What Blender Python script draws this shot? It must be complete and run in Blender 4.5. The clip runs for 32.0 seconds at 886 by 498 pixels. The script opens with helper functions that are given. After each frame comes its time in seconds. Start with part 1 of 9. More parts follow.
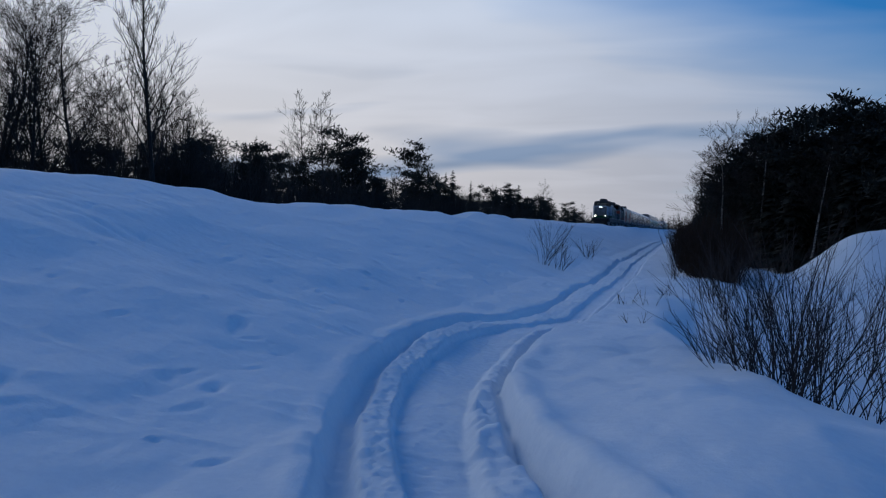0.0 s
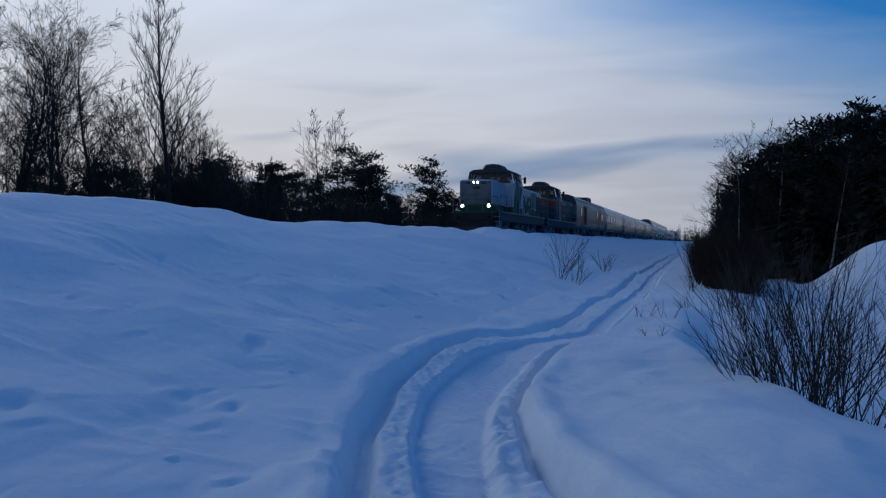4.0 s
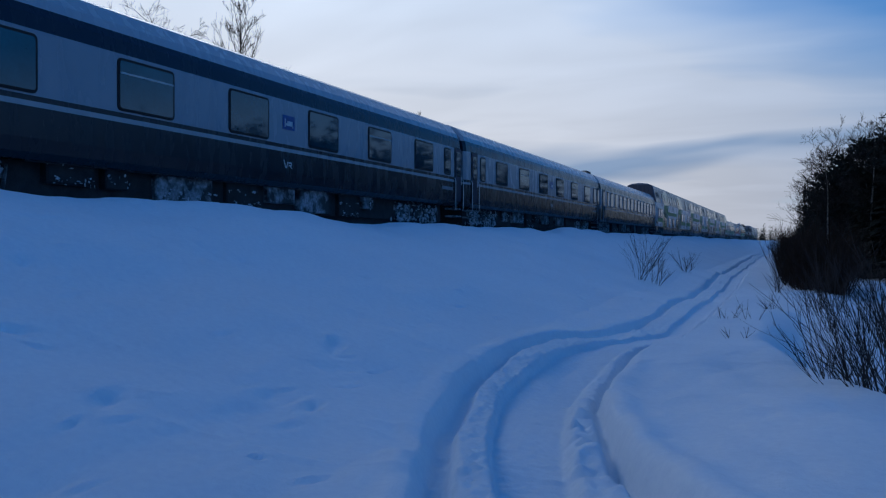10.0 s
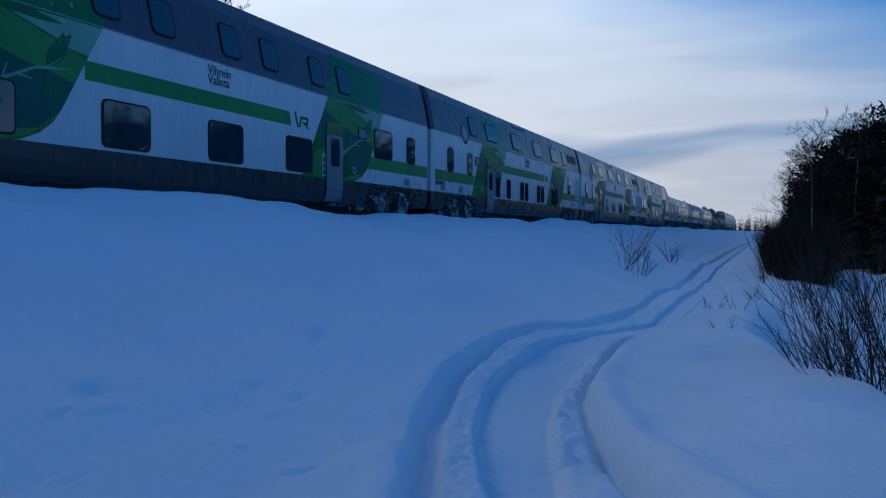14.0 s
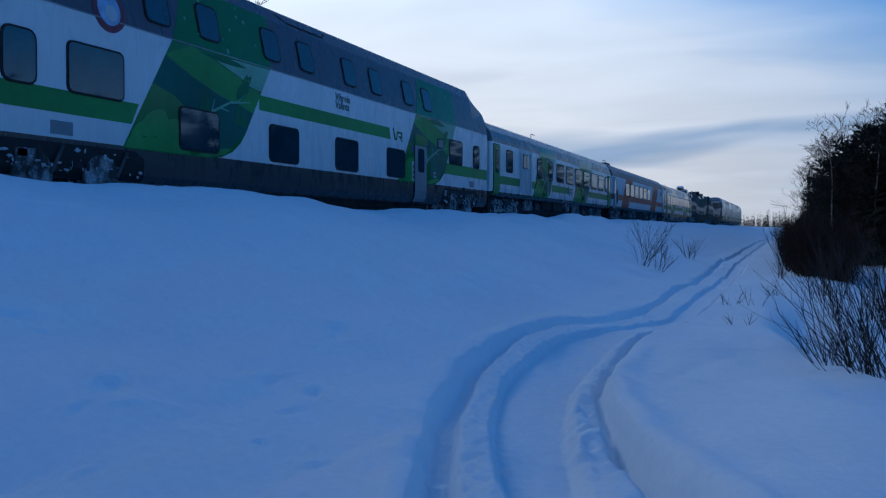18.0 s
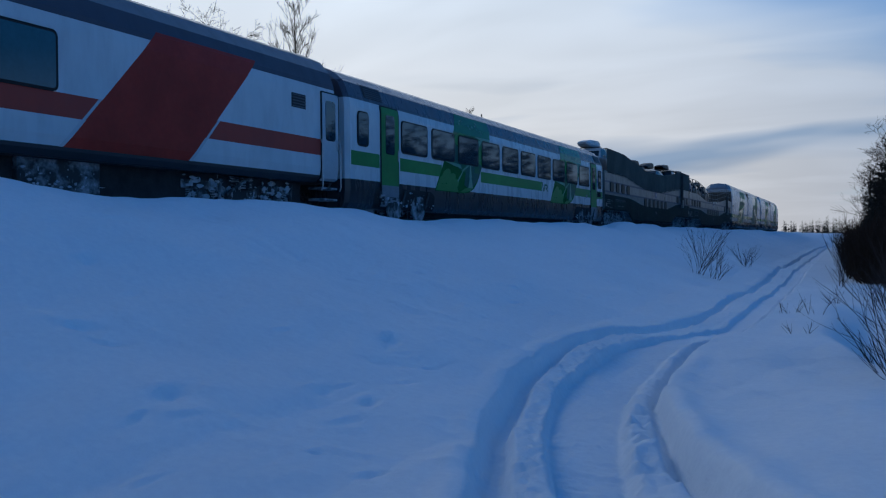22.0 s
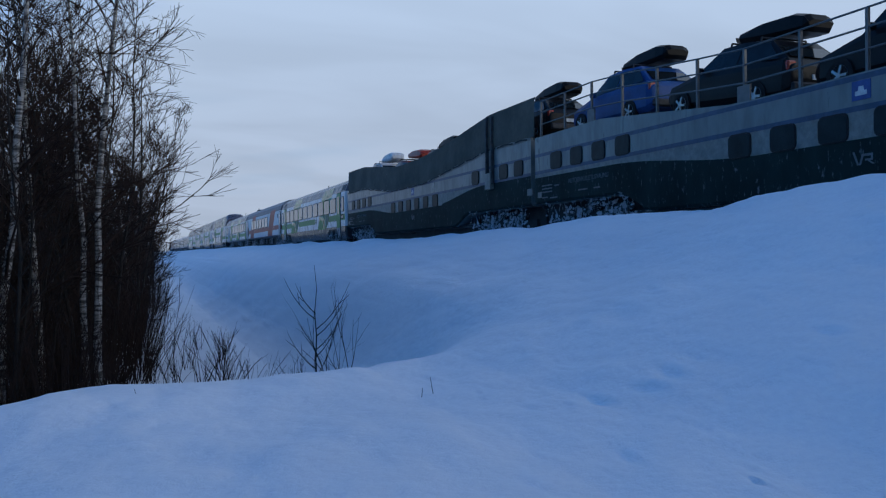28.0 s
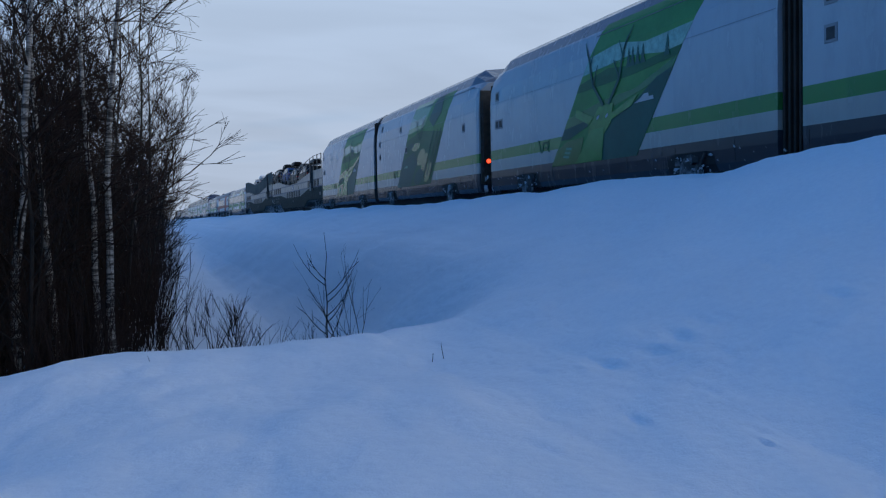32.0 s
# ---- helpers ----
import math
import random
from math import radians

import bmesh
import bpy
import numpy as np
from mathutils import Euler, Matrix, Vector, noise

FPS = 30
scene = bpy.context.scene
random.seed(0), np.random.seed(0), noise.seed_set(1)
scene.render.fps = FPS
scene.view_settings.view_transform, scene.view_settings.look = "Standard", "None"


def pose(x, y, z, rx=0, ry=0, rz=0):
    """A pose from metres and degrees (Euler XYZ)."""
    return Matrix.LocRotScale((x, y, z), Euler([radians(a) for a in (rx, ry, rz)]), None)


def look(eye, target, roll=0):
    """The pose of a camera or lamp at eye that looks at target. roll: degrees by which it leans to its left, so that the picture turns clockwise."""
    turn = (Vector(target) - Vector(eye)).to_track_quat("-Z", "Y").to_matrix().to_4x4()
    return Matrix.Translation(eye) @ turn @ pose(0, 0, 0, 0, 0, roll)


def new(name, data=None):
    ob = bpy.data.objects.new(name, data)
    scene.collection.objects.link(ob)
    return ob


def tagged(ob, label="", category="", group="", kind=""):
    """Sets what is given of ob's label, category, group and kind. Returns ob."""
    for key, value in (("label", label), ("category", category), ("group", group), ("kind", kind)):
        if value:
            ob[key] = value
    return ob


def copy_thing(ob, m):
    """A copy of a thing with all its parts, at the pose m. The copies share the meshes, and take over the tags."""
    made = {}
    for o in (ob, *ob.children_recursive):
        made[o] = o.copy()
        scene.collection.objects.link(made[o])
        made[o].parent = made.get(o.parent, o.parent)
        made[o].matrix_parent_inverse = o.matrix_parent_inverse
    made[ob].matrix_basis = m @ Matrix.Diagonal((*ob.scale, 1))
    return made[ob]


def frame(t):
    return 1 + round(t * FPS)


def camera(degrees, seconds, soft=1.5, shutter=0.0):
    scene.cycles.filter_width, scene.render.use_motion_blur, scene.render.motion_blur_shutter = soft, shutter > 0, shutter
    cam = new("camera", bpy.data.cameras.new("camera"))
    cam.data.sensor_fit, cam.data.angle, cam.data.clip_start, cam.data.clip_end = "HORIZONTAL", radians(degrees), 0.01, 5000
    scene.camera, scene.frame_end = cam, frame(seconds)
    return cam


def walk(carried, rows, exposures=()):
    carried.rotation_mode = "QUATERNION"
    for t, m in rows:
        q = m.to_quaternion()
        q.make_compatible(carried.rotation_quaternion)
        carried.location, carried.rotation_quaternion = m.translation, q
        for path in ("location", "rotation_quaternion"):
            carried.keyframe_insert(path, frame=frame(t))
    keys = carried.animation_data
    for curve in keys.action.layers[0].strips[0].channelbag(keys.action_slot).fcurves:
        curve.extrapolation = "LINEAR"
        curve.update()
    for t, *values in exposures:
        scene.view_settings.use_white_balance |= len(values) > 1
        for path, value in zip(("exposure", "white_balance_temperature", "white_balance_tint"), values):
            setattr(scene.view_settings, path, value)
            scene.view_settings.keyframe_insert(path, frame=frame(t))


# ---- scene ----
cam = camera(54.57, 32.0, soft=1.2)

# seconds, and the camera's stand, tilt, roll and turn
PATH = [
    (0.0, pose(0, 0, 1.6, 88.42, -1.40, 15.73)),
    (0.5, pose(0, 0, 1.6, 88.43, -1.12, 15.70)),
    (1.0, pose(0, 0, 1.6, 88.40, -0.42, 15.57)),
    (1.5, pose(0, 0, 1.6, 88.50, -0.14, 15.40)),
    (2.0, pose(0, 0, 1.6, 88.71, -0.87, 15.52)),
    (2.5, pose(0, 0, 1.6, 88.97, -0.65, 15.52)),
    (4.5, pose(0, 0, 1.6, 89.55, -0.38, 17.39)),
    (5.0, pose(0, 0, 1.6, 89.57, -0.33, 18.13)),
    (5.5, pose(0, 0, 1.6, 89.66, -0.17, 19.23)),
    (6.0, pose(0, 0, 1.6, 89.72, -0.11, 20.42)),
    (6.5, pose(0, 0, 1.6, 89.67, -0.09, 21.15)),
    (7.0, pose(0, 0, 1.6, 89.66, -0.04, 21.36)),
    (7.5, pose(0, 0, 1.6, 89.64, -0.00, 21.78)),
    (8.0, pose(0, 0, 1.6, 89.62, 0.00, 21.89)),
    (8.5, pose(0, 0, 1.6, 89.61, 0.01, 21.89)),
    (9.0, pose(0, 0, 1.6, 89.60, -0.00, 21.93)),
    (9.5, pose(0, 0, 1.6, 89.58, -0.03, 21.93)),
    (10.0, pose(0, 0, 1.6, 89.51, -0.05, 21.89)),
    (10.5, pose(0, 0, 1.6, 89.45, -0.05, 21.88)),
    (11.0, pose(0, 0, 1.6, 89.34, -0.05, 21.86)),
    (11.5, pose(0, 0, 1.6, 89.04, 0.04, 21.54)),
    (12.0, pose(0, 0, 1.6, 89.05, 0.05, 21.19)),
    (12.5, pose(0, 0, 1.6, 89.03, 0.09, 21.08)),
    (13.0, pose(0, 0, 1.6, 88.95, -0.05, 21.04)),
    (13.5, pose(0, 0, 1.6, 88.92, -0.04, 21.02)),
    (15.5, pose(0, 0, 1.6, 88.69, -0.22, 21.07)),
    (16.0, pose(0, 0, 1.6, 88.60, -0.21, 21.24)),
    (16.5, pose(0, 0, 1.6, 88.59, -0.18, 21.33)),
    (17.0, pose(0, 0, 1.6, 88.59, -0.14, 21.34)),
    (17.5, pose(0, 0, 1.6, 88.56, -0.20, 21.44)),
    (18.0, pose(0, 0, 1.6, 88.58, -0.14, 22.10)),
    (18.5, pose(0, 0, 1.6, 88.55, -0.15, 22.45)),
    (19.0, pose(0, 0, 1.6, 88.56, -0.11, 22.55)),
    (19.5, pose(0, 0, 1.6, 88.74, -0.03, 22.73)),
    (20.0, pose(0, 0, 1.6, 89.15, 0.01, 22.91)),
    (20.5, pose(0, 0, 1.6, 89.18, 0.02, 23.58)),
    (21.0, pose(0, 0, 1.6, 89.29, 0.35, 24.94)),
    (21.5, pose(0, 0, 1.6, 89.28, 0.44, 25.52)),
    (22.0, pose(0, 0, 1.6, 89.26, 0.47, 25.50)),
    (22.5, pose(0, 0, 1.6, 89.22, 0.43, 25.52)),
    (23.0, pose(0, 0, 1.6, 89.27, 0.39, 25.83)),
    (23.5, pose(0, 0, 1.6, 89.30, 0.36, 27.03)),
    (23.7, pose(0, 0, 1.6, 89.41, 0.45, 29.61)),
    (23.8, pose(0, 0, 1.6, 89.40, 0.36, 33.63)),
    (24.0, pose(0, 0, 1.6, 89.60, 0.36, 42.73)),
    (24.1, pose(0, 0, 1.6, 89.70, 0.36, 47.03)),
    (24.2, pose(0, 0, 1.6, 89.80, 0.36, 50.73)),
    (24.3, pose(0, 0, 1.6, 89.85, 0.36, 54.63)),
    (24.4, pose(0, 0, 1.6, 89.92, 0.36, 58.53)),
    (24.5, pose(0, 0, 1.6, 90.00, 0.26, 62.70)),
    (25.0, pose(0, 0, 1.6, 90.04, 0.00, 86.50)),
    (25.5, pose(0, 0, 1.6, 90.12, 0.00, 110.00)),
    (26.0, pose(0, 0, 1.6, 90.21, 0.00, 129.60)),
    (26.5, pose(0, 0, 1.6, 91.21, -0.49, 145.54)),
    (27.0, pose(0, 0, 1.6, 90.91, 0.11, 153.42)),
    (27.5, pose(0, 0, 1.6, 90.48, 0.45, 158.36)),
    (28.0, pose(0, 0, 1.6, 90.10, 0.50, 160.60)),
    (28.5, pose(0, 0, 1.6, 89.99, 0.26, 161.06)),
    (29.0, pose(0, 0, 1.6, 89.74, 0.15, 161.01)),
    (29.5, pose(0, 0, 1.6, 89.46, 0.34, 161.04)),
    (30.0, pose(0, 0, 1.6, 88.88, 0.68, 161.01)),
    (30.5, pose(0, 0, 1.6, 88.48, 0.66, 161.03)),
    (31.0, pose(0, 0, 1.6, 88.13, 0.82, 161.11)),
    (31.5, pose(0, 0, 1.6, 87.94, 0.93, 161.16)),
    (32.0, pose(0, 0, 1.6, 87.82, 1.03, 161.22)),
]
# the phone lifts its exposure as it swings away from the bright west
walk(cam, PATH, exposures=[(0, -0.6, 6250, 4), (5.0, -0.62, 6200, 3.5), (8.0, -0.50, 6000, 2.5), (13.0, -0.45, 5980, 1.5), (16.0, -0.24, 5980, 0), (18.5, -0.25, 5980, 0), (21.0, -0.46, 6200, 0), (23.0, -0.38, 6350, 0), (24.0, -0.5, 6400, -1), (25.0, -0.25, 6600, 1.5), (27.0, 0.1, 7050, 3), (32.0, 0.18, 7200, 3)])

# ---- world and light ----
world = bpy.data.worlds.new("winter_sky")
scene.world = world
world.use_nodes = True
wt = world.node_tree
wt.nodes.clear()


def wnode(kind, **kw):
    n = wt.nodes.new(kind)
    for k, v in kw.items():
        n.inputs[k].default_value = v
    return n


def wlink(a, b):
    wt.links.new(a, b)


def wmath(op, a, b=None, clamp=False):
    n = wt.nodes.new("ShaderNodeMath")
    n.operation, n.use_clamp = op, clamp
    for i, v in enumerate((a, b)):
        if v is None:
            continue
        if isinstance(v, (int, float)):
            n.inputs[i].default_value = v
        else:
            wlink(v, n.inputs[i])
    return n.outputs[0]


def wramp(fac, stops):
    n = wt.nodes.new("ShaderNodeValToRGB")
    el = n.color_ramp.elements
    while len(el) < len(stops):
        el.new(0.5)
    for e, (p, c) in zip(el, stops):
        e.position, e.color = p, (*c, 1) if isinstance(c, tuple) else (c, c, c, 1)
    wlink(fac, n.inputs[0])
    return n.outputs[0]


def wmix(fac, a, b):
    n = wt.nodes.new("ShaderNodeMix")
    n.data_type = "RGBA"
    for sock, v in ((n.inputs["Factor"], fac), (n.inputs["A"], a), (n.inputs["B"], b)):
        if isinstance(v, (int, float)):
            sock.default_value = v
        elif isinstance(v, tuple):
            sock.default_value = (*v, 1)
        else:
            wlink(v, sock)
    return n.outputs["Result"]


BARS = 5.4   # which run of cloud bars the horizon shows
SUN_AZ, SUN_EL = 42.0, 14.0   # degrees left of +Y, and above the horizon
OVERHEAD_FILL, EAST_FILL = 0.48, 0.8   # gain added to the unseen sky overhead and opposite the veiled sun
coord = wt.nodes.new("ShaderNodeTexCoord")
split = wt.nodes.new("ShaderNodeSeparateXYZ")
wlink(coord.outputs["Generated"], split.inputs[0])
wx, wy, wz = split.outputs
up = wmath("MAXIMUM", wz, 0.0)
# clear sky
sky = wt.nodes.new("ShaderNodeTexSky")
sky.sky_type, sky.sun_disc = "NISHITA", False
sky.sun_elevation, sky.sun_rotation = radians(SUN_EL), radians(-SUN_AZ)
clear = wt.nodes.new("ShaderNodeVectorMath")
clear.operation = "MULTIPLY"
wlink(sky.outputs[0], clear.inputs[0])
clear.inputs[1].default_value = (0.18, 0.66, 1.44)
# thin cloud drawn out along the horizon: the direction flattened onto a layer overhead
flat = wt.nodes.new("ShaderNodeCombineXYZ")
den = wmath("ADD", up, 0.16)
wlink(wmath("DIVIDE", wx, den), flat.inputs[0])
wlink(wmath("DIVIDE", wy, den), flat.inputs[1])
turn = wt.nodes.new("ShaderNodeMapping")
wlink(flat.outputs[0], turn.inputs[0])
turn.inputs["Rotation"].default_value = (0, 0, radians(-28))
turn.inputs["Scale"].default_value = (0.55, 1.15, 1)
cloud = wnode("ShaderNodeTexNoise", Scale=0.72, Detail=4.0, Roughness=0.48, Distortion=0.35)
wlink(turn.outputs[0], cloud.inputs["Vector"])
wisp = wnode("ShaderNodeTexNoise", Scale=1.9, Detail=3.0, Roughness=0.5, Distortion=0.5)
wlink(turn.outputs[0], wisp.inputs["Vector"])
dens = wmath("ADD", wmath("MULTIPLY", cloud.outputs[0], 0.75), wmath("MULTIPLY", wisp.outputs[0], 0.25))
# more cloud towards the horizon and away from the clear north-east
low = wmath("SUBTRACT", 0.27, wmath("MULTIPLY", up, 1.15))
side = wmath("ADD", wmath("MULTIPLY", wx, -0.95), wmath("MULTIPLY", wy, -0.10))
mask = wramp(wmath("ADD", wmath("ADD", dens, low), wmath("MULTIPLY", side, 1.0)), [(0.14, 0.0), (0.56, 1.0)])
# thin haze all round the horizon
mask = wmath("MAXIMUM", mask, wramp(up, [(0.03, 1.0), (0.20, 0.0)]))
# cloud colour: cream round the hidden sun and at the horizon, pale blue above
sv = Vector((-math.sin(radians(SUN_AZ)), math.cos(radians(SUN_AZ)), 0.1)).normalized()
dot = wmath("ADD", wmath("ADD", wmath("MULTIPLY", wx, sv.x), wmath("MULTIPLY", wy, sv.y)), wmath("MULTIPLY", wz, sv.z))
glow = wramp(dot, [(0.55, 0.0), (0.98, 1.0)])
high = wramp(up, [(0.0, 0.0), (0.32, 1.0)])
c_away = wmix(high, (0.385, 0.46, 0.66), (0.425, 0.555, 0.84))
c_sun = wmix(high, (1.06, 0.93, 0.90), (1.08, 1.16, 1.40))
ccol = wmix(glow, c_away, c_sun)
shade = wramp(wisp.outputs[0], [(0.36, 0.90), (0.62, 1.0)])
# long level bars of grey-blue cloud low over the horizon
bars_at = wt.nodes.new("ShaderNodeCombineXYZ")
az = wmath("ARCTAN2", wx, wy)
wlink(wmath("MULTIPLY", az, 2.2), bars_at.inputs[0])
wlink(wmath("SUBTRACT", wmath("MULTIPLY", up, 15.0), wmath("MULTIPLY", az, 0.8)), bars_at.inputs[1])
bars_at.inputs[2].default_value = BARS
bars = wnode("ShaderNodeTexNoise", Scale=1.0, Detail=3.0, Roughness=0.45, Distortion=0.25)
wlink(bars_at.outputs[0], bars.inputs["Vector"])
bar = wmath("MULTIPLY", wramp(bars.outputs[0], [(0.56, 0.0), (0.68, 1.0)]), wramp(up, [(0.03, 0.3), (0.06, 1.0), (0.12, 0.8), (0.19, 0.0)]))
ccol = wmix(wmath("MULTIPLY", bar, 0.95), ccol, (0.30, 0.42, 0.66))
cm = wt.nodes.new("ShaderNodeMix")
cm.data_type, cm.blend_type = "RGBA", "MULTIPLY"
cm.inputs["Factor"].default_value = 1.0
wlink(ccol, cm.inputs["A"])
wlink(shade, cm.inputs["B"])
# fill light: the sky out of view is lifted, for snow and carriages
over = wmath("ADD", 1.0, wmath("MULTIPLY", wramp(up, [(0.34, 0.0), (0.75, 1.0)]), OVERHEAD_FILL))
over = wmath("ADD", over, wmath("MULTIPLY", wramp(wx, [(0.25, 0.0), (0.85, 1.0)]), EAST_FILL))
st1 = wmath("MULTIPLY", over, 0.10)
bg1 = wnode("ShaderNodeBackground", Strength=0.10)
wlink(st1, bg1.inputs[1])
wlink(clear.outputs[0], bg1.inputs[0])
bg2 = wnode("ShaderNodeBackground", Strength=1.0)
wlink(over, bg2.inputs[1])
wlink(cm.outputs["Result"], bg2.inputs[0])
ms = wt.nodes.new("ShaderNodeMixShader")
wlink(mask, ms.inputs[0])
wlink(bg1.outputs[0], ms.inputs[1])
wlink(bg2.outputs[0], ms.inputs[2])
wo = wt.nodes.new("ShaderNodeOutputWorld")
wlink(ms.outputs[0], wo.inputs[0])

sun = new("sun", bpy.data.lights.new("sun", "SUN"))
sun.data.energy, sun.data.angle, sun.data.color = 0.32, radians(25), (0.92, 0.95, 1.0)
sun.matrix_world = look((0, 0, 50), Vector((0, 0, 50)) - 10 * Vector((sv.x, sv.y, math.tan(radians(SUN_EL)))))

# ---- materials ----
MATS = {}


def nodes_of(name):
    m = bpy.data.materials.new(name)
    m.use_nodes = True
    t = m.node_tree
    return m, t, t.nodes["Principled BSDF"]


def add_bump(t, bsdf, scale, strength, dist=0.01, detail=4, vec=None):
    n = t.nodes.new("ShaderNodeTexNoise")
    n.inputs["Scale"].default_value, n.inputs["Detail"].default_value = scale, detail
    b = t.nodes.new("ShaderNodeBump")
    b.inputs["Strength"].default_value, b.inputs["Distance"].default_value = strength, dist
    if vec is None:
        c = t.nodes.new("ShaderNodeTexCoord")
        vec = c.outputs["Object"]
    t.links.new(vec, n.inputs["Vector"])
    t.links.new(n.outputs[0], b.inputs["Height"])
    t.links.new(b.outputs[0], bsdf.inputs["Normal"])
    return n


def ramp_of(t, fac, stops, mode="LINEAR"):
    r = t.nodes.new("ShaderNodeValToRGB")
    r.color_ramp.interpolation = mode
    el = r.color_ramp.elements
    while len(el) < len(stops):
        el.new(0.5)
    for e, (p, c) in zip(el, stops):
        e.position, e.color = p, (*c, 1) if len(c) == 3 else c
    t.links.new(fac, r.inputs[0])
    return r.outputs[0]


def noise_of(t, scale, detail=4, rough=0.55, vec=None):
    n = t.nodes.new("ShaderNodeTexNoise")
    n.inputs["Scale"].default_value, n.inputs["Detail"].default_value, n.inputs["Roughness"].default_value = scale, detail, rough
    if vec is None:
        c = t.nodes.new("ShaderNodeTexCoord")
        vec = c.outputs["Object"]
    t.links.new(vec, n.inputs["Vector"])
    return n.outputs[0]


def mixc(t, fac, a, b, mode="MIX"):
    n = t.nodes.new("ShaderNodeMix")
    n.data_type, n.blend_type = "RGBA", mode
    for sock, v in ((n.inputs["Factor"], fac), (n.inputs["A"], a), (n.inputs["B"], b)):
        if isinstance(v, (int, float)):
            sock.default_value = v
        elif isinstance(v, tuple):
            sock.default_value = (*v, 1)
        else:
            t.links.new(v, sock)
    return n.outputs["Result"]


def mat(name, color, rough=0.6, metal=0.0, scale=6.0, vary=0.25, bump=0.15, bscale=None, spec=0.5, emit=None, ior=1.4):
    """A plain surface with two scales of variation."""
    if name in MATS:
        return MATS[name]
    m, t, b = nodes_of(name)
    n1, n2 = noise_of(t, scale), noise_of(t, scale * 9, 3)
    d = tuple(c * (1 - vary) for c in color)
    l = tuple(min(1, c * (1 + vary * 0.6)) for c in color)
    c1 = ramp_of(t, n1, [(0.3, d), (0.7, l)])
    c2 = ramp_of(t, n2, [(0.3, (1 - vary * 0.5,) * 3), (0.65, (1, 1, 1))])
    t.links.new(mixc(t, 1.0, c1, c2, "MULTIPLY"), b.inputs["Base Color"])
    b.inputs["Roughness"].default_value, b.inputs["Metallic"].default_value = rough, metal
    b.inputs["Specular IOR Level"].default_value = spec
    b.inputs["IOR"].default_value = ior
    if bump:
        add_bump(t, b, bscale or scale * 6, bump)
    if emit:
        b.inputs["Emission Color"].default_value, b.inputs["Emission Strength"].default_value = (*emit[0], 1), emit[1]
    MATS[name] = m
    return m


def snow_material():
    m, t, b = nodes_of("snow")
    geo = t.nodes.new("ShaderNodeNewGeometry")
    n1 = noise_of(t, 0.35, 5, vec=geo.outputs["Position"])
    n2 = noise_of(t, 14.0, 4, vec=geo.outputs["Position"])
    c = ramp_of(t, n1, [(0.3, (0.77, 0.79, 0.82)), (0.7, (0.84, 0.85, 0.87))])
    c2 = ramp_of(t, n2, [(0.3, (0.93, 0.94, 0.96)), (0.7, (1, 1, 1))])
    t.links.new(mixc(t, 1.0, c, c2, "MULTIPLY"), b.inputs["Base Color"])
    b.inputs["Roughness"].default_value = 0.75
    b.inputs["Specular IOR Level"].default_value = 0.25
    bn = t.nodes.new("ShaderNodeBump")
    bn.inputs["Strength"].default_value, bn.inputs["Distance"].default_value = 0.75, 0.03
    h1, h2 = noise_of(t, 5.0, 6, 0.6, geo.outputs["Position"]), noise_of(t, 55.0, 3, 0.6, geo.outputs["Position"])
    ad = t.nodes.new("ShaderNodeMath")
    ad.operation = "MULTIPLY_ADD"
    t.links.new(h2, ad.inputs[0])
    ad.inputs[1].default_value = 0.18
    t.links.new(h1, ad.inputs[2])
    t.links.new(ad.outputs[0], bn.inputs["Height"])
    t.links.new(bn.outputs[0], b.inputs["Normal"])
    return m


SNOW = snow_material()
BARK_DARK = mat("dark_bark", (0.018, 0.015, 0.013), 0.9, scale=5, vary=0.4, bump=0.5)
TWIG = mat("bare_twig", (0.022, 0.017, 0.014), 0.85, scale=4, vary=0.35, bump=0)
TWIG_RED = mat("willow_twig", (0.036, 0.022, 0.016), 0.8, scale=4, vary=0.35, bump=0)
GROVE_TWIG = mat("grove_twig", (0.030, 0.018, 0.014), 0.9, scale=4, vary=0.4, bump=0, spec=0.2)
BRUSH = mat("dark_brown_twig", (0.032, 0.019, 0.013), 0.9, scale=4, vary=0.4, bump=0, spec=0.2)
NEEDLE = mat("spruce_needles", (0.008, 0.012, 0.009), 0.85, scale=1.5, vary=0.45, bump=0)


def birch_bark():
    m, t, b = nodes_of("birch_bark")
    c = t.nodes.new("ShaderNodeTexCoord")
    mp = t.nodes.new("ShaderNodeMapping")
    mp.inputs["Scale"].default_value = (1, 1, 7)
    t.links.new(c.outputs["Object"], mp.inputs[0])
    n = noise_of(t, 2.2, 5, 0.7, mp.outputs[0])
    col = ramp_of(t, n, [(0.43, (0.04, 0.034, 0.03)), (0.57, (0.32, 0.30, 0.28))])
    t.links.new(col, b.inputs["Base Color"])
    b.inputs["Roughness"].default_value = 0.8
    return m


BIRCH = birch_bark()

# ---- mesh helpers ----
def mesh_of(name, verts, faces, material):
    me = bpy.data.meshes.new(name)
    me.from_pydata([tuple(v) for v in verts], [], faces)
    for m in (material if isinstance(material, (list, tuple)) else [material]):
        me.materials.append(m)
    return me


def hang(name, me, parent, label=""):
    """Links a mesh as one part under its thing."""
    ob = new(name, me)
    ob.parent = parent
    return tagged(ob, label)


def part(name, bm, material, parent, label="", smooth=False):
    me = bpy.data.meshes.new(name)
    bm.normal_update()
    bm.to_mesh(me)
    bm.free()
    me.materials.append(material)
    if smooth:
        me.polygons.foreach_set("use_smooth", [True] * len(me.polygons))
    return hang(name, me, parent, label)


# ---- ground ----
TAB = np.random.RandomState(7).rand(256, 256)


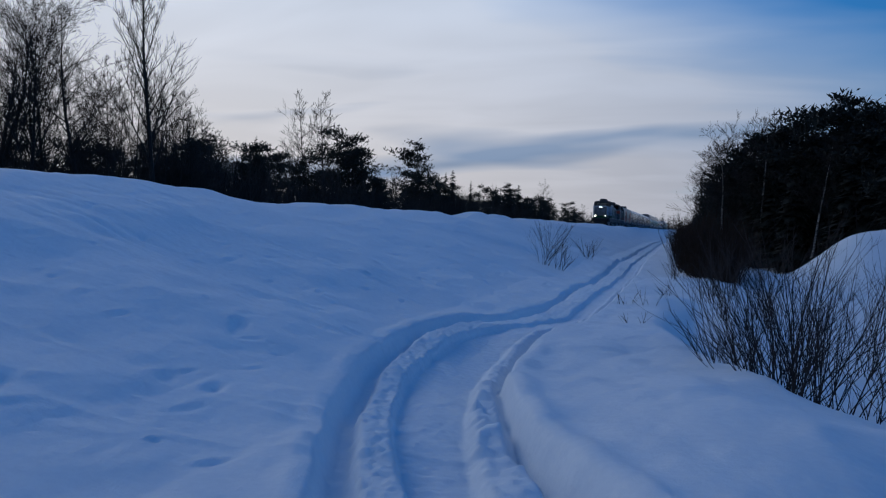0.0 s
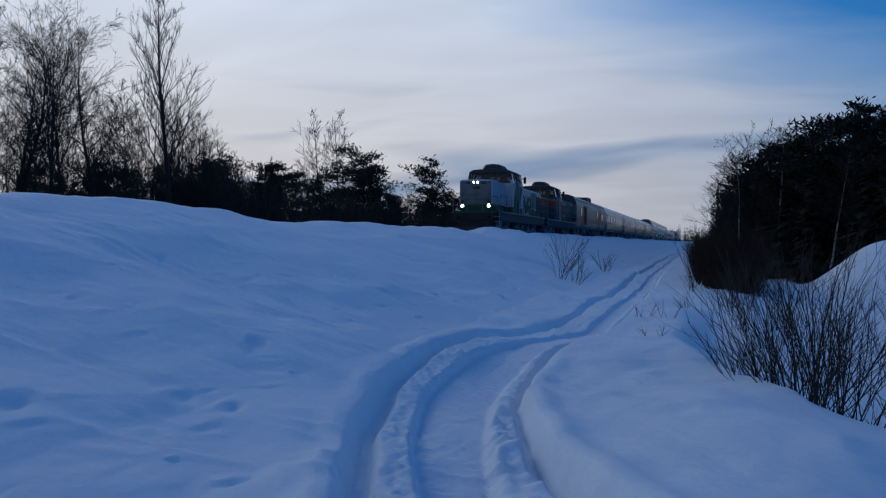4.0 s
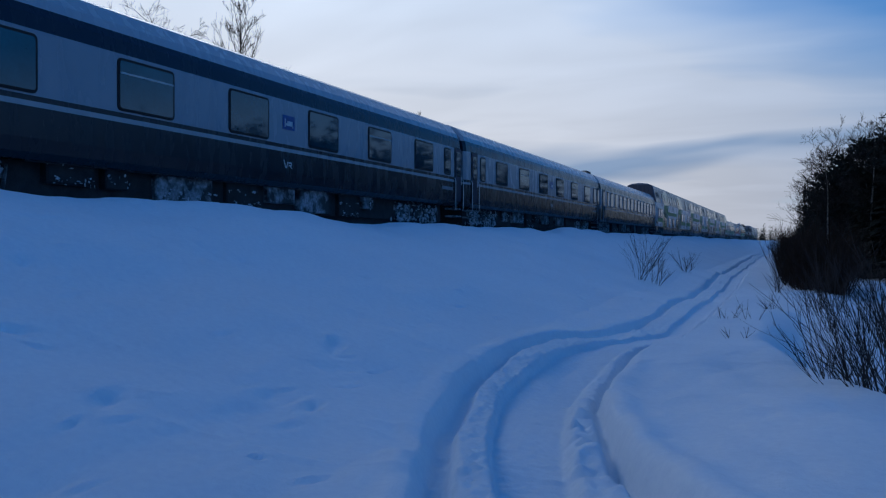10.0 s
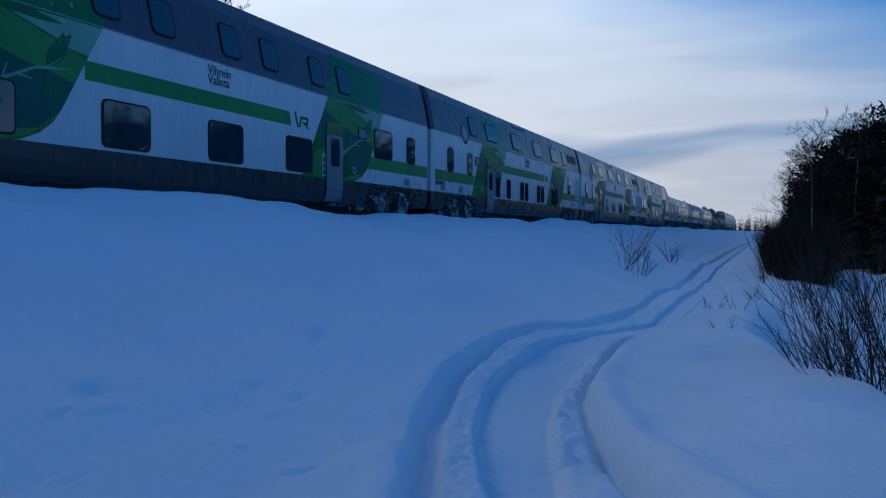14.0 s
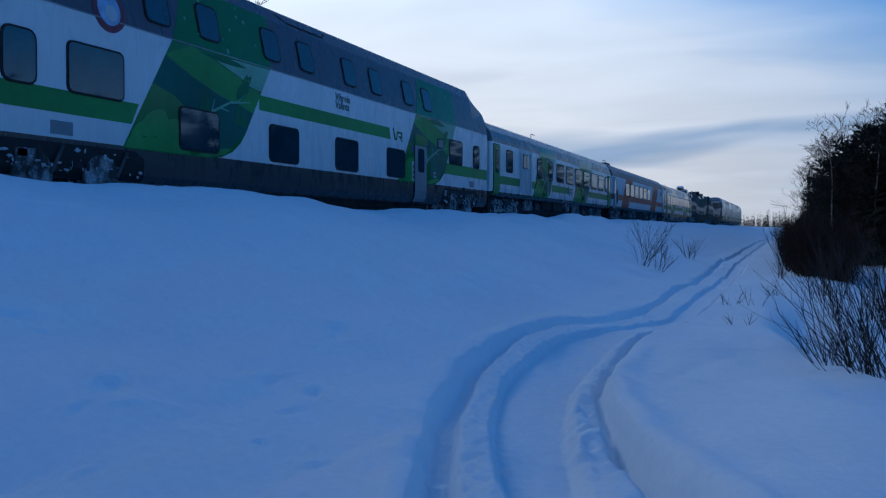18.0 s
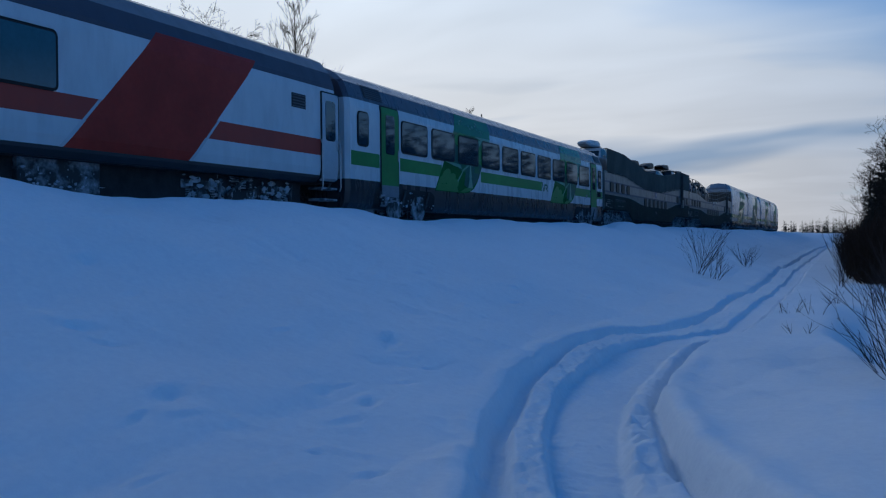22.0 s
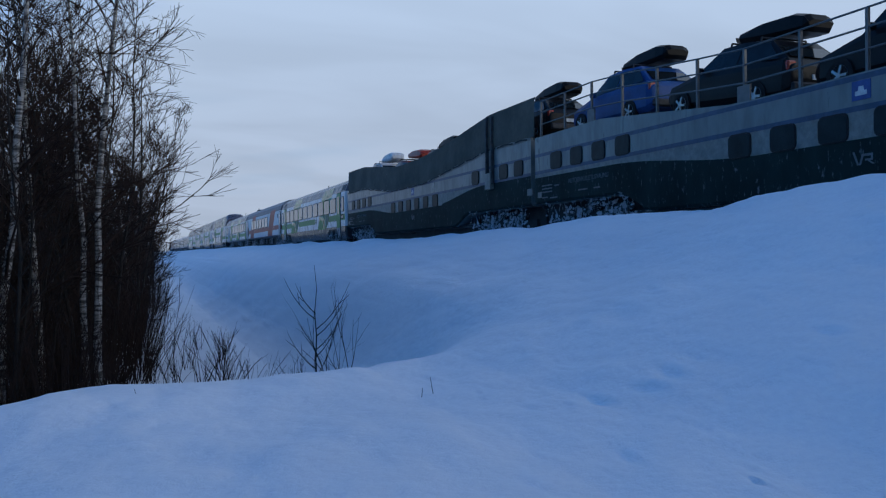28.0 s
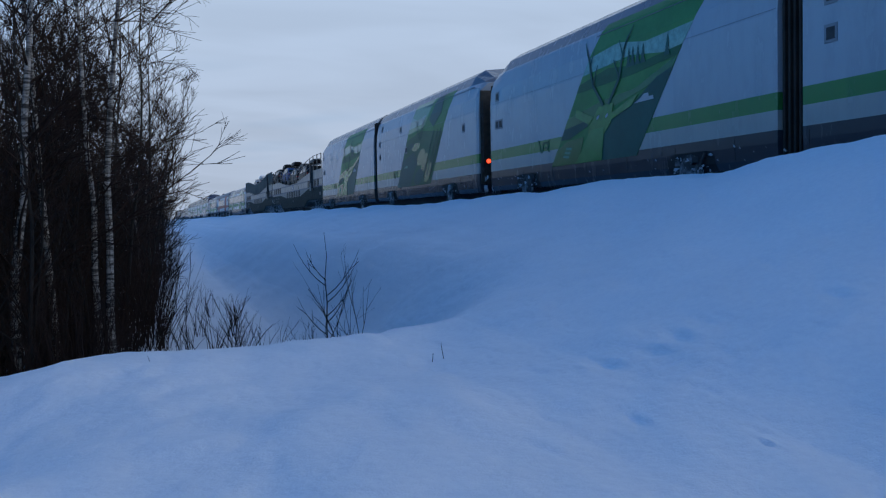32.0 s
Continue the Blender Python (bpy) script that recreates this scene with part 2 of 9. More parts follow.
def vnoise(x, y):
    xi, yi = np.floor(x).astype(int), np.floor(y).astype(int)
    fx, fy = x - xi, y - yi
    fx, fy = fx * fx * (3 - 2 * fx), fy * fy * (3 - 2 * fy)
    g = lambda i, j: TAB[i % 256, j % 256]
    a = g(xi, yi) * (1 - fx) + g(xi + 1, yi) * fx
    b = g(xi, yi + 1) * (1 - fx) + g(xi + 1, yi + 1) * fx
    return (a * (1 - fy) + b * fy) * 2 - 1


def fbm(x, y, octaves=4):
    return sum(vnoise(x * 2.03 ** k + 17 * k, y * 2.03 ** k + 31 * k) * 0.5 ** k for k in range(octaves))


def smooth(t):
    t = np.clip(t, 0, 1)
    return t * t * (3 - 2 * t)


SEC_X = [-2500, -60, -30, -20, -17.6, -16.4, -15.4, -11.6, -10.9, -10.2, -9.5, -8.2, -6.5, -5.0, -3.9, -2.8, 0, 1.0, 2.2, 4, 8, 16, 40, 2500]
SEC_Z = [1.0, 0.4, 0.5, 0.9, 1.7, 2.1, 1.72, 1.72, 1.85, 2.12, 2.10, 1.75, 1.10, 0.55, 0.20, 0.02, 0.0, -0.06, -0.36, -0.55, -0.36, 0.1, 0.3, 1.0]


def trail_x(y):
    """Middle of the belt's print along the snowmobile trail."""
    return np.interp(y, [-30, -6, 0, 3, 4.6, 6.3, 8, 9, 10.7, 12.3, 13.5, 14.5, 16.5, 18.5, 23, 32, 52, 111, 300, 3000],
                     [3.2, 1.8, 0.35, -0.65, -1.23, -1.84, -2.33, -2.57, -2.76, -2.76, -2.56, -2.29, -1.96, -1.84, -1.88, -2.03, -2.33, -2.68, -2.8, -2.8])


SPAN_Y = [4.6, 6.3, 9.0, 12.5, 14.5, 17.0, 25.0]


def trail_edges(y):
    """Across the trail, from its middle: left bank, left ridge, the belt's half width, right groove, right bank."""
    return [np.interp(y, SPAN_Y, w) for w in ([-0.87, -0.90, -0.93, -0.97, -0.97, -0.90, -0.90], [-0.62, -0.68, -0.72, -0.80, -0.80, -0.74, -0.74], [0.19, 0.27, 0.35, 0.33, 0.22, 0.14, 0.14], [0.72, 0.71, 0.69, 0.60, 0.42, 0.28, 0.26], [1.16, 0.94, 0.80, 0.81, 0.62, 0.42, 0.40])]


def ground(x, y, fine=True):
    x, y = np.asarray(x, float), np.asarray(y, float)
    z = np.interp(x, SEC_X, SEC_Z)
    # the crest rises towards the camera's side and swells
    crest = np.exp(-((x + 9.6) / 1.7) ** 2)
    z = z + crest * (0.26 * smooth((np.abs(y) - 1) / 6) * smooth((15.6 - y) / 2.6) * (1 + 0.10 * smooth((-y - 4) / 6)) * (1 - 0.5 * smooth((y - 6) / 5)) * smooth((20 + y) / 8) + 0.07 * vnoise(y * 0.22, x * 0.2) + 0.05 * vnoise(y * 0.7 + 9, x * 0.3))
    # hollow beyond the low ridge in the south
    w = smooth((-11.2 - y - 0.12 * x) / 3.2) * smooth((x + 6.0) / 3.2)
    z = z - 1.15 * w * (1 - 0.6 * smooth((-y - 45) / 60))
    z = z + (0.10 + 0.12 * smooth((x + 1) / 3)) * np.exp(-((y + 10.2 - 0.1 * x) / 1.3) ** 2) * smooth((x + 3.5) / 1.3)
    # hump beside the trail, snow piles before the spruces
    z = z + 0.20 * np.exp(-(((x - 0.5) / 1.0) ** 2 + ((y - 7.2) / 3.0) ** 2)) + 0.24 * np.exp(-(((x - 2.1) / 0.8) ** 2 + ((y - 7.9) / 1.5) ** 2))
    for px, py, h, w, q in ((6.5, 38, 1.75, 1.7, 3.5), (9.2, 38, 2.1, 1.9, 3.0), (4.4, 37, 0.30, 1.3, 2.2), (2.9, 37, 0.50, 0.8, 2.0)):
        z = z + h * np.exp(-(((x - px) / w) ** 2 + ((y - py) / q) ** 2))
    # the snow falls away behind the hump's crest, where the willows stand
    crest_y = np.interp(x, [-0.3, 0.25, 0.6, 0.84, 1.07, 1.4, 1.75, 3.5], [13.2, 11.6, 10.5, 9.6, 9.1, 8.85, 8.7, 8.2])
    z = z - 0.55 * smooth((y - crest_y) / 1.9) * smooth((x + 0.5) / 0.9) * (1 - smooth((y - 14) / 9)) * (1 - 0.5 * smooth((x - 2.5) / 3))
    off = 1 - smooth((np.abs(x + 13.5) - 2.6) / 1.2)
    z = z + (1 - off) * (0.10 * fbm(x * 0.22, y * 0.22, 3) + 0.045 * fbm(x * 0.9 + 4, y * 0.6, 3))
    z = z + smooth((np.abs(y) - 300) / 600) * 1.0
    if fine:
        z = z + (1 - off) * (0.012 * fbm(x * 3.1, y * 2.0, 3) + 0.055 * np.abs(vnoise(x * 1.3 + y * 0.4, y * 3.2 - x * 0.7)) * vnoise(x * 0.4 + 7, y * 0.5))
    # snowmobile trail: a sunk bed with two runners and a packed ridge each side of the belt's print
    d = x - trail_x(y) + 0.02 * vnoise(y * 1.3, y * 0 + 3) + 0.012 * vnoise(y * 4.5, x * 2)
    l0, l1, hb, r2, r3 = trail_edges(y)
    rough = vnoise(x * 7, y * 7) * 0.5 + vnoise(x * 15, y * 15) * 0.35
    clod = np.maximum(0, vnoise(x * 4 + 3, y * 4)) + 0.6 * vnoise(x * 9, y * 9)
    grain = vnoise(x * 17, y * 17) * 0.6 + vnoise(x * 29 + 5, y * 29) * 0.4
    churn = 0.22 + 0.78 * np.exp(-((y - 7.6) / 1.2) ** 2)
    bank_r = np.interp(y, [4.6, 6.5, 9], [0.24, 0.17, 0.12])
    bed = smooth((d - l0) / 0.13) * smooth((r3 - d) / bank_r)
    dz = -0.245 * bed
    dz = dz + 0.15 * smooth((d - l1) / 0.10) * smooth((-hb - d) / 0.07) * (1 + 0.14 * rough + 0.15 * grain)
    dz = dz + 0.125 * smooth((d - hb) / 0.14) * smooth((r2 - d) / 0.09) * (0.8 + 0.85 * clod * churn + 0.06 * grain)
    dz = dz + bed * (0.011 * np.sin(y * 56 + 2.4 * rough) * (np.abs(d) < hb * 0.9) * (0.7 + 0.6 * grain) + 0.011 * grain * (d > l1))
    dz = dz - 0.10 * smooth((d - r2) / 0.08) * smooth((r3 - 0.5 * bank_r - d) / 0.10)
    dz = dz + 0.04 * np.exp(-((d - l0 + 0.10) / 0.10) ** 2) * (0.5 + 0.5 * vnoise(y * 2.2, y * 0 + 5)) + np.interp(y, [5, 11, 14], [0.075, 0.05, 0.012]) * np.exp(-((d - r3 - 0.10) / 0.13) ** 2) * (0.6 + 0.4 * vnoise(y * 1.7, y * 0 + 8))
    dz = dz * np.interp(y, [6, 11, 15, 20], [1, 0.9, 0.6, 0.55])
    fade = smooth((y + 1.0) / 3.0) * (1 - smooth((y - 150) / 150))
    return z + dz * fade


def dents(gx, gy, Z):
    """Clumps fallen into the slope and old prints, half drifted over."""
    rs = np.random.RandomState(11)
    marks = [(-7.33, 1.5), (-7.22, 6.5), (-6.26, 4.4), (-6.19, 2.9), (-5.9, 5.2), (-5.0, 1.4), (-4.5, 1.6), (-4.5, 4.8), (-5.5, 0.3), (-6.8, 2.0), (-4.1, 6.2), (-3.7, 6.3), (-4.6, 8.3), (-4.3, -6.7), (-5.7, -6.0), (-3.9, -6.9), (-4.6, -6.8)]
    for k in range(420):
        cx, cy = rs.uniform(-9.2, -2.4), rs.uniform(-13, 22)
        q = rs.uniform(0, 1) ** 2
        a, b, h = 0.025 + 0.035 * q, 0.06 + 0.16 * q, rs.uniform(0.012, 0.030)
        if k < len(marks):
            (cx, cy), a, b, h = marks[k], 0.075, 0.17, 0.048
        s = rs.uniform(-0.5, 0.5)
        if abs(cx - trail_x(cy)) < 1.4 or (cy < -8 and cx > -3.2):
            continue
        i0, i1 = np.searchsorted(gx, [cx - 0.9, cx + 0.9])
        j0, j1 = np.searchsorted(gy, [cy - 0.9, cy + 0.9])
        dx, dy = np.meshgrid(gx[i0:i1] - cx, gy[j0:j1] - cy)
        p, q = dx + s * dy, dy - s * dx
        Z[j0:j1, i0:i1] += -h * np.exp(-(p / a) ** 2 - (q / b) ** 2) + 0.5 * h * np.exp(-((p + a * 1.5) / a) ** 2 - (q / b) ** 2)
    return Z


def axis(parts):
    out = []
    for a, b, n in parts:
        out += list(np.linspace(a, b, n, endpoint=False))
    return np.array(out)


def build_ground():
    gx = np.concatenate([-np.geomspace(2500, 40, 24), axis([(-38, -18, 16), (-18, -10.8, 44), (-10.8, -4.4, 190), (-4.4, 0.6, 200), (0.6, 2.0, 24), (2.0, 12, 44), (12, 40, 16)]), np.geomspace(40, 2500, 24)])
    gy = np.concatenate([-np.geomspace(2500, 60, 26), axis([(-58, -16, 60), (-16, 0, 140), (0, 3, 60), (3, 14, 380), (14, 24, 120), (24, 45, 100), (45, 110, 80)]), np.geomspace(110, 3200, 50)])
    X, Y = np.meshgrid(gx, gy)
    Z = dents(gx, gy, ground(X, Y))
    n, m = len(gx), len(gy)
    idx = np.arange(n * m).reshape(m, n)
    quads = np.stack([idx[:-1, :-1], idx[:-1, 1:], idx[1:, 1:], idx[1:, :-1]], -1).reshape(-1, 4)
    me = bpy.data.meshes.new("ground")
    me.vertices.add(n * m)
    me.vertices.foreach_set("co", np.stack([X, Y, Z], -1).ravel())
    me.loops.add(quads.size)
    me.loops.foreach_set("vertex_index", quads.ravel())
    me.polygons.add(len(quads))
    me.polygons.foreach_set("loop_start", np.arange(0, quads.size, 4))
    me.polygons.foreach_set("use_smooth", np.ones(len(quads), bool))
    me.update(calc_edges=True)
    me.materials.append(SNOW)
    ob = new("ground", me)
    tagged(ob, "deep wind-drifted snow with a snowmobile trail beside a railway embankment", "ground", kind="structure")


build_ground()


def gz(x, y):
    return float(ground(np.array([x]), np.array([y]), False)[0])


# ---- rails ----
RAIL_Z, TRACK_X = 2.05, -13.46


def build_rails():
    prof = [(-0.07, -0.17), (0.07, -0.17), (0.07, -0.155), (0.012, -0.13), (0.012, -0.04), (0.035, -0.03), (0.035, 0), (-0.035, 0), (-0.035, -0.03), (-0.012, -0.04), (-0.012, -0.13), (-0.07, -0.155)]
    steel = mat("rail_steel", (0.16, 0.12, 0.10), 0.5, 0.8)
    for s in (-1, 1):
        v, f = [], []
        for y in (-900, 1200):
            v += [(TRACK_X + s * 0.79 + px, y, RAIL_Z + pz) for px, pz in prof]
        k = len(prof)
        f = [(i, (i + 1) % k, k + (i + 1) % k, k + i) for i in range(k)]
        tagged(new("rail", mesh_of("rail", v, f, steel)), "worn steel running rail half sunk in snow", "rail", kind="structure")


build_rails()


# ---- bare trees, spruces and shrubs ----
def tube(v, f, a, b, ra, rb, sides=4):
    a, b = Vector(a), Vector(b)
    d = (b - a)
    if d.length < 1e-6:
        return
    d.normalize()
    u = d.orthogonal().normalized()
    w = d.cross(u)
    k = len(v)
    for p, r in ((a, ra), (b, rb)):
        for i in range(sides):
            an = 2 * math.pi * i / sides
            v.append(p + u * (r * math.cos(an)) + w * (r * math.sin(an)))
    for i in range(sides):
        f.append((k + i, k + (i + 1) % sides, k + sides + (i + 1) % sides, k + sides + i))


def limb(rs, v, f, tw, start, way, length, r, depth, spread, rise, segs=3, thin=0.006):
    """A limb that forks; its last orders go to the twig lists."""
    p, d = Vector(start), Vector(way).normalized()
    pts = [p.copy()]
    for k in range(segs):
        d = (d + Vector((rs.normal(0, 0.13), rs.normal(0, 0.13), rs.normal(0, 0.08) + rise)) * 0.6).normalized()
        q = p + d * (length / segs)
        ra, rb = r * (1 - 0.75 * k / segs), r * (1 - 0.75 * (k + 1) / segs)
        if depth > 1:
            tube(v, f, p, q, ra, max(rb, thin), 4)
        else:
            tube(tw[0], tw[1], p, q, max(ra, thin), max(rb, thin * 0.8), 3)
        p = q
        pts.append(p.copy())
    if depth > 0:
        n = int(rs.randint(3, 5)) + (1 if depth == 1 else 0)
        for i in range(n):
            s = rs.uniform(0.25, 1.0)
            k = min(int(s * segs), segs - 1)
            at = pts[k].lerp(pts[k + 1], s * segs - k)
            side = Vector((rs.normal(), rs.normal(), rs.normal(0, 0.5))).normalized()
            nd = (d + side * spread).normalized()
            limb(rs, v, f, tw, at, nd, length * rs.uniform(0.42, 0.66), r * 0.5, depth - 1, spread, rise, 2, thin)


def bare_tree(seed, height, girth, limbs, first, spread=0.75, rise=0.12, lean=0.03, depth=2, reach=0.30, thin=0.008, tilt=(0.55, 1.25), taper=0.75, wobble=0.035, bare_trunk=False):
    """Trunk with main limbs, and a crown of twigs: two meshes' lists."""
    rs = np.random.RandomState(seed)
    v, f, tw = [], [], ([], [])
    p, d, segs = Vector((0, 0, -0.4)), Vector((rs.normal(0, lean), rs.normal(0, lean), 1)).normalized(), 9
    pts, rad = [p.copy()], []
    for k in range(segs):
        d = (d + Vector((rs.normal(0, wobble), rs.normal(0, wobble), 0.05))).normalized()
        q = p + d * ((height + 0.4) / segs)
        ra, rb = girth * (1 - 0.93 * k / segs), girth * (1 - 0.93 * (k + 1) / segs)
        tube(v, f, p, q, ra, rb, 7)
        rad.append(ra)
        p = q
        pts.append(p.copy())
    for i in range(limbs):
        s = first + (0.98 - first) * (i + rs.uniform(0, 1)) / limbs
        k = min(int(s * segs), segs - 1)
        at = pts[k].lerp(pts[k + 1], s * segs - k)
        a = rs.uniform(0, 2 * math.pi)
        way = Vector((math.cos(a), math.sin(a), rs.uniform(*tilt)))
        ln = height * reach * (1.15 - taper * s) * rs.uniform(0.75, 1.2)
        lv, lf = tw if bare_trunk else (v, f)
        limb(rs, lv, lf, tw, at, way, ln, max(rad[k] * 0.42, 0.014), depth, spread, rise, 3, thin)
    return (v, f), tw


def spruce(seed, height, width, whorls, boughs=11):
    rs = np.random.RandomState(seed)
    tv, tf, cv, cf = [], [], [], []
    for k in range(5):
        tube(tv, tf, (0, 0, -0.4 + (height + 0.3) * k / 5), (0, 0, -0.4 + (height + 0.3) * (k + 1) / 5), 0.14 * (1 - k / 5.2) * height / 12, 0.14 * (1 - (k + 1) / 5.2) * height / 12, 6)
    for i in range(whorls):
        s = (i + rs.uniform(-0.7, 0.7)) / whorls
        z = 0.5 + (height - 0.55) * max(s, 0)
        R = width * (1 - max(s, 0)) ** 0.8 * rs.uniform(0.6, 1.15) + 0.10
        n = boughs if s < 0.7 else max(5, boughs - 4)
        a0 = rs.uniform(0, 7)
        for j in range(n):
            a = a0 + 2 * math.pi * j / n + rs.normal(0, 0.18)
            r = R * rs.uniform(0.65, 1.15)
            ca, sa = math.cos(a), math.sin(a)
            droop = r * rs.uniform(0.15, 0.55)
            zb = z + rs.uniform(-0.8, 0.8) * height / whorls
            pts = [Vector((ca * r * q, sa * r * q, zb - droop * q ** 1.3 + 0.16 * r * max(0, q - 0.75))) for q in (0.0, 0.35, 0.7, 1.0)]
            nrm = Vector((-sa, ca, 0))
            for m in range(3):
                w0, w1 = (0.05, 0.22, 0.16, 0.02)[m] * (0.5 + r), (0.05, 0.22, 0.16, 0.02)[m + 1] * (0.5 + r)
                p0, p1 = pts[m], pts[m + 1]
                b = len(cv)
                cv.extend([p0 + nrm * w0, p1 + nrm * w1 - Vector((0, 0, 0.25 * w1)), p1, p0, p0 - nrm * w0, p1 - nrm * w1 - Vector((0, 0, 0.25 * w1))])
                cf.extend([(b, b + 1, b + 2, b + 3), (b + 3, b + 2, b + 5, b + 4)])
                # hanging side sprigs
                for sgn in (1, -1):
                    b = len(cv)
                    tip = p1 + nrm * (sgn * w1 * rs.uniform(1.1, 1.9)) + Vector((ca, sa, 0)) * (0.12 * r) - Vector((0, 0, rs.uniform(0.08, 0.32) * (0.4 + 0.4 * r)))
                    cv.extend([p0.lerp(p1, 0.4), p1 + nrm * (sgn * w1 * 0.3), tip])
                    cf.append((b, b + 1, b + 2))
    return (tv, tf), (cv, cf)


def pine(seed, height, width, base=0.35):
    """Trunk with bent limbs, each ending in pads of needle tufts; the crown is broad and uneven."""
    rs = np.random.RandomState(seed)
    tv, tf, cv, cf = [], [], [], []
    for k in range(6):
        tube(tv, tf, (0, 0, -0.4 + (height + 0.2) * k / 6), (0, 0, -0.4 + (height + 0.2) * (k + 1) / 6), 0.17 * (1 - k / 6.6) * height / 11, 0.17 * (1 - (k + 1) / 6.6) * height / 11, 7)

    def pad(c, r):
        for j in range(44):
            q = c + Vector((rs.normal(0, r * 0.5), rs.normal(0, r * 0.5), rs.normal(0, r * 0.22)))
            d = Vector((rs.normal(), rs.normal(), rs.normal(0.7, 0.5))).normalized()
            w = d.orthogonal().normalized()
            w = (w * math.cos(j) + d.cross(w) * math.sin(j)) * rs.uniform(0.035, 0.085)
            b, ln = len(cv), rs.uniform(0.30, 0.60)
            cv.extend([q - w * 0.4, q + d * ln * 0.55 - w, q + d * ln, q + d * ln * 0.5 + w])
            cf.append((b, b + 1, b + 2, b + 3))

    n = int(15 + height)
    for i in range(n):
        s = base + (1 - base) * (i + rs.uniform(0, 0.9)) / n
        a, z = rs.uniform(0, 6.28), height * s
        r = width * (0.30 + 0.9 * math.sin(math.pi * min(1, 0.25 + 0.75 * (1 - s) / (1 - base)))) * rs.uniform(0.55, 1.1)
        p = Vector((0, 0, z - 0.25 * r))
        e = Vector((math.cos(a) * r, math.sin(a) * r, z + rs.uniform(-0.15, 0.3) * r))
        tube(tv, tf, p, p.lerp(e, 0.55) - Vector((0, 0, 0.05 * r)), 0.05, 0.035, 4)
        tube(tv, tf, p.lerp(e, 0.55) - Vector((0, 0, 0.05 * r)), e, 0.035, 0.015, 4)
        for t in (0.45, 0.75, 1.0):
            pad(p.lerp(e, t) + Vector((rs.normal(0, 0.2), rs.normal(0, 0.2), 0.12)), 0.42 + 0.22 * r * t)
    pad(Vector((0, 0, height)), 0.5)
    return (tv, tf), (cv, cf)


def shrub(seed, height, stems, spread, forks=3, thin=0.004, base=0.25, apart=False):
    """Stems that fan out from one root and bend upwards; apart gives each stem's lists by itself."""
    rs = np.random.RandomState(seed)
    v, f, out = [], [], []
    for i in range(stems):
        if apart:
            v, f = [], []
        a, tilt = rs.uniform(0, 2 * math.pi), abs(rs.normal(0, spread))
        q0 = base * rs.uniform(0, 1) ** 0.5
        p = Vector((math.cos(a) * q0, math.sin(a) * q0, -0.25))
        d = Vector((math.cos(a) * tilt * 1.3, math.sin(a) * tilt * 1.3, 1)).normalized()
        h = height * rs.uniform(0.5, 1.05)
        r = thin * rs.uniform(1.4, 2.4)
        segs = 5
        for k in range(segs):
            q = p + d * ((h + 0.25) / segs)
            tube(v, f, p, q, r * (1 - 0.16 * k), r * (0.84 - 0.16 * k) + 0.001, 3)
            if k > 0:
                for j in range(forks):
                    at = p.lerp(q, rs.uniform(0, 1))
                    sd = (d + Vector((rs.normal(0, 0.42), rs.normal(0, 0.42), rs.normal(0.15, 0.2)))).normalized()
                    e = at + sd * (h * rs.uniform(0.08, 0.24))
                    tube(v, f, at, e, r * 0.45, 0.0014, 3)
            d = (d + Vector((rs.normal(0, 0.12), rs.normal(0, 0.12), 0.10))).normalized()
            p = q
        out.append((v, f))
    return out if apart else (v, f)


def tree_thing(name, trunk, crown, bark, leaf, label, category, group):
    e = new(name)
    e.empty_display_size = 0.3
    hang("trunk", mesh_of("trunk", *trunk, bark), e)
    hang("crown", mesh_of("crown", *crown, leaf), e)
    return tagged(e, label, category, group)


def stand(ob, x, y, rs, smin=0.8, smax=1.2, sink=0.0):
    s = rs.uniform(smin, smax)
    m = Matrix.LocRotScale((x, y, gz(x, y) - sink), Euler((0, 0, rs.uniform(0, 6.28))), None)
    c = copy_thing(ob, m)
    c.scale = (s * rs.uniform(0.9, 1.1), s * rs.uniform(0.9, 1.1), s)
    return c


def drop_thing(ob):
    for o in list(ob.children_recursive) + [ob]:
        bpy.data.objects.remove(o)


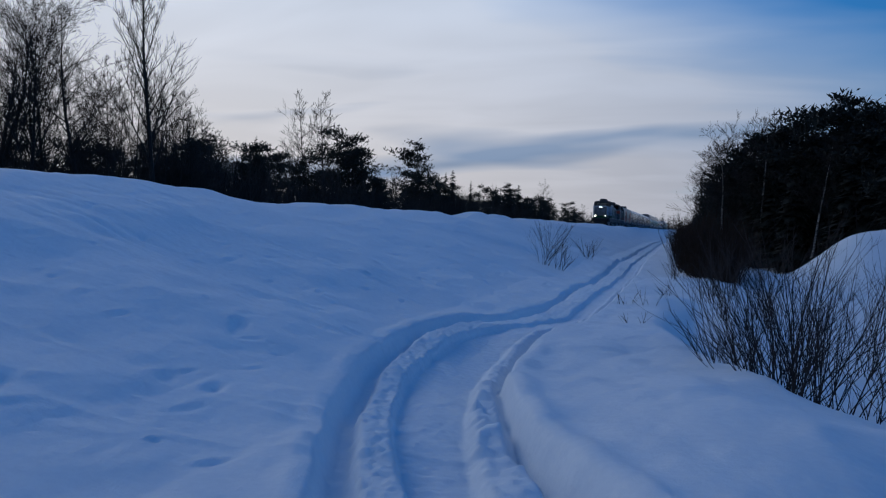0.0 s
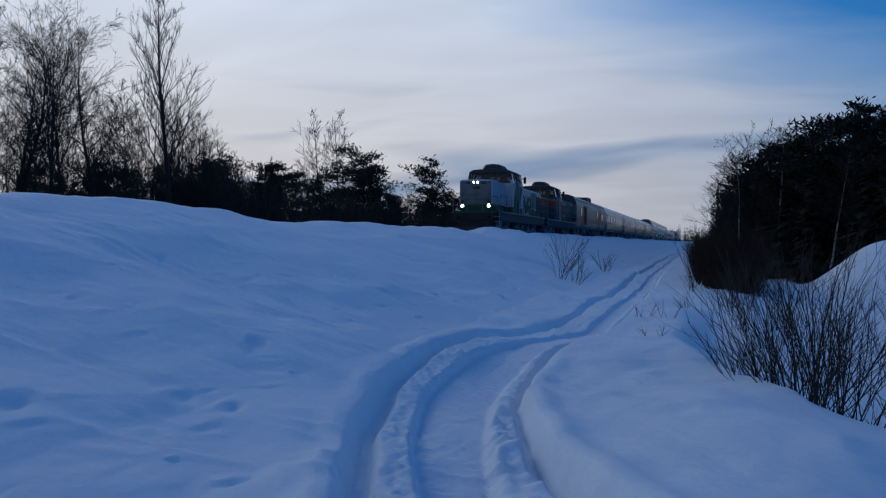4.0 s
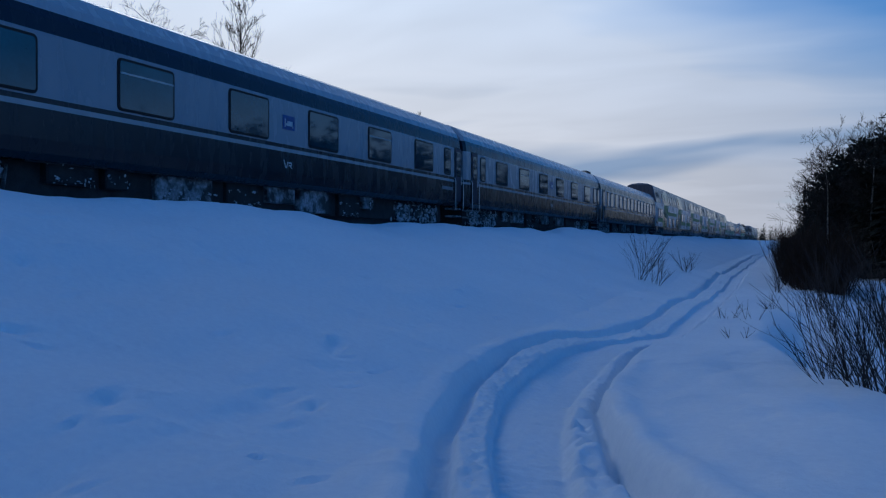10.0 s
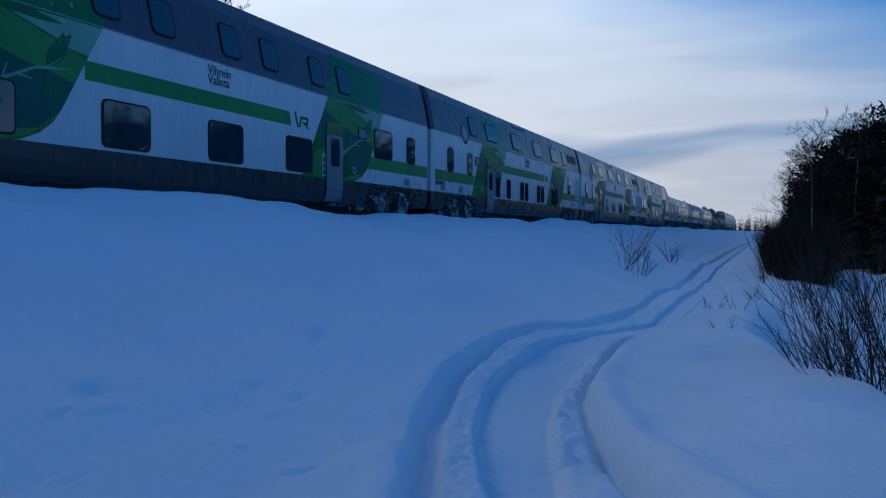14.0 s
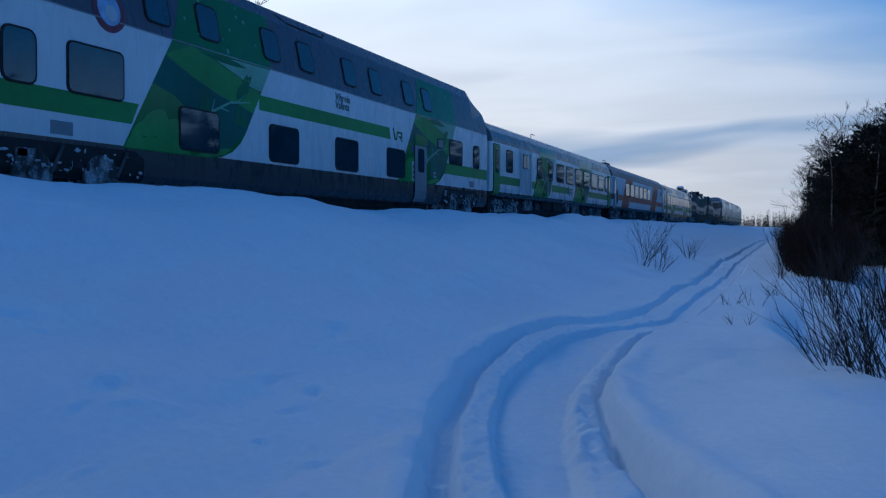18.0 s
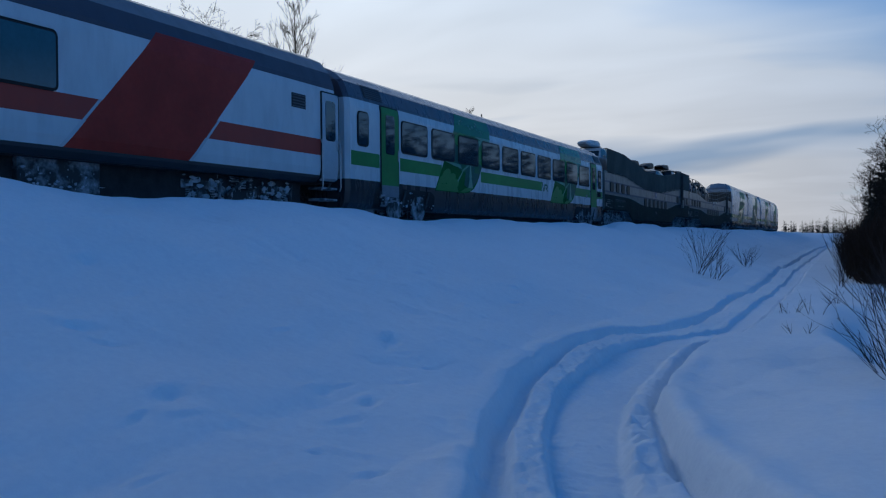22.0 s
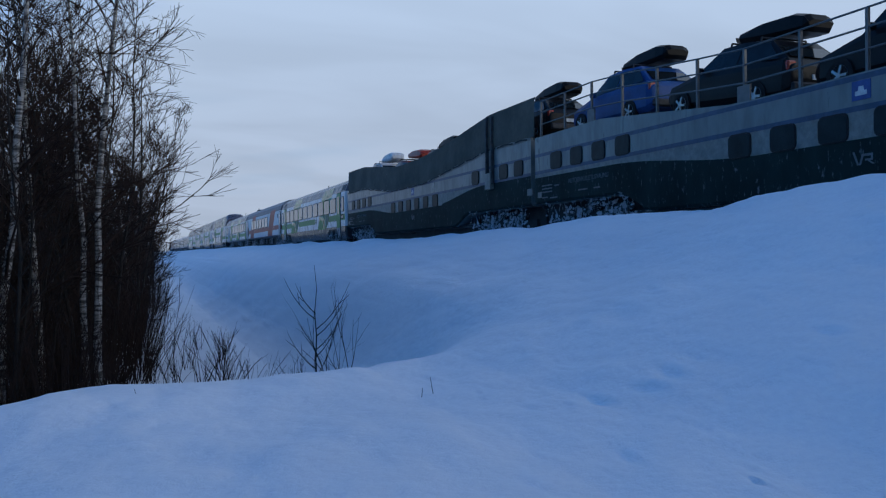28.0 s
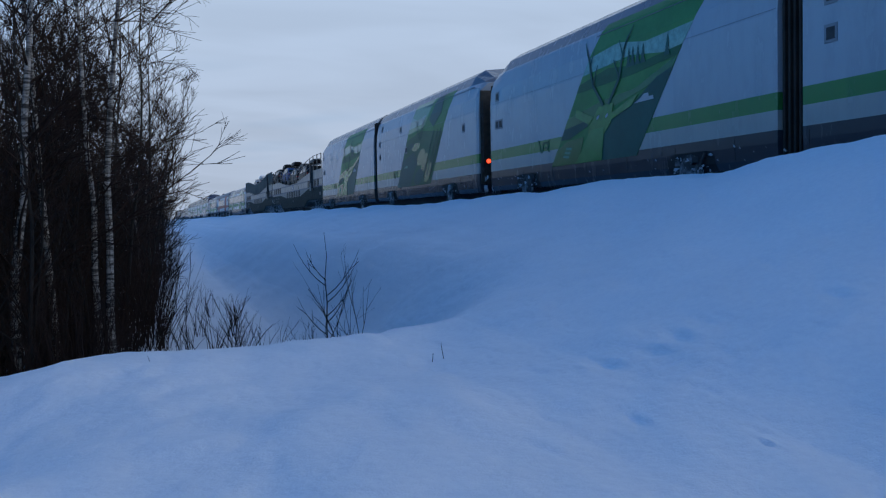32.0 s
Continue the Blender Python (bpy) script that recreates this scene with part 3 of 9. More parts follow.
def build_woods():
    rs = np.random.RandomState(3)
    grp = "bare trees beyond the railway"
    edge = dict(
        spire=bare_tree(20, 13.0, 0.17, 26, 0.26, 0.55, 0.18, depth=3, reach=0.28, thin=0.0065, tilt=(1.3, 2.4), taper=0.85),
        vase=bare_tree(21, 11.0, 0.16, 20, 0.28, 0.62, 0.14, depth=3, reach=0.38, thin=0.0065, tilt=(1.3, 2.8), taper=0.55),
        round=bare_tree(22, 11.6, 0.16, 28, 0.30, 0.95, 0.02, depth=3, reach=0.25, thin=0.0065, tilt=(0.5, 1.5), taper=0.5, wobble=0.07),
        pole=bare_tree(23, 12.4, 0.11, 20, 0.20, 0.6, 0.16, depth=3, reach=0.17, thin=0.0065, tilt=(1.2, 2.4)),
        low=bare_tree(24, 7.0, 0.09, 26, 0.18, 0.9, 0.05, depth=3, reach=0.34, thin=0.0065, tilt=(0.6, 1.8), taper=0.45, wobble=0.07),
        young=bare_tree(25, 8.0, 0.075, 22, 0.14, 0.6, 0.14, depth=3, reach=0.30, thin=0.0065, tilt=(0.9, 2.0)))
    words = dict(spire="tall bare aspen with steep limbs and fine dark twigs", vase="bare willow with many steep limbs", round="bare birch with a rounded crown of drooping twigs", pole="slim tall bare birch", low="low bushy bare tree under the birches", young="bare young birch at the wood's edge")
    E = {k: tree_thing("bare_tree", *t, BARK_DARK, TWIG, words[k], "tree", grp) for k, t in edge.items()}
    tall = [tree_thing("birch_tree", *bare_tree(30 + i, 13.5, 0.14, 26, 0.22, reach=0.27, thin=0.013), BARK_DARK, TWIG, "tall bare birch with fine dark twigs at the wood's edge", "tree", grp) for i in range(3)]
    mid = [tree_thing("birch_tree", *bare_tree(40 + i, 9.0, 0.10, 22, 0.15, reach=0.32, thin=0.012), BARK_DARK, TWIG, "bare young birch in the roadside scrub", "tree", grp) for i in range(3)]
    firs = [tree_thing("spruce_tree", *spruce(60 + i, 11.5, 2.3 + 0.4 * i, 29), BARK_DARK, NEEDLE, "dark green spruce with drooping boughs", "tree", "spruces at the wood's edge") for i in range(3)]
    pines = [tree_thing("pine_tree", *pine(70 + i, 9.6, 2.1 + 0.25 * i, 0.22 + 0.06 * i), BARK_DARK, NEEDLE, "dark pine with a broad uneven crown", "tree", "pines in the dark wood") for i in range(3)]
    # the row just behind the crest, then spruce and scrub into the distance
    for x, y, k, s in ((-25.25, 37.1, "spire", 1.0), (-28.45, 35.75, "round", 0.93), (-29.2, 32.9, "vase", 0.90), (-31.7, 33.3, "round", 0.90), (-33.1, 33.4, "pole", 1.0), (-31.0, 30.6, "vase", 0.92), (-33.6, 39.6, "vase", 0.98), (-30.1, 39.9, "young", 1.1), (-29.0, 39.0, "low", 0.95), (-31.0, 37.5, "low", 1.0), (-27.5, 38.5, "young", 1.05), (-26.3, 39.2, "young", 0.95), (-25.8, 40.0, "young", 0.85), (-25.5, 40.9, "low", 0.78), (-27.3, 40.8, "low", 0.9), (-26.2, 42.5, "young", 0.72), (-26.3, 44.9, "young", 0.66), (-30.5, 34.4, "low", 1.1), (-32.6, 35.2, "low", 1.15), (-28.2, 37.2, "low", 0.9), (-32.0, 28.3, "round", 0.92), (-33.5, 26.5, "vase", 0.9), (-31.5, 25.2, "round", 0.85), (-33.0, 30.5, "low", 1.2), (-34.5, 22.8, "vase", 0.85), (-31.8, 21.5, "round", 0.8), (-33.5, 18.5, "vase", 0.8), (-35.5, 35.5, "round", 0.95), (-37.0, 31.5, "vase", 1.0), (-36.5, 38.5, "round", 1.0), (-29.8, 44.5, "low", 0.9), (-27.6, 47.0, "young", 0.62), (-35.0, 28.0, "spire", 0.85)):
        stand(E[k], x, y, rs, s * 0.98, s * 1.02)
    spots = [(-30.9, 67.8, tall, 0.84), (-29.8, 68.7, tall, 0.84), (-31.4, 75.0, pines, 0.96), (-30.0, 74.0, pines, 0.86), (-33.2, 79.0, pines, 0.88), (-31, 80, firs, 0.7), (-33.1, 104.9, pines, 1.12), (-34.5, 217, tall, 0.9), (-31.3, 51.2, firs, 0.50), (-29.6, 49.5, firs, 0.42), (-30.4, 56.0, firs, 0.46)]
    for x, y, kind, s in spots:
        stand(kind[rs.randint(3)], x, y, rs, s * 0.98, s * 1.02)
    for k in range(60):
        y = 14 + 46 * rs.uniform(0, 1)
        x = -32.0 - rs.uniform(0, 18)
        stand(mid[rs.randint(3)], x, y, rs, 0.55, 0.9)
    for k in range(150):
        y = 50 + 260 * rs.uniform(0, 1) ** 1.4
        x = -29.5 - rs.uniform(0, 1) ** 1.4 * 24 - 0.015 * y
        kind = (mid, firs, pines, pines)[rs.randint(4)]
        h = np.interp(y, [50, 75, 90, 150, 310], [0.58, 0.82, 0.76, 0.78, 0.84])
        stand(kind[rs.randint(3)], x, y, rs, h * 0.75, h * 1.12)
    # the dark wood east of the trail: broad pines in front, spruces behind and between
    for x, y, k, w in ((6.9, 52, 0, 0.90), (8.55, 50, 1, 0.91), (9.9, 49, 2, 0.85), (7.7, 50.5, 1, 0.76), (5.75, 56, 2, 0.88), (5.0, 57, 0, 0.80), (9.3, 53, 0, 0.86), (10.9, 50, 2, 0.88), (6.3, 54, 1, 0.82), (4.2, 60, 2, 0.84), (3.6, 61, 1, 0.72), (2.9, 63, 0, 0.66)):
        stand(pines[k], x, y, rs, w * 0.98, w * 1.02)
    for k in range(150):
        y = 42 + 150 * rs.uniform(0, 1) ** 1.6
        edge = np.interp(y, [42, 50, 60, 100, 200], [9.4, 5.6, 3.2, 2.6, 2.4])
        x = edge + rs.uniform(0, 1) ** 1.5 * 18
        h = np.interp(x - edge, [0, 3, 8], [0.74, 0.86, 0.98])
        stand((pines if rs.uniform() < 0.3 else firs)[rs.randint(3)], x, y, rs, h * 0.80, h * 1.0)
    for x, y, s in ((1.5, 60.5, 0.60), (2.4, 60, 0.64), (3.25, 59.5, 0.71), (4.3, 58, 0.70), (0.9, 63, 0.46), (3.8, 58.5, 0.66)):
        stand(tall[rs.randint(3)], x, y, rs, s * 0.9, s)
    trunks = [tree_thing("birch_tree", *bare_tree(34 + i, 8.6, 0.10, 18, 0.45, 0.8, 0.02, 0.06, 3, 0.24, 0.008, (0.4, 1.4), 0.5, 0.05, True), BIRCH, TWIG, "bare birch with a pale trunk before the dark wood", "tree", grp) for i in range(2)]
    for x, y, k, w in ((2.35, 57.5, 0, 0.86), (6.3, 49.0, 1, 0.80), (8.4, 47.6, 0, 0.78), (9.0, 47.5, 1, 0.82), (4.2, 55.0, 1, 0.95)):
        stand(trunks[k], x, y, rs, w * 0.98, w * 1.02)
    for o in trunks + tall + mid + firs + pines + list(E.values()):
        drop_thing(o)


build_woods()


def stuff(name, pieces, material, label, category):
    """Many small plants joined into one object."""
    V, F, n = [], [], 0
    for (v, f), x, y, z, s, a in pieces:
        ca, sa = math.cos(a) * s, math.sin(a) * s
        arr = np.array([tuple(p) for p in v])
        V.append(np.stack([arr[:, 0] * ca - arr[:, 1] * sa + x, arr[:, 0] * sa + arr[:, 1] * ca + y, arr[:, 2] * s + z], -1))
        F += [tuple(i + n for i in q) for q in f]
        n += len(v)
    tagged(new(name, mesh_of(name, np.concatenate(V).tolist(), F, material)), label, category, kind="stuff")


def build_scrub():
    rs = np.random.RandomState(5)
    kinds = [shrub(80 + i, 3.6, 26, 0.24, 2, 0.015, 1.1) for i in range(4)]
    thin = [shrub(84 + i, 3.6, 12, 0.24, 1, 0.03, 1.2) for i in range(4)]
    far = []
    for k in range(640):
        y = 8 + 320 * rs.uniform(0, 1) ** 1.5
        x = -26 - rs.uniform(0, 1) ** 1.5 * 22 - 0.01 * y
        far.append(((kinds if y < 90 else thin)[rs.randint(4)], x, y, gz(x, y) - 0.1, rs.uniform(0.7, 1.25), rs.uniform(0, 6)))
    for k in range(170):
        y = 42 + 120 * rs.uniform(0, 1) ** 1.3
        x = -26.5 - rs.uniform(0, 1) ** 1.3 * 5 - 0.012 * y
        far.append((kinds[rs.randint(4)], x, y, gz(x, y) - 0.1, rs.uniform(0.95, 1.55), rs.uniform(0, 6)))
    stuff("roadside_scrub", far, TWIG, "dense bare birch and willow scrub beyond the railway", "shrubs")
    near = []
    for k in range(300):
        y = 33 + 101 * rs.uniform(0, 1) ** 1.5
        x = np.interp(y, [33, 42, 60, 140], [0.75, 0.0, 0.1, -0.4]) + rs.uniform(0, 1) ** 1.3 * np.interp(y, [33, 42, 55, 62], [0.8, 2.0, 3.6, 8])
        near.append(((kinds if y < 60 else thin)[rs.randint(4)], x, y, gz(x, y) - 0.1, rs.uniform(0.42, 0.68), rs.uniform(0, 6)))
    for k in range(110):
        y = 130 + 330 * rs.uniform(0, 1) ** 1.3
        x = 0.2 + rs.uniform(0, 1) ** 1.5 * 9
        near.append((thin[rs.randint(4)], x, y, gz(x, y) - 0.1, rs.uniform(0.7, 1.3), rs.uniform(0, 6)))
    stuff("wood_edge_scrub", near, BRUSH, "dark dense brushwood at the spruce wood's edge", "shrubs")


build_scrub()


def build_far_and_hidden_woods():
    rs = np.random.RandomState(15)
    simple = [spruce(400 + i, 11.0, 2.2, 9, 6)[1] for i in range(3)]
    far = []
    for k in range(520):
        y, x = rs.uniform(620, 900), rs.uniform(-200, 110)
        far.append((simple[rs.randint(3)], x, y, gz(x, y) - 0.5, rs.uniform(0.8, 1.3), rs.uniform(0, 6)))
    # second row added behind the wood's edge, to darken the windows' reflections
    for k in range(120):
        y = rs.uniform(90, 420)
        x = np.interp(y, [90, 420], [9, 12]) + rs.uniform(0, 14)
        far.append((simple[rs.randint(3)], x, y, gz(x, y) - 0.5, rs.uniform(0.9, 1.2), rs.uniform(0, 6)))
    for k in range(60):
        y, x = rs.uniform(300, 620), rs.uniform(-60, -34)
        far.append((simple[rs.randint(3)], x, y, gz(x, y) - 0.5, rs.uniform(0.6, 0.95), rs.uniform(0, 6)))
    # unseen treeline added east of the trail, to darken what the carriages' sides mirror
    for k in range(150):
        a = rs.uniform(-75, 62)
        d = rs.uniform(110, 190)
        x, y = d * math.cos(radians(a)), d * math.sin(radians(a)) * 1.25
        far.append((simple[rs.randint(3)], x, y, gz(x, y) - 0.5, rs.uniform(0.65, 1.05), rs.uniform(0, 6)))
    # tall trees added out of sight deep in the eastern wood, to darken reflections
    for k in range(330):
        y = rs.uniform(58, 200)
        x = rs.uniform(0.09, 0.42) * y + rs.uniform(0, 6)
        top = 1.6 + math.hypot(x, y) * math.tan(radians(float(np.interp(math.degrees(math.atan2(x, y)), [2, 5, 8, 12, 14], [5.0, 6.6, 7.6, 8.2, 10.0]))))
        far.append((simple[rs.randint(3)], x, y, gz(x, y) - 0.5, rs.uniform(0.88, 1.0) * min(1.65, top / 11.0), rs.uniform(0, 6)))
    # hidden trees carried on north, to darken the far carriages' sides
    for k in range(160):
        y = rs.uniform(300, 900)
        x = 3.5 + 0.008 * (y - 300) + rs.uniform(0, 1) ** 1.5 * 22
        far.append((simple[rs.randint(3)], x, y, gz(x, y) - 0.5, rs.uniform(0.8, 1.2), rs.uniform(0, 6)))
    # unseen wood added close behind the camera's right shoulder, to shade the snow
    for k in range(70):
        x, y = rs.uniform(15, 30), rs.uniform(-48, 46)
        far.append((simple[rs.randint(3)], x, y, gz(x, y) - 0.5, rs.uniform(0.75, 1.1), rs.uniform(0, 6)))
    # hidden spruces added beyond the birch grove, to darken the wagons' reflections
    for k in range(170):
        y = -78 - 220 * rs.uniform(0, 1) ** 1.3
        x = 0.5 + rs.uniform(0, 1) ** 1.3 * 24
        far.append((simple[rs.randint(3)], x, y, gz(x, y) - 0.5, rs.uniform(0.55, 0.85), rs.uniform(0, 6)))
    # lower trees added behind the wood's edge, again for darker reflections
    for k in range(140):
        y = 95 + 230 * rs.uniform(0, 1) ** 1.3
        x = 2.2 + rs.uniform(0, 1) ** 1.4 * 12
        far.append((simple[rs.randint(3)], x, y, gz(x, y) - 0.5, rs.uniform(0.5, 0.85), rs.uniform(0, 6)))
    stuff("far_woods", far, NEEDLE, "dark spruce woods in the distance, with unseen trees added for shade and reflections", "woods")


build_far_and_hidden_woods()


def willow(seed, height, stems, lean=(0.0, 0.0), fan=0.38, thick=0.007, orders=2, fork=0.30):
    """Stems that fan out from one root, straighten upwards and fork at narrow angles into fine tips; one pair of lists a stem."""
    rs = np.random.RandomState(seed)
    out = []

    def grow(v, f, p, d, ln, r, order):
        segs = 5 if order == 0 else 3
        bow = Vector((rs.normal(0, 0.10), rs.normal(0, 0.10), 0.07))
        for k in range(segs):
            d = (d + bow + Vector((rs.normal(0, 0.08), rs.normal(0, 0.08), 0))).normalized()
            q = p + d * (ln / segs)
            tube(v, f, p, q, r * (1 - 0.65 * k / segs), r * (1 - 0.65 * (k + 1) / segs), 4 if order == 0 else 3)
            if order < orders and k > 0:
                for _ in range(int(rs.randint(0, 3) if order == 0 else rs.randint(0, 2)) + int(fork > 0.4 and order == 0)):
                    sd = (d + Vector((rs.normal(0, fork), rs.normal(0, fork), 0.05))).normalized()
                    grow(v, f, p.lerp(q, rs.uniform(0.1, 1)), sd, ln * (1 - 0.8 * k / segs) * rs.uniform(0.45, 0.85), max(r * (0.8 - 0.6 * k / segs), 0.0022), order + 1)
            p = q

    for i in range(stems):
        a, tilt, q0 = rs.uniform(0, 2 * math.pi), abs(rs.normal(0, fan)), 0.16 * rs.uniform(0, 1) ** 0.5
        p = Vector((math.cos(a) * q0, math.sin(a) * q0, -0.2))
        way = Vector((math.cos(a) * tilt + lean[0] * rs.uniform(0.4, 1.6), math.sin(a) * tilt + lean[1] * rs.uniform(0.4, 1.6), 1)).normalized()
        out.append(([], []))
        grow(*out[-1], p, way, height * rs.uniform(0.6, 1.05), thick * rs.uniform(0.6, 1.15), 0)
    return out


def joined(stems):
    v, f = [], []
    for a, b in stems:
        n = len(v)
        v += a
        f += [tuple(i + n for i in q) for q in b]
    return v, f


def sapling(x, y, h, n, th, spread, seed, label, forks=2, material=None, lean=(0.0, 0.0)):
    e = new("sapling")
    for stem in willow(seed, h, n, lean, spread, th, forks, 0.45):
        hang("stem", mesh_of("stem", *stem, material or TWIG), e)
    e.location = (x, y, gz(x, y))
    tagged(e, label, "shrub")


def willow_bush(x, y, h, n, lean, seed, fan=0.42):
    e = new("willow_bush")
    for stem in willow(seed, h, n, lean, fan, 0.0095):
        hang("stem", mesh_of("stem", *stem, TWIG_RED), e)
    e.location = (x, y, gz(x, y))
    tagged(e, "dense bare willow bush fanning out of deep snow" if n > 6 else "sparse bare willow stems standing in snow", "bush", "willow bushes along the trail")


def build_bushes():
    # the thick clump behind the hump
    for i, (x, y, h, n, lx) in enumerate(((1.12, 9.75, 2.0, 17, -0.10), (0.95, 10.3, 1.9, 16, -0.18), (1.36, 10.2, 2.1, 14, 0.05), (0.80, 11.1, 1.8, 13, -0.20), (1.15, 11.0, 2.15, 15, -0.05), (1.55, 11.2, 2.2, 13, 0.05), (0.68, 12.2, 1.3, 7, -0.28), (1.0, 12.2, 2.0, 12, -0.12), (1.5, 12.8, 2.2, 12, 0.05))):
        willow_bush(x, y, h, n, (lx, 0.0), 90 + i)
    # thinner ones beside and behind it
    for i, (x, y, h, n, lx) in enumerate(((1.55, 9.3, 1.5, 4, 0.05), (1.72, 9.5, 1.6, 3, 0.0), (1.95, 9.6, 1.3, 4, 0.15), (2.2, 10.3, 1.4, 4, -0.1), (2.75, 11.6, 1.5, 5, -0.45), (2.5, 13.0, 1.6, 4, 0.1), (0.40, 13.9, 0.9, 5, -0.38), (0.6, 14.9, 1.0, 6, -0.35), (3.05, 16.2, 2.3, 11, 0.0), (3.7, 17.8, 2.0, 8, 0.1), (2.3, 16.4, 1.9, 8, 0.0), (4.2, 18.6, 2.0, 7, 0.1), (0.7, 18.6, 1.4, 8, -0.25), (1.2, 17.5, 1.7, 9, -0.1), (0.6, 21.0, 1.5, 9, -0.25), (1.6, 19.8, 2.2, 10, 0.0), (0.75, 23.5, 1.9, 12, -0.2), (2.0, 22.5, 2.2, 10, 0.0), (1.2, 25.2, 2.1, 12, -0.1))):
        willow_bush(x, y, h, n, (lx, 0.0), 110 + i)
    lab = "thin bare sapling beside the trail"
    sapling(-4.65, 29.2, 1.8, 8, 0.011, 0.20, 301, "sparse leafless sapling clump on the snowy embankment", 2, None, (0.35, 0.0))
    sapling(-4.1, 29.0, 1.3, 5, 0.012, 0.15, 311, "sparse leafless sapling clump on the snowy embankment", 2, None, (0.45, 0.0))
    sapling(-3.95, 37.3, 1.3, 7, 0.012, 0.25, 302, "small bare shrub on the snowy embankment", 2, None, (0.45, 0.0))
    sapling(-1.11, 18.2, 0.55, 3, 0.010, 0.2, 303, lab, 1, None, (0.1, 0.0))
    sapling(-0.72, 14.3, 0.42, 2, 0.008, 0.1, 304, lab, 1)
    sapling(-0.62, 17.9, 0.65, 3, 0.008, 0.3, 305, lab, 1)
    sapling(-0.33, 28.3, 1.1, 6, 0.012, 0.3, 306, "bare shoots at the trail's edge", 2)
    sapling(-0.28, 20.5, 0.6, 4, 0.009, 0.3, 312, lab, 1, None, (-0.3, 0.0))
    sapling(0.42, 11.55, 0.32, 3, 0.005, 0.2, 313, lab, 1)


build_bushes()


def branched_sapling(x, y, h, seed, arms, label):
    """One upright leader with side shoots that bow out and turn up."""
    rs = np.random.RandomState(seed)
    e = new("sapling")
    v, f = [], []
    pts = [Vector((0.02 * math.sin(3.0 * k), 0.02 * math.cos(2.0 * k), -0.3 + (h + 0.3) * k / 7)) for k in range(8)]
    for k in range(7):
        tube(v, f, pts[k], pts[k + 1], 0.02 * (1 - k / 8), 0.02 * (1 - (k + 1) / 8), 5)
    hang("stem", mesh_of("stem", v, f, BARK_DARK), e)
    for i in range(arms):
        v, f = [], []
        s = 0.22 + 0.5 * (i + rs.uniform(0, 0.7)) / arms
        p = Vector((0, 0, h * s))
        a = rs.choice([0.0, math.pi]) + rs.normal(0, 0.5)
        d = Vector((math.cos(a), math.sin(a) * 0.6, 0.55))
        ln = h * (0.42 - 0.3 * abs(s - 0.4)) * rs.uniform(0.7, 1.15)
        for k in range(5):
            d = (d.normalized() + Vector((0, 0, 0.22)))
            q = p + d.normalized() * ln / 5
            tube(v, f, p, q, 0.011 * (1 - k / 6), 0.011 * (1 - (k + 1) / 6), 4)
            if k in (1, 2):
                t = q + (d.normalized() + Vector((rs.normal(0, 0.5), rs.normal(0, 0.5), 0.2))).normalized() * ln * 0.25
                tube(v, f, q, t, 0.006, 0.003, 3)
            p = q
        hang("branch", mesh_of("branch", v, f, BARK_DARK), e)
    e.location = (x, y, gz(x, y))
    tagged(e, label, "sapling")


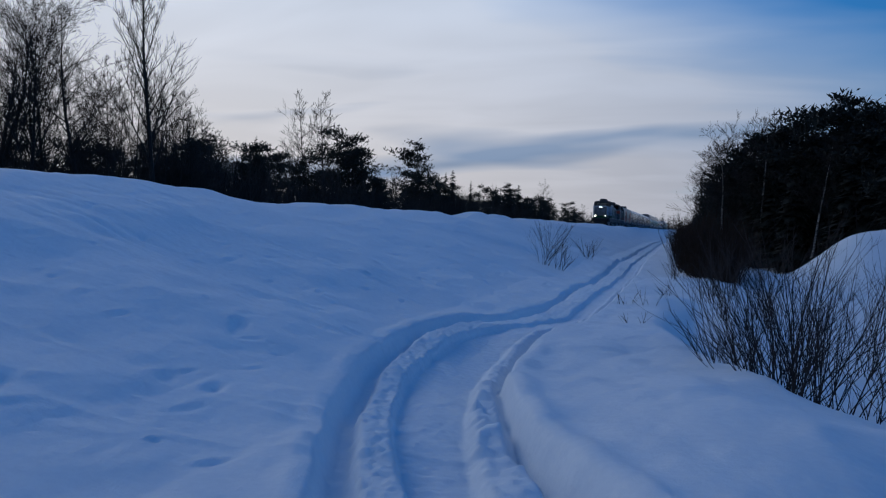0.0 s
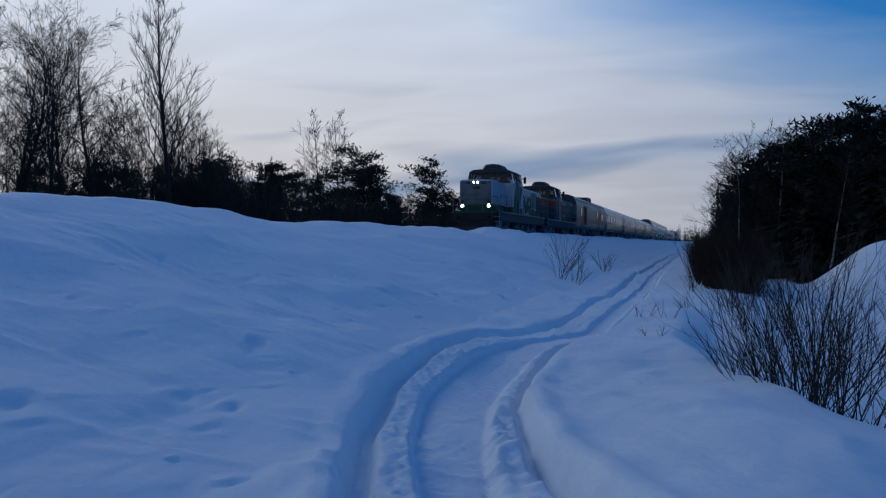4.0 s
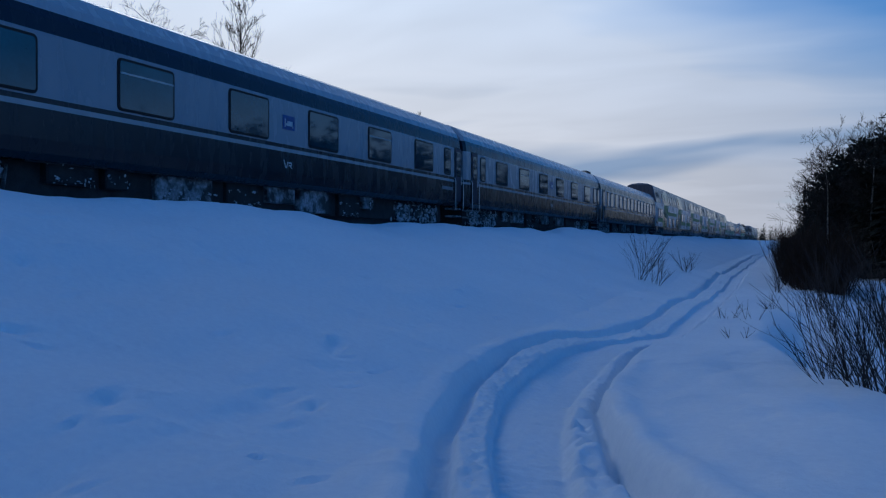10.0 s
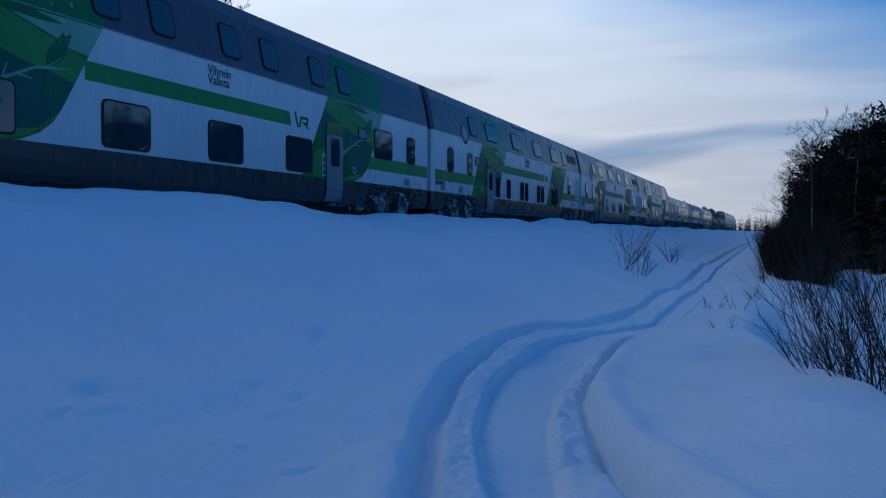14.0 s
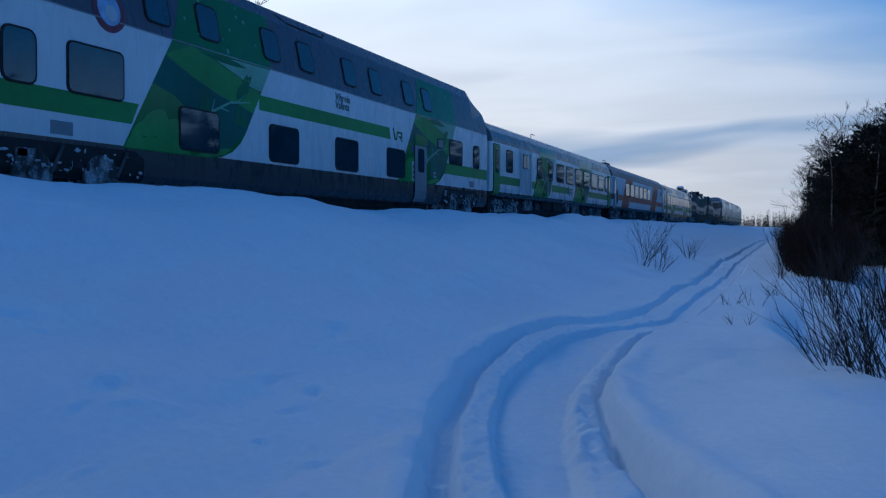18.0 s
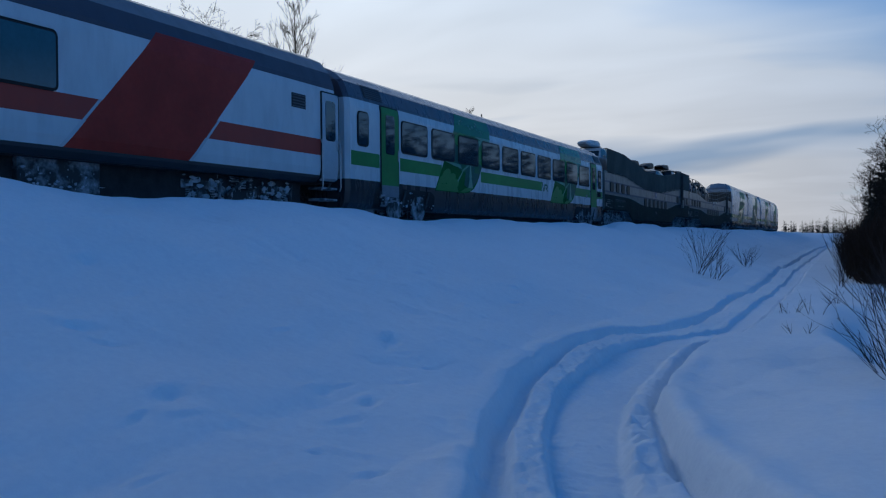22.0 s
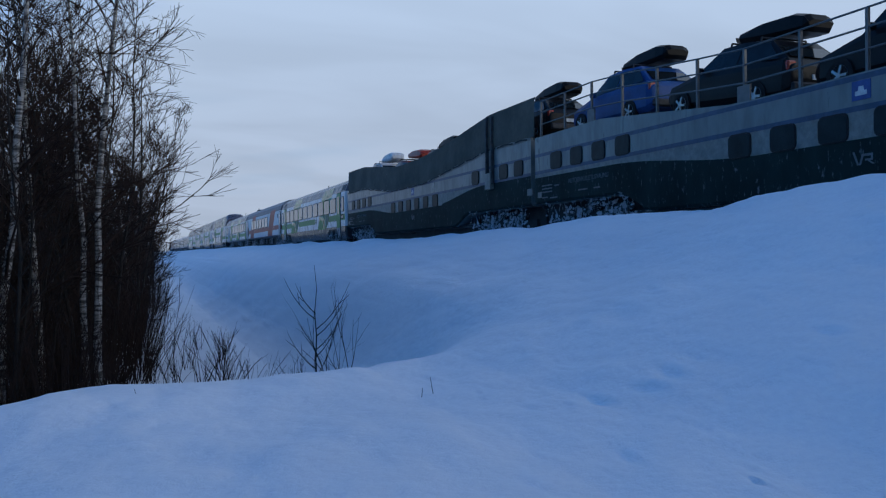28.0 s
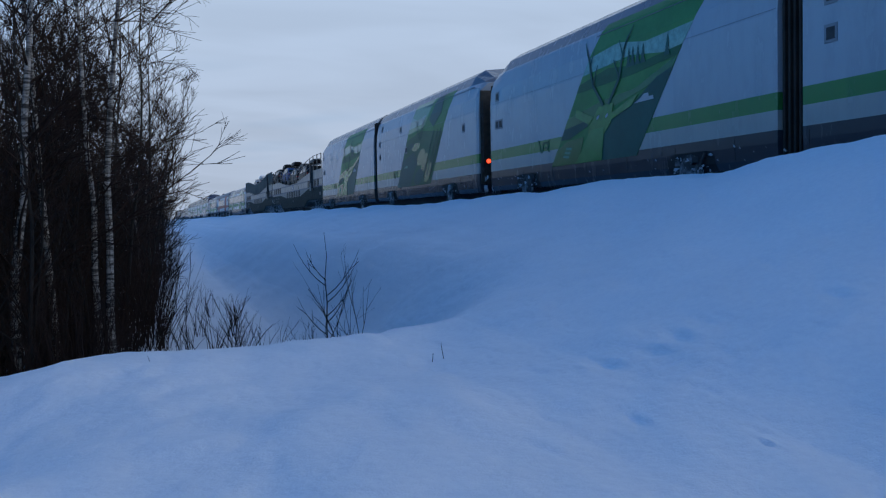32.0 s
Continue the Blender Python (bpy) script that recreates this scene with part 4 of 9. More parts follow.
def build_birch_grove():
    rs = np.random.RandomState(21)
    pale = [tree_thing("birch_tree", *bare_tree(140 + i, 11.0, 0.085, 24, 0.22, 0.8, 0.03, 0.05, 3, 0.18, 0.0042, (0.45, 1.3), 0.7, 0.08, True), BIRCH, GROVE_TWIG, "slender bare birch with pale peeling bark", "tree", "birch grove beside the embankment") for i in range(3)]
    dark = [tree_thing("alder_tree", *bare_tree(150 + i, 9.5, 0.06, 26, 0.10, 0.7, 0.08, 0.06, 2, 0.17, 0.0075, (0.6, 1.8), 0.6, 0.05), BARK_DARK, GROVE_TWIG, "slender bare alder with dark bark", "tree", "birch grove beside the embankment") for i in range(5)]
    for x, y, i, s in ((0.72, -17.5, 0, 1.08), (0.95, -17.9, 2, 0.9), (1.70, -17.2, 1, 1.0), (2.30, -16.4, 2, 1.05)):
        stand(pale[i], x, y, rs, s, s * 1.03)
    for k in range(22):
        y = -17 - 30 * rs.uniform(0, 1) ** 1.4
        x = np.interp(-y, [16, 22, 40, 80], [1.4, 0.5, -0.2, -0.8]) + rs.uniform(0, 1) * (4 + 0.16 * -y)
        stand(pale[rs.randint(3)], x, y, rs, 0.65, 0.95)
    for k in range(250):
        y = -15.8 - 60 * rs.uniform(0, 1) ** 1.7
        x = np.interp(-y, [16, 22, 40, 80], [1.6, 0.1, -0.5, -1.2]) + rs.uniform(0, 1) ** 1.2 * (5 + 0.16 * -y)
        stand(dark[rs.randint(5)], x, y, rs, 0.5, 0.95)
    for o in pale + dark:
        drop_thing(o)
    sh = [shrub(160 + i, 2.4, 20, 0.18, 2, 0.006, 0.8) for i in range(4)]
    sh2 = [joined(willow(170 + i, 1.35, 5, thick=0.012)) for i in range(5)]
    pcs = []
    for k in range(400):
        y = -15.0 - 34 * rs.uniform(0, 1) ** 1.4
        x = np.interp(-y, [14, 20, 40, 80], [1.3, 0.3, -0.4, -1.2]) + rs.uniform(0, 1) * (4 + 0.16 * -y)
        pcs.append((sh[rs.randint(4)], x, y, gz(x, y) - 0.1, rs.uniform(0.6, 1.15), rs.uniform(0, 6)))
    for k in range(30):
        y = -13.2 - 12 * rs.uniform(0, 1)
        x = -1.0 - 0.05 * -y + rs.uniform(0, 1) ** 0.6 * 2.4
        pcs.append((sh2[rs.randint(5)], x, y, gz(x, y), rs.uniform(0.6, 1.1), rs.uniform(0, 6)))
    stuff("grove_undergrowth", pcs, GROVE_TWIG, "bare brushwood under the birch grove", "shrubs")
    lab = "thin leafless sapling standing in the snow"
    for i, (x, y, h, n, th, sp) in enumerate(((-2.95, -13.1, 1.9, 3, 0.013, 0.10), (-2.3, -13.4, 1.2, 4, 0.010, 0.25), (-2.75, -13.3, 1.1, 4, 0.010, 0.2), (-1.75, -13.6, 1.2, 5, 0.009, 0.25), (-2.94, -8.9, 0.42, 2, 0.007, 0.2), (-0.09, -10.2, 0.3, 1, 0.006, 0.6), (0.94, -9.4, 0.2, 1, 0.006, 0.3), (-1.3, -14.5, 1.5, 4, 0.012, 0.2))):
        sapling(x, y, h, n, th, sp, 320 + i, lab, 2 if h > 0.8 else 0, BARK_DARK)
    branched_sapling(-2.55, -13.2, 2.25, 341, 8, "leafless sapling with upturned side shoots in the snow")


build_birch_grove()

# ---- the train: helpers ----
def prof_x(prof, z):
    return float(np.interp(z, [p[1] for p in prof], [p[0] for p in prof]))


def clip_z(poly, z, keep_above):
    out = []
    for i in range(len(poly)):
        a, b = poly[i], poly[(i + 1) % len(poly)]
        ia, ib = (a[1] >= z) == keep_above or a[1] == z, (b[1] >= z) == keep_above or b[1] == z
        if ia:
            out.append(a)
        if ia != ib:
            s = (z - a[1]) / (b[1] - a[1])
            out.append((a[0] + (b[0] - a[0]) * s, z))
    return out


def patch_mesh(name, poly, prof, off, thick, material):
    """A plate of the outline poly (y, z) laid on the near side of a body, off metres proud, with a rim."""
    v, f = [], []
    zs = sorted({p[1] for p in prof})
    lo, hi = min(p[1] for p in poly), max(p[1] for p in poly)
    cuts = [lo] + [z for z in zs if lo + 1e-4 < z < hi - 1e-4] + [hi]
    for a, b in zip(cuts[:-1], cuts[1:]):
        q = clip_z(clip_z(poly, a, True), b, False) if len(cuts) > 2 else poly
        if len(q) < 3:
            continue
        k = len(v)
        v += [(prof_x(prof, z) + off, y, z) for y, z in q]
        f.append(tuple(range(k, k + len(q))))
    rim = []
    for i in range(len(poly)):
        a, b = poly[i], poly[(i + 1) % len(poly)]
        rim.append(a)
        mids = sorted([(z - a[1]) / (b[1] - a[1]) for z in cuts[1:-1] if (a[1] - z) * (b[1] - z) < 0]) if abs(a[1] - b[1]) > 1e-6 else []
        rim += [(a[0] + (b[0] - a[0]) * s, a[1] + (b[1] - a[1]) * s) for s in mids]
    k, n = len(v), len(rim)
    for o in (off, off - thick):
        v += [(prof_x(prof, z) + o, y, z) for y, z in rim]
    f += [(k + i, k + n + i, k + n + (i + 1) % n, k + (i + 1) % n) for i in range(n)]
    return mesh_of(name, v, f, material)


def rounded(y0, y1, z0, z1, r=0.08, n=3):
    out = []
    for cy, cz, a0 in ((y1 - r, z0 + r, -90), (y1 - r, z1 - r, 0), (y0 + r, z1 - r, 90), (y0 + r, z0 + r, 180)):
        for k in range(n + 1):
            a = radians(a0 + 90 * k / n)
            out.append((cy + r * math.cos(a), cz + r * math.sin(a)))
    return out


def outward(me):
    bm = bmesh.new()
    bm.from_mesh(me)
    bmesh.ops.recalc_face_normals(bm, faces=bm.faces[:])
    bm.to_mesh(me)
    bm.free()
    return me


def box(v, f, x0, x1, y0, y1, z0, z1):
    k = len(v)
    v += [(x, y, z) for z in (z0, z1) for x, y in ((x0, y0), (x1, y0), (x1, y1), (x0, y1))]
    f += [(k, k + 3, k + 2, k + 1), (k + 4, k + 5, k + 6, k + 7)] + [(k + i, k + (i + 1) % 4, k + 4 + (i + 1) % 4, k + 4 + i) for i in range(4)]


def box_part(name, parent, material, x0, x1, y0, y1, z0, z1, label="", bevel=0.015):
    bm = bmesh.new()
    bmesh.ops.create_cube(bm, size=1.0)
    for q in bm.verts:
        q.co = Vector((x0 + (x1 - x0) * (q.co.x + 0.5), y0 + (y1 - y0) * (q.co.y + 0.5), z0 + (z1 - z0) * (q.co.z + 0.5)))
    if bevel:
        bmesh.ops.bevel(bm, geom=bm.edges[:], offset=min(bevel, 0.3 * min(abs(x1 - x0), abs(y1 - y0), abs(z1 - z0))), segments=1, affect="EDGES")
    return part(name, bm, material, parent, label)


def loft(name, prof, stations, material, parent, label=""):
    """A body of the half profile prof (x, z), bottom to roof, mirrored; stations: (y, scale of x, drop of roof)."""
    ring = [(x, z) for x, z in prof] + [(-x, z) for x, z in reversed(prof) if x > 1e-6]
    top = max(z for _, z in prof)
    v, f, n = [], [], len(ring)
    for y, sx, drop in stations:
        v += [(x * sx, y, z - drop * max(0, (z - (top - 1.2)) / 1.2)) for x, z in ring]
    for k in range(len(stations) - 1):
        f += [(k * n + i, k * n + (i + 1) % n, (k + 1) * n + (i + 1) % n, (k + 1) * n + i) for i in range(n)]
    f += [tuple(range(n))[::-1], tuple(range((len(stations) - 1) * n, len(stations) * n))]
    return hang(name, outward(mesh_of(name, v, f, material)), parent, label)


def livery(name, bands, rough=0.35, dirt=0.5, spec=0.28):
    """Paint in level bands: (up to this height above the rail, colour), with road dust and snow film low down."""
    m, t, b = nodes_of(name)
    c = t.nodes.new("ShaderNodeTexCoord")
    s = t.nodes.new("ShaderNodeSeparateXYZ")
    t.links.new(c.outputs["Object"], s.inputs[0])
    d = t.nodes.new("ShaderNodeMath")
    d.operation = "DIVIDE"
    t.links.new(s.outputs[2], d.inputs[0])
    d.inputs[1].default_value = 6.0
    stops, lo = [], 0.0
    for hi, col in bands:
        stops.append((lo / 6.0, col))
        lo = hi
    paint = ramp_of(t, d.outputs[0], stops, "CONSTANT")
    mp = t.nodes.new("ShaderNodeMapping")
    mp.inputs["Scale"].default_value = (1, 1, 0.25)
    t.links.new(c.outputs["Object"], mp.inputs[0])
    streak = noise_of(t, 3.0, 5, 0.6, mp.outputs[0])
    fine = noise_of(t, 0.7, 4, 0.6)
    f1 = ramp_of(t, streak, [(0.45, (0, 0, 0)), (0.8, (dirt * 0.45,) * 3)])
    f2 = ramp_of(t, fine, [(0.45, (0, 0, 0)), (0.75, (dirt * 0.28,) * 3)])
    col = mixc(t, f1, paint, (0.05, 0.05, 0.054))
    col = mixc(t, f2, col, (0.08, 0.08, 0.085))
    t.links.new(col, b.inputs["Base Color"])
    r = ramp_of(t, streak, [(0.3, (rough,) * 3), (0.8, (min(1, rough + 0.22),) * 3)])
    t.links.new(r, b.inputs["Roughness"])
    b.inputs["Specular IOR Level"].default_value = spec
    b.inputs["IOR"].default_value = 1.5
    add_bump(t, b, 0.8, 0.03, 0.02, 2)
    return m


GLASS_DARK = mat("carriage_glass", (0.014, 0.046, 0.064), 0.04, scale=1.5, vary=0.3, bump=0.02, bscale=2.0, spec=0.8, ior=1.5)
# black for rubber, and for sheets that stand in for shaded openings
RUBBER_AND_SHADE = mat("black_rubber_and_shade", (0.012, 0.012, 0.013), 0.7, bump=0)
# grime colour, also on the blocks that stand in for shade
UNDER = mat("underframe_grime_and_shade", (0.030, 0.029, 0.030), 0.8, scale=3, vary=0.5, bump=0.4)
UNDERB = mat("grimy_steel", (0.07, 0.068, 0.068), 0.75, scale=4, vary=0.5, bump=0.4)
def frosted(name, dark, pale):
    """Grimy steel half covered in rime."""
    m, t, b = nodes_of(name)
    c = t.nodes.new("ShaderNodeTexCoord")
    n1, n2 = noise_of(t, 2.4, 5, 0.62, c.outputs["Object"]), noise_of(t, 16.0, 4, 0.6, c.outputs["Object"])
    rime = ramp_of(t, n1, [(0.44, (0, 0, 0)), (0.60, (1, 1, 1))])
    t.links.new(mixc(t, rime, dark, ramp_of(t, n2, [(0.35, tuple(v * 0.55 for v in pale)), (0.6, pale)])), b.inputs["Base Color"])
    b.inputs["Roughness"].default_value = 0.85
    add_bump(t, b, 20.0, 0.4)
    return m


FROST = frosted("rimed_steel", (0.035, 0.034, 0.034), (0.34, 0.35, 0.37))
ICE = mat("caked_snow", (0.42, 0.44, 0.47), 0.9, scale=5, vary=0.35, bump=0.6)
STEEL = mat("pale_steel", (0.42, 0.43, 0.45), 0.4, 0.6, vary=0.2)
VENT = mat("vent_dark", (0.035, 0.036, 0.04), 0.6, vary=0.3)
GREEN = mat("leaf_green_paint", (0.058, 0.24, 0.066), 0.42, scale=0.8, vary=0.2, bump=0.0, spec=0.25)
GREEN_D = mat("deep_green_paint", (0.016, 0.125, 0.052), 0.42, scale=0.8, vary=0.2, bump=0.0, spec=0.25)
GREEN_L = mat("pale_green_paint", (0.15, 0.36, 0.25), 0.42, scale=0.8, vary=0.2, bump=0.0, spec=0.25)
MIST = mat("misty_leaf_paint", (0.20, 0.38, 0.27), 0.42, scale=0.8, vary=0.25, bump=0.0, spec=0.25)
TEAL_D = mat("dark_teal_paint", (0.014, 0.10, 0.078), 0.42, scale=0.8, vary=0.2, bump=0.0, spec=0.25)
WHITE = mat("white_paint", (0.47, 0.48, 0.50), 0.42, scale=0.9, vary=0.15, bump=0.0, spec=0.25)
RED = mat("signal_red_paint", (0.34, 0.032, 0.022), 0.42, scale=0.9, vary=0.25, bump=0.0, spec=0.25)
GREY = mat("grey_paint", (0.22, 0.235, 0.255), 0.42, scale=0.9, vary=0.2, bump=0.0, spec=0.25)
BLUE_D = mat("midnight_blue_paint", (0.012, 0.022, 0.05), 0.42, scale=0.9, vary=0.25, bump=0.0, spec=0.25)
BLUE_S = mat("sign_blue_paint", (0.02, 0.06, 0.22), 0.4, bump=0)

# where each vehicle begins along the line at the start, and how far the train has run, second by second
STARTS = dict(n=142.31, o1=158.62, o2=176.15, g=202.69, b1=229.32, b2=255.67, b3=282.06, b4=308.51, e1=334.95, e2=361.38, e3=387.73, c=413.98, d=440.53, e=466.96, f=492.77, gg=519.01, h=546.08, j=578.65, end=611.0)
RUN = [0, 23.1, 46.06, 68.87, 91.54, 114.07, 136.44, 158.64, 180.65, 202.49, 224.0, 245.04, 265.6, 285.69, 305.32, 324.53, 343.29, 361.62, 379.52, 397.06, 414.33, 431.33, 448.05, 464.5, 480.74, 496.82, 512.74, 528.52, 544.13, 559.79, 575.68, 591.82, 608.19]
MOVING = []


def vehicle(name, start, label, category, group=""):
    e = new(name)
    e.empty_display_size = 0.5
    e.location = (TRACK_X, start, RAIL_Z)
    MOVING.append((e, start, RAIL_Z, TRACK_X))
    return tagged(e, label, category, group)


def snow_lumps(rs, spots, size):
    """Uneven lumps of caked snow and short icicles at the given spots (x, y, z)."""
    v, f = [], []
    for i, (x, y, z) in enumerate(spots):
        k = len(v)
        if i % 4 == 3:
            h, w = size * rs.uniform(0.8, 2.2), size * rs.uniform(0.10, 0.22)
            v += [(x + w, y, z), (x - w * 0.5, y + w, z), (x - w * 0.5, y - w, z), (x, y + 0.1 * w, z - h)]
            f += [(k, k + 3, k + 1), (k + 1, k + 3, k + 2), (k + 2, k + 3, k)]
            continue
        q = rs.uniform(0.35, 1.0)
        sx, sy, sz = size * 0.35 * q, size * q * rs.uniform(0.4, 2.4), size * q * rs.uniform(0.25, 1.3)
        n = 6
        for w, h in ((0.62, -0.7), (1.0, -0.1), (0.7, 0.6)):
            for j in range(n):
                an, r = 2 * math.pi * j / n + h, w * rs.uniform(0.45, 1.45)
                v.append((x + sx * r * math.cos(an), y + sy * r * math.sin(an), z + sz * (h + rs.uniform(-0.4, 0.4))))
        v += [(x, y, z + sz), (x, y + rs.uniform(-0.3, 0.3) * sy, z - sz * 1.1)]
        for a in (0, n):
            f += [(k + a + j, k + a + (j + 1) % n, k + a + n + (j + 1) % n, k + a + n + j) for j in range(n)]
        f += [(k + 2 * n + j, k + 2 * n + (j + 1) % n, k + 3 * n) for j in range(n)] + [(k + (j + 1) % n, k + j, k + 3 * n + 1) for j in range(n)]
    return v, f


def bogie_meshes():
    rs = np.random.RandomState(31)
    v, f = [], []
    for s in (-1, 1):
        # side beam: level over the axles, dropped between them
        for y0, y1, z0, z1, z2, z3 in ((-1.85, -0.75, 0.62, 0.80, 0.62, 0.80), (-0.75, -0.45, 0.62, 0.80, 0.42, 0.66), (-0.45, 0.45, 0.42, 0.66, 0.42, 0.66), (0.45, 0.75, 0.42, 0.66, 0.62, 0.80), (0.75, 1.85, 0.62, 0.80, 0.62, 0.80)):
            k, a, b = len(v), s * 1.04 - 0.08, s * 1.04 + 0.08
            v += [(a, y0, z0), (b, y0, z0), (b, y0, z1), (a, y0, z1), (a, y1, z2), (b, y1, z2), (b, y1, z3), (a, y1, z3)]
            f += [(k, k + 1, k + 2, k + 3), (k + 7, k + 6, k + 5, k + 4)] + [(k + i, k + 4 + i, k + 4 + (i + 1) % 4, k + (i + 1) % 4) for i in range(4)]
        for y in (-1.28, 1.28):
            tube(v, f, (s * 0.98, y, 0.46), (s * 1.19, y, 0.46), 0.19, 0.16, 10)
            f.append(tuple(range(len(v) - 10, len(v))))
            box(v, f, s * 1.06 - 0.1, s * 1.06 + 0.1, y - 0.46, y + 0.46, 0.36, 0.42)
            for dy in (-0.34, 0.34):
                for q in range(4):
                    tube(v, f, (s * 1.09, y + dy, 0.43 + 0.05 * q), (s * 1.09, y + dy, 0.46 + 0.05 * q), 0.10, 0.10, 8)
            tube(v, f, (s * 1.18, y + 0.5, 0.34), (s * 1.18, y + 0.58, 0.86), 0.035, 0.035, 6)
        for dy in (-0.24, 0.0, 0.24):
            for q in range(5):
                tube(v, f, (s * 1.16, dy, 0.68 + 0.055 * q), (s * 1.16, dy, 0.71 + 0.055 * q), 0.10, 0.10, 8)
        box(v, f, s * 1.16 - 0.1, s * 1.16 + 0.1, -0.42, 0.42, 0.95, 1.0)
        tube(v, f, (s * 1.24, -0.62, 0.52), (s * 1.24, 0.1, 0.9), 0.04, 0.04, 6)
        for y in (-0.72, 0.72):
            box(v, f, s * 0.9 - 0.08, s * 0.9 + 0.08, y - 0.05, y + 0.05, 0.2, 0.75)
    box(v, f, -1.0, 1.0, -0.3, 0.3, 0.4, 0.8)
    frame_me = mesh_of("bogie_frame", v, f, FROST)
    spots = []
    for i in range(190):
        y = rs.choice([-1.7, -1.28, -0.9, -0.3, 0.2, 0.8, 1.2, 1.65]) + rs.normal(0, 0.16)
        z = rs.choice([0.82, 0.80, 0.66, 0.50, 0.42, 0.36, 0.30]) + rs.normal(0, 0.06)
        spots.append((1.10 + rs.uniform(0, 0.13), y, z))
    ice_me = mesh_of("snow_crust", *snow_lumps(rs, spots, 0.075), ICE)
    v, f = [], []
    n = 20
    for x, r in ((-0.07, 0.46), (0.03, 0.46), (0.07, 0.42), (0.05, 0.36)):
        v += [(x, r * math.cos(2 * math.pi * i / n), r * math.sin(2 * math.pi * i / n)) for i in range(n)]
    for q in range(3):
        f += [(q * n + i, q * n + (i + 1) % n, q * n + n + (i + 1) % n, q * n + n + i) for i in range(n)]
    f += [tuple(range(n))[::-1], tuple(range(3 * n, 4 * n))]
    wheel_me = mesh_of("wheel", v, f, UNDER)
    return frame_me, ice_me, wheel_me


BOGIE = bogie_meshes()
ICICLE = {}


def ice_cluster(parent, x, y0, y1, z0, z1, n, seed, size=0.14):
    """Lumps of caked snow and ice hanging about running gear."""
    key = (round(y1 - y0, 2), round(z1 - z0, 2), n, seed % 5, size)
    if key not in ICICLE:
        rs = np.random.RandomState(seed % 5 + 700)
        rows = rs.uniform(0.1, 1.0, 4)
        spots = [(rs.uniform(-0.05, 0.05), rs.uniform(0, y1 - y0), (z1 - z0) * float(np.clip(rows[i % 4] + rs.normal(0, 0.14), 0, 1))) for i in range(max(10, int(n * 1.5)))]
        ICICLE[key] = mesh_of("snow_crust", *snow_lumps(rs, spots, size * 0.5), ICE)
    o = hang("snow_crust", ICICLE[key], parent, "snow and ice caked on the running gear")
    o["kind"] = "stuff"
    o.location = (x, y0, z0)


def gear_opening(parent, prof, y0, y1, z0, z1, seed):
    """Black sheet laid on the skirt for a shaded cut-out, with wheel rims, axle boxes, springs and caked ice."""
    d = 0.22 * (z1 - z0)
    g = hang("gear_opening", patch_mesh("gear_opening", [(y0, z0), (y1, z0), (y1 - 0.05, z1 - d), (y1 - 0.3, z1), (y0 + 0.3, z1), (y0 + 0.05, z1 - d)], prof, 0.005, 0.01, RUBBER_AND_SHADE), parent)
    x = prof_x(prof, 0.5 * (z0 + z1)) + 0.02
    rs = np.random.RandomState(seed)
    for wy in (0.3, 0.7) if y1 - y0 > 2.5 else (0.5,):
        v, f = [], []
        c = Vector((x - 0.06, y0 + (y1 - y0) * wy, 0.46))
        tube(v, f, c, c + Vector((0.06, 0, 0)), 0.42, 0.42, 18)
        f.append(tuple(range(18, 36)))
        tube(v, f, c, c + Vector((0.11, 0, 0)), 0.15, 0.13, 10)
        f.append(tuple(range(46, 56)))
        hang("wheel_face", mesh_of("wheel_face", v, f, FROST), g)
        pipe(g, "damper", [(x + 0.03, c.y + 0.35, z0 + 0.05), (x + 0.03, c.y + 0.62, z1 - 0.05)], 0.035, UNDERB)
    for k in range(max(3, int((y1 - y0) / 0.4))):
        y, w = rs.uniform(y0 + 0.2, y1 - 0.5), rs.uniform(0.08, 0.30)
        z, h = rs.uniform(z0, z1 - 0.25), rs.uniform(0.08, 0.25)
        box_part("gear_box", g, FROST if k % 2 else UNDER, x - 0.05, x + 0.02, y, y + w, z, z + h, bevel=0.02)
    ice_cluster(g, x, y0 + 0.15, y1 - 0.15, z0 + 0.02, z1 - 0.1, int(11 * (y1 - y0)), seed, 0.11)


def bogie(parent, y):
    fr = hang("bogie", BOGIE[0], parent)
    fr.location = (0, y, 0)
    hang("snow_crust", BOGIE[1], fr, "snow and ice caked on the bogie")["kind"] = "stuff"
    for wy in (-1.28, 1.28):
        for s in (-0.8, 0.8):
            w = hang("wheel", BOGIE[2], fr)
            w.location = (s, wy, 0.46)


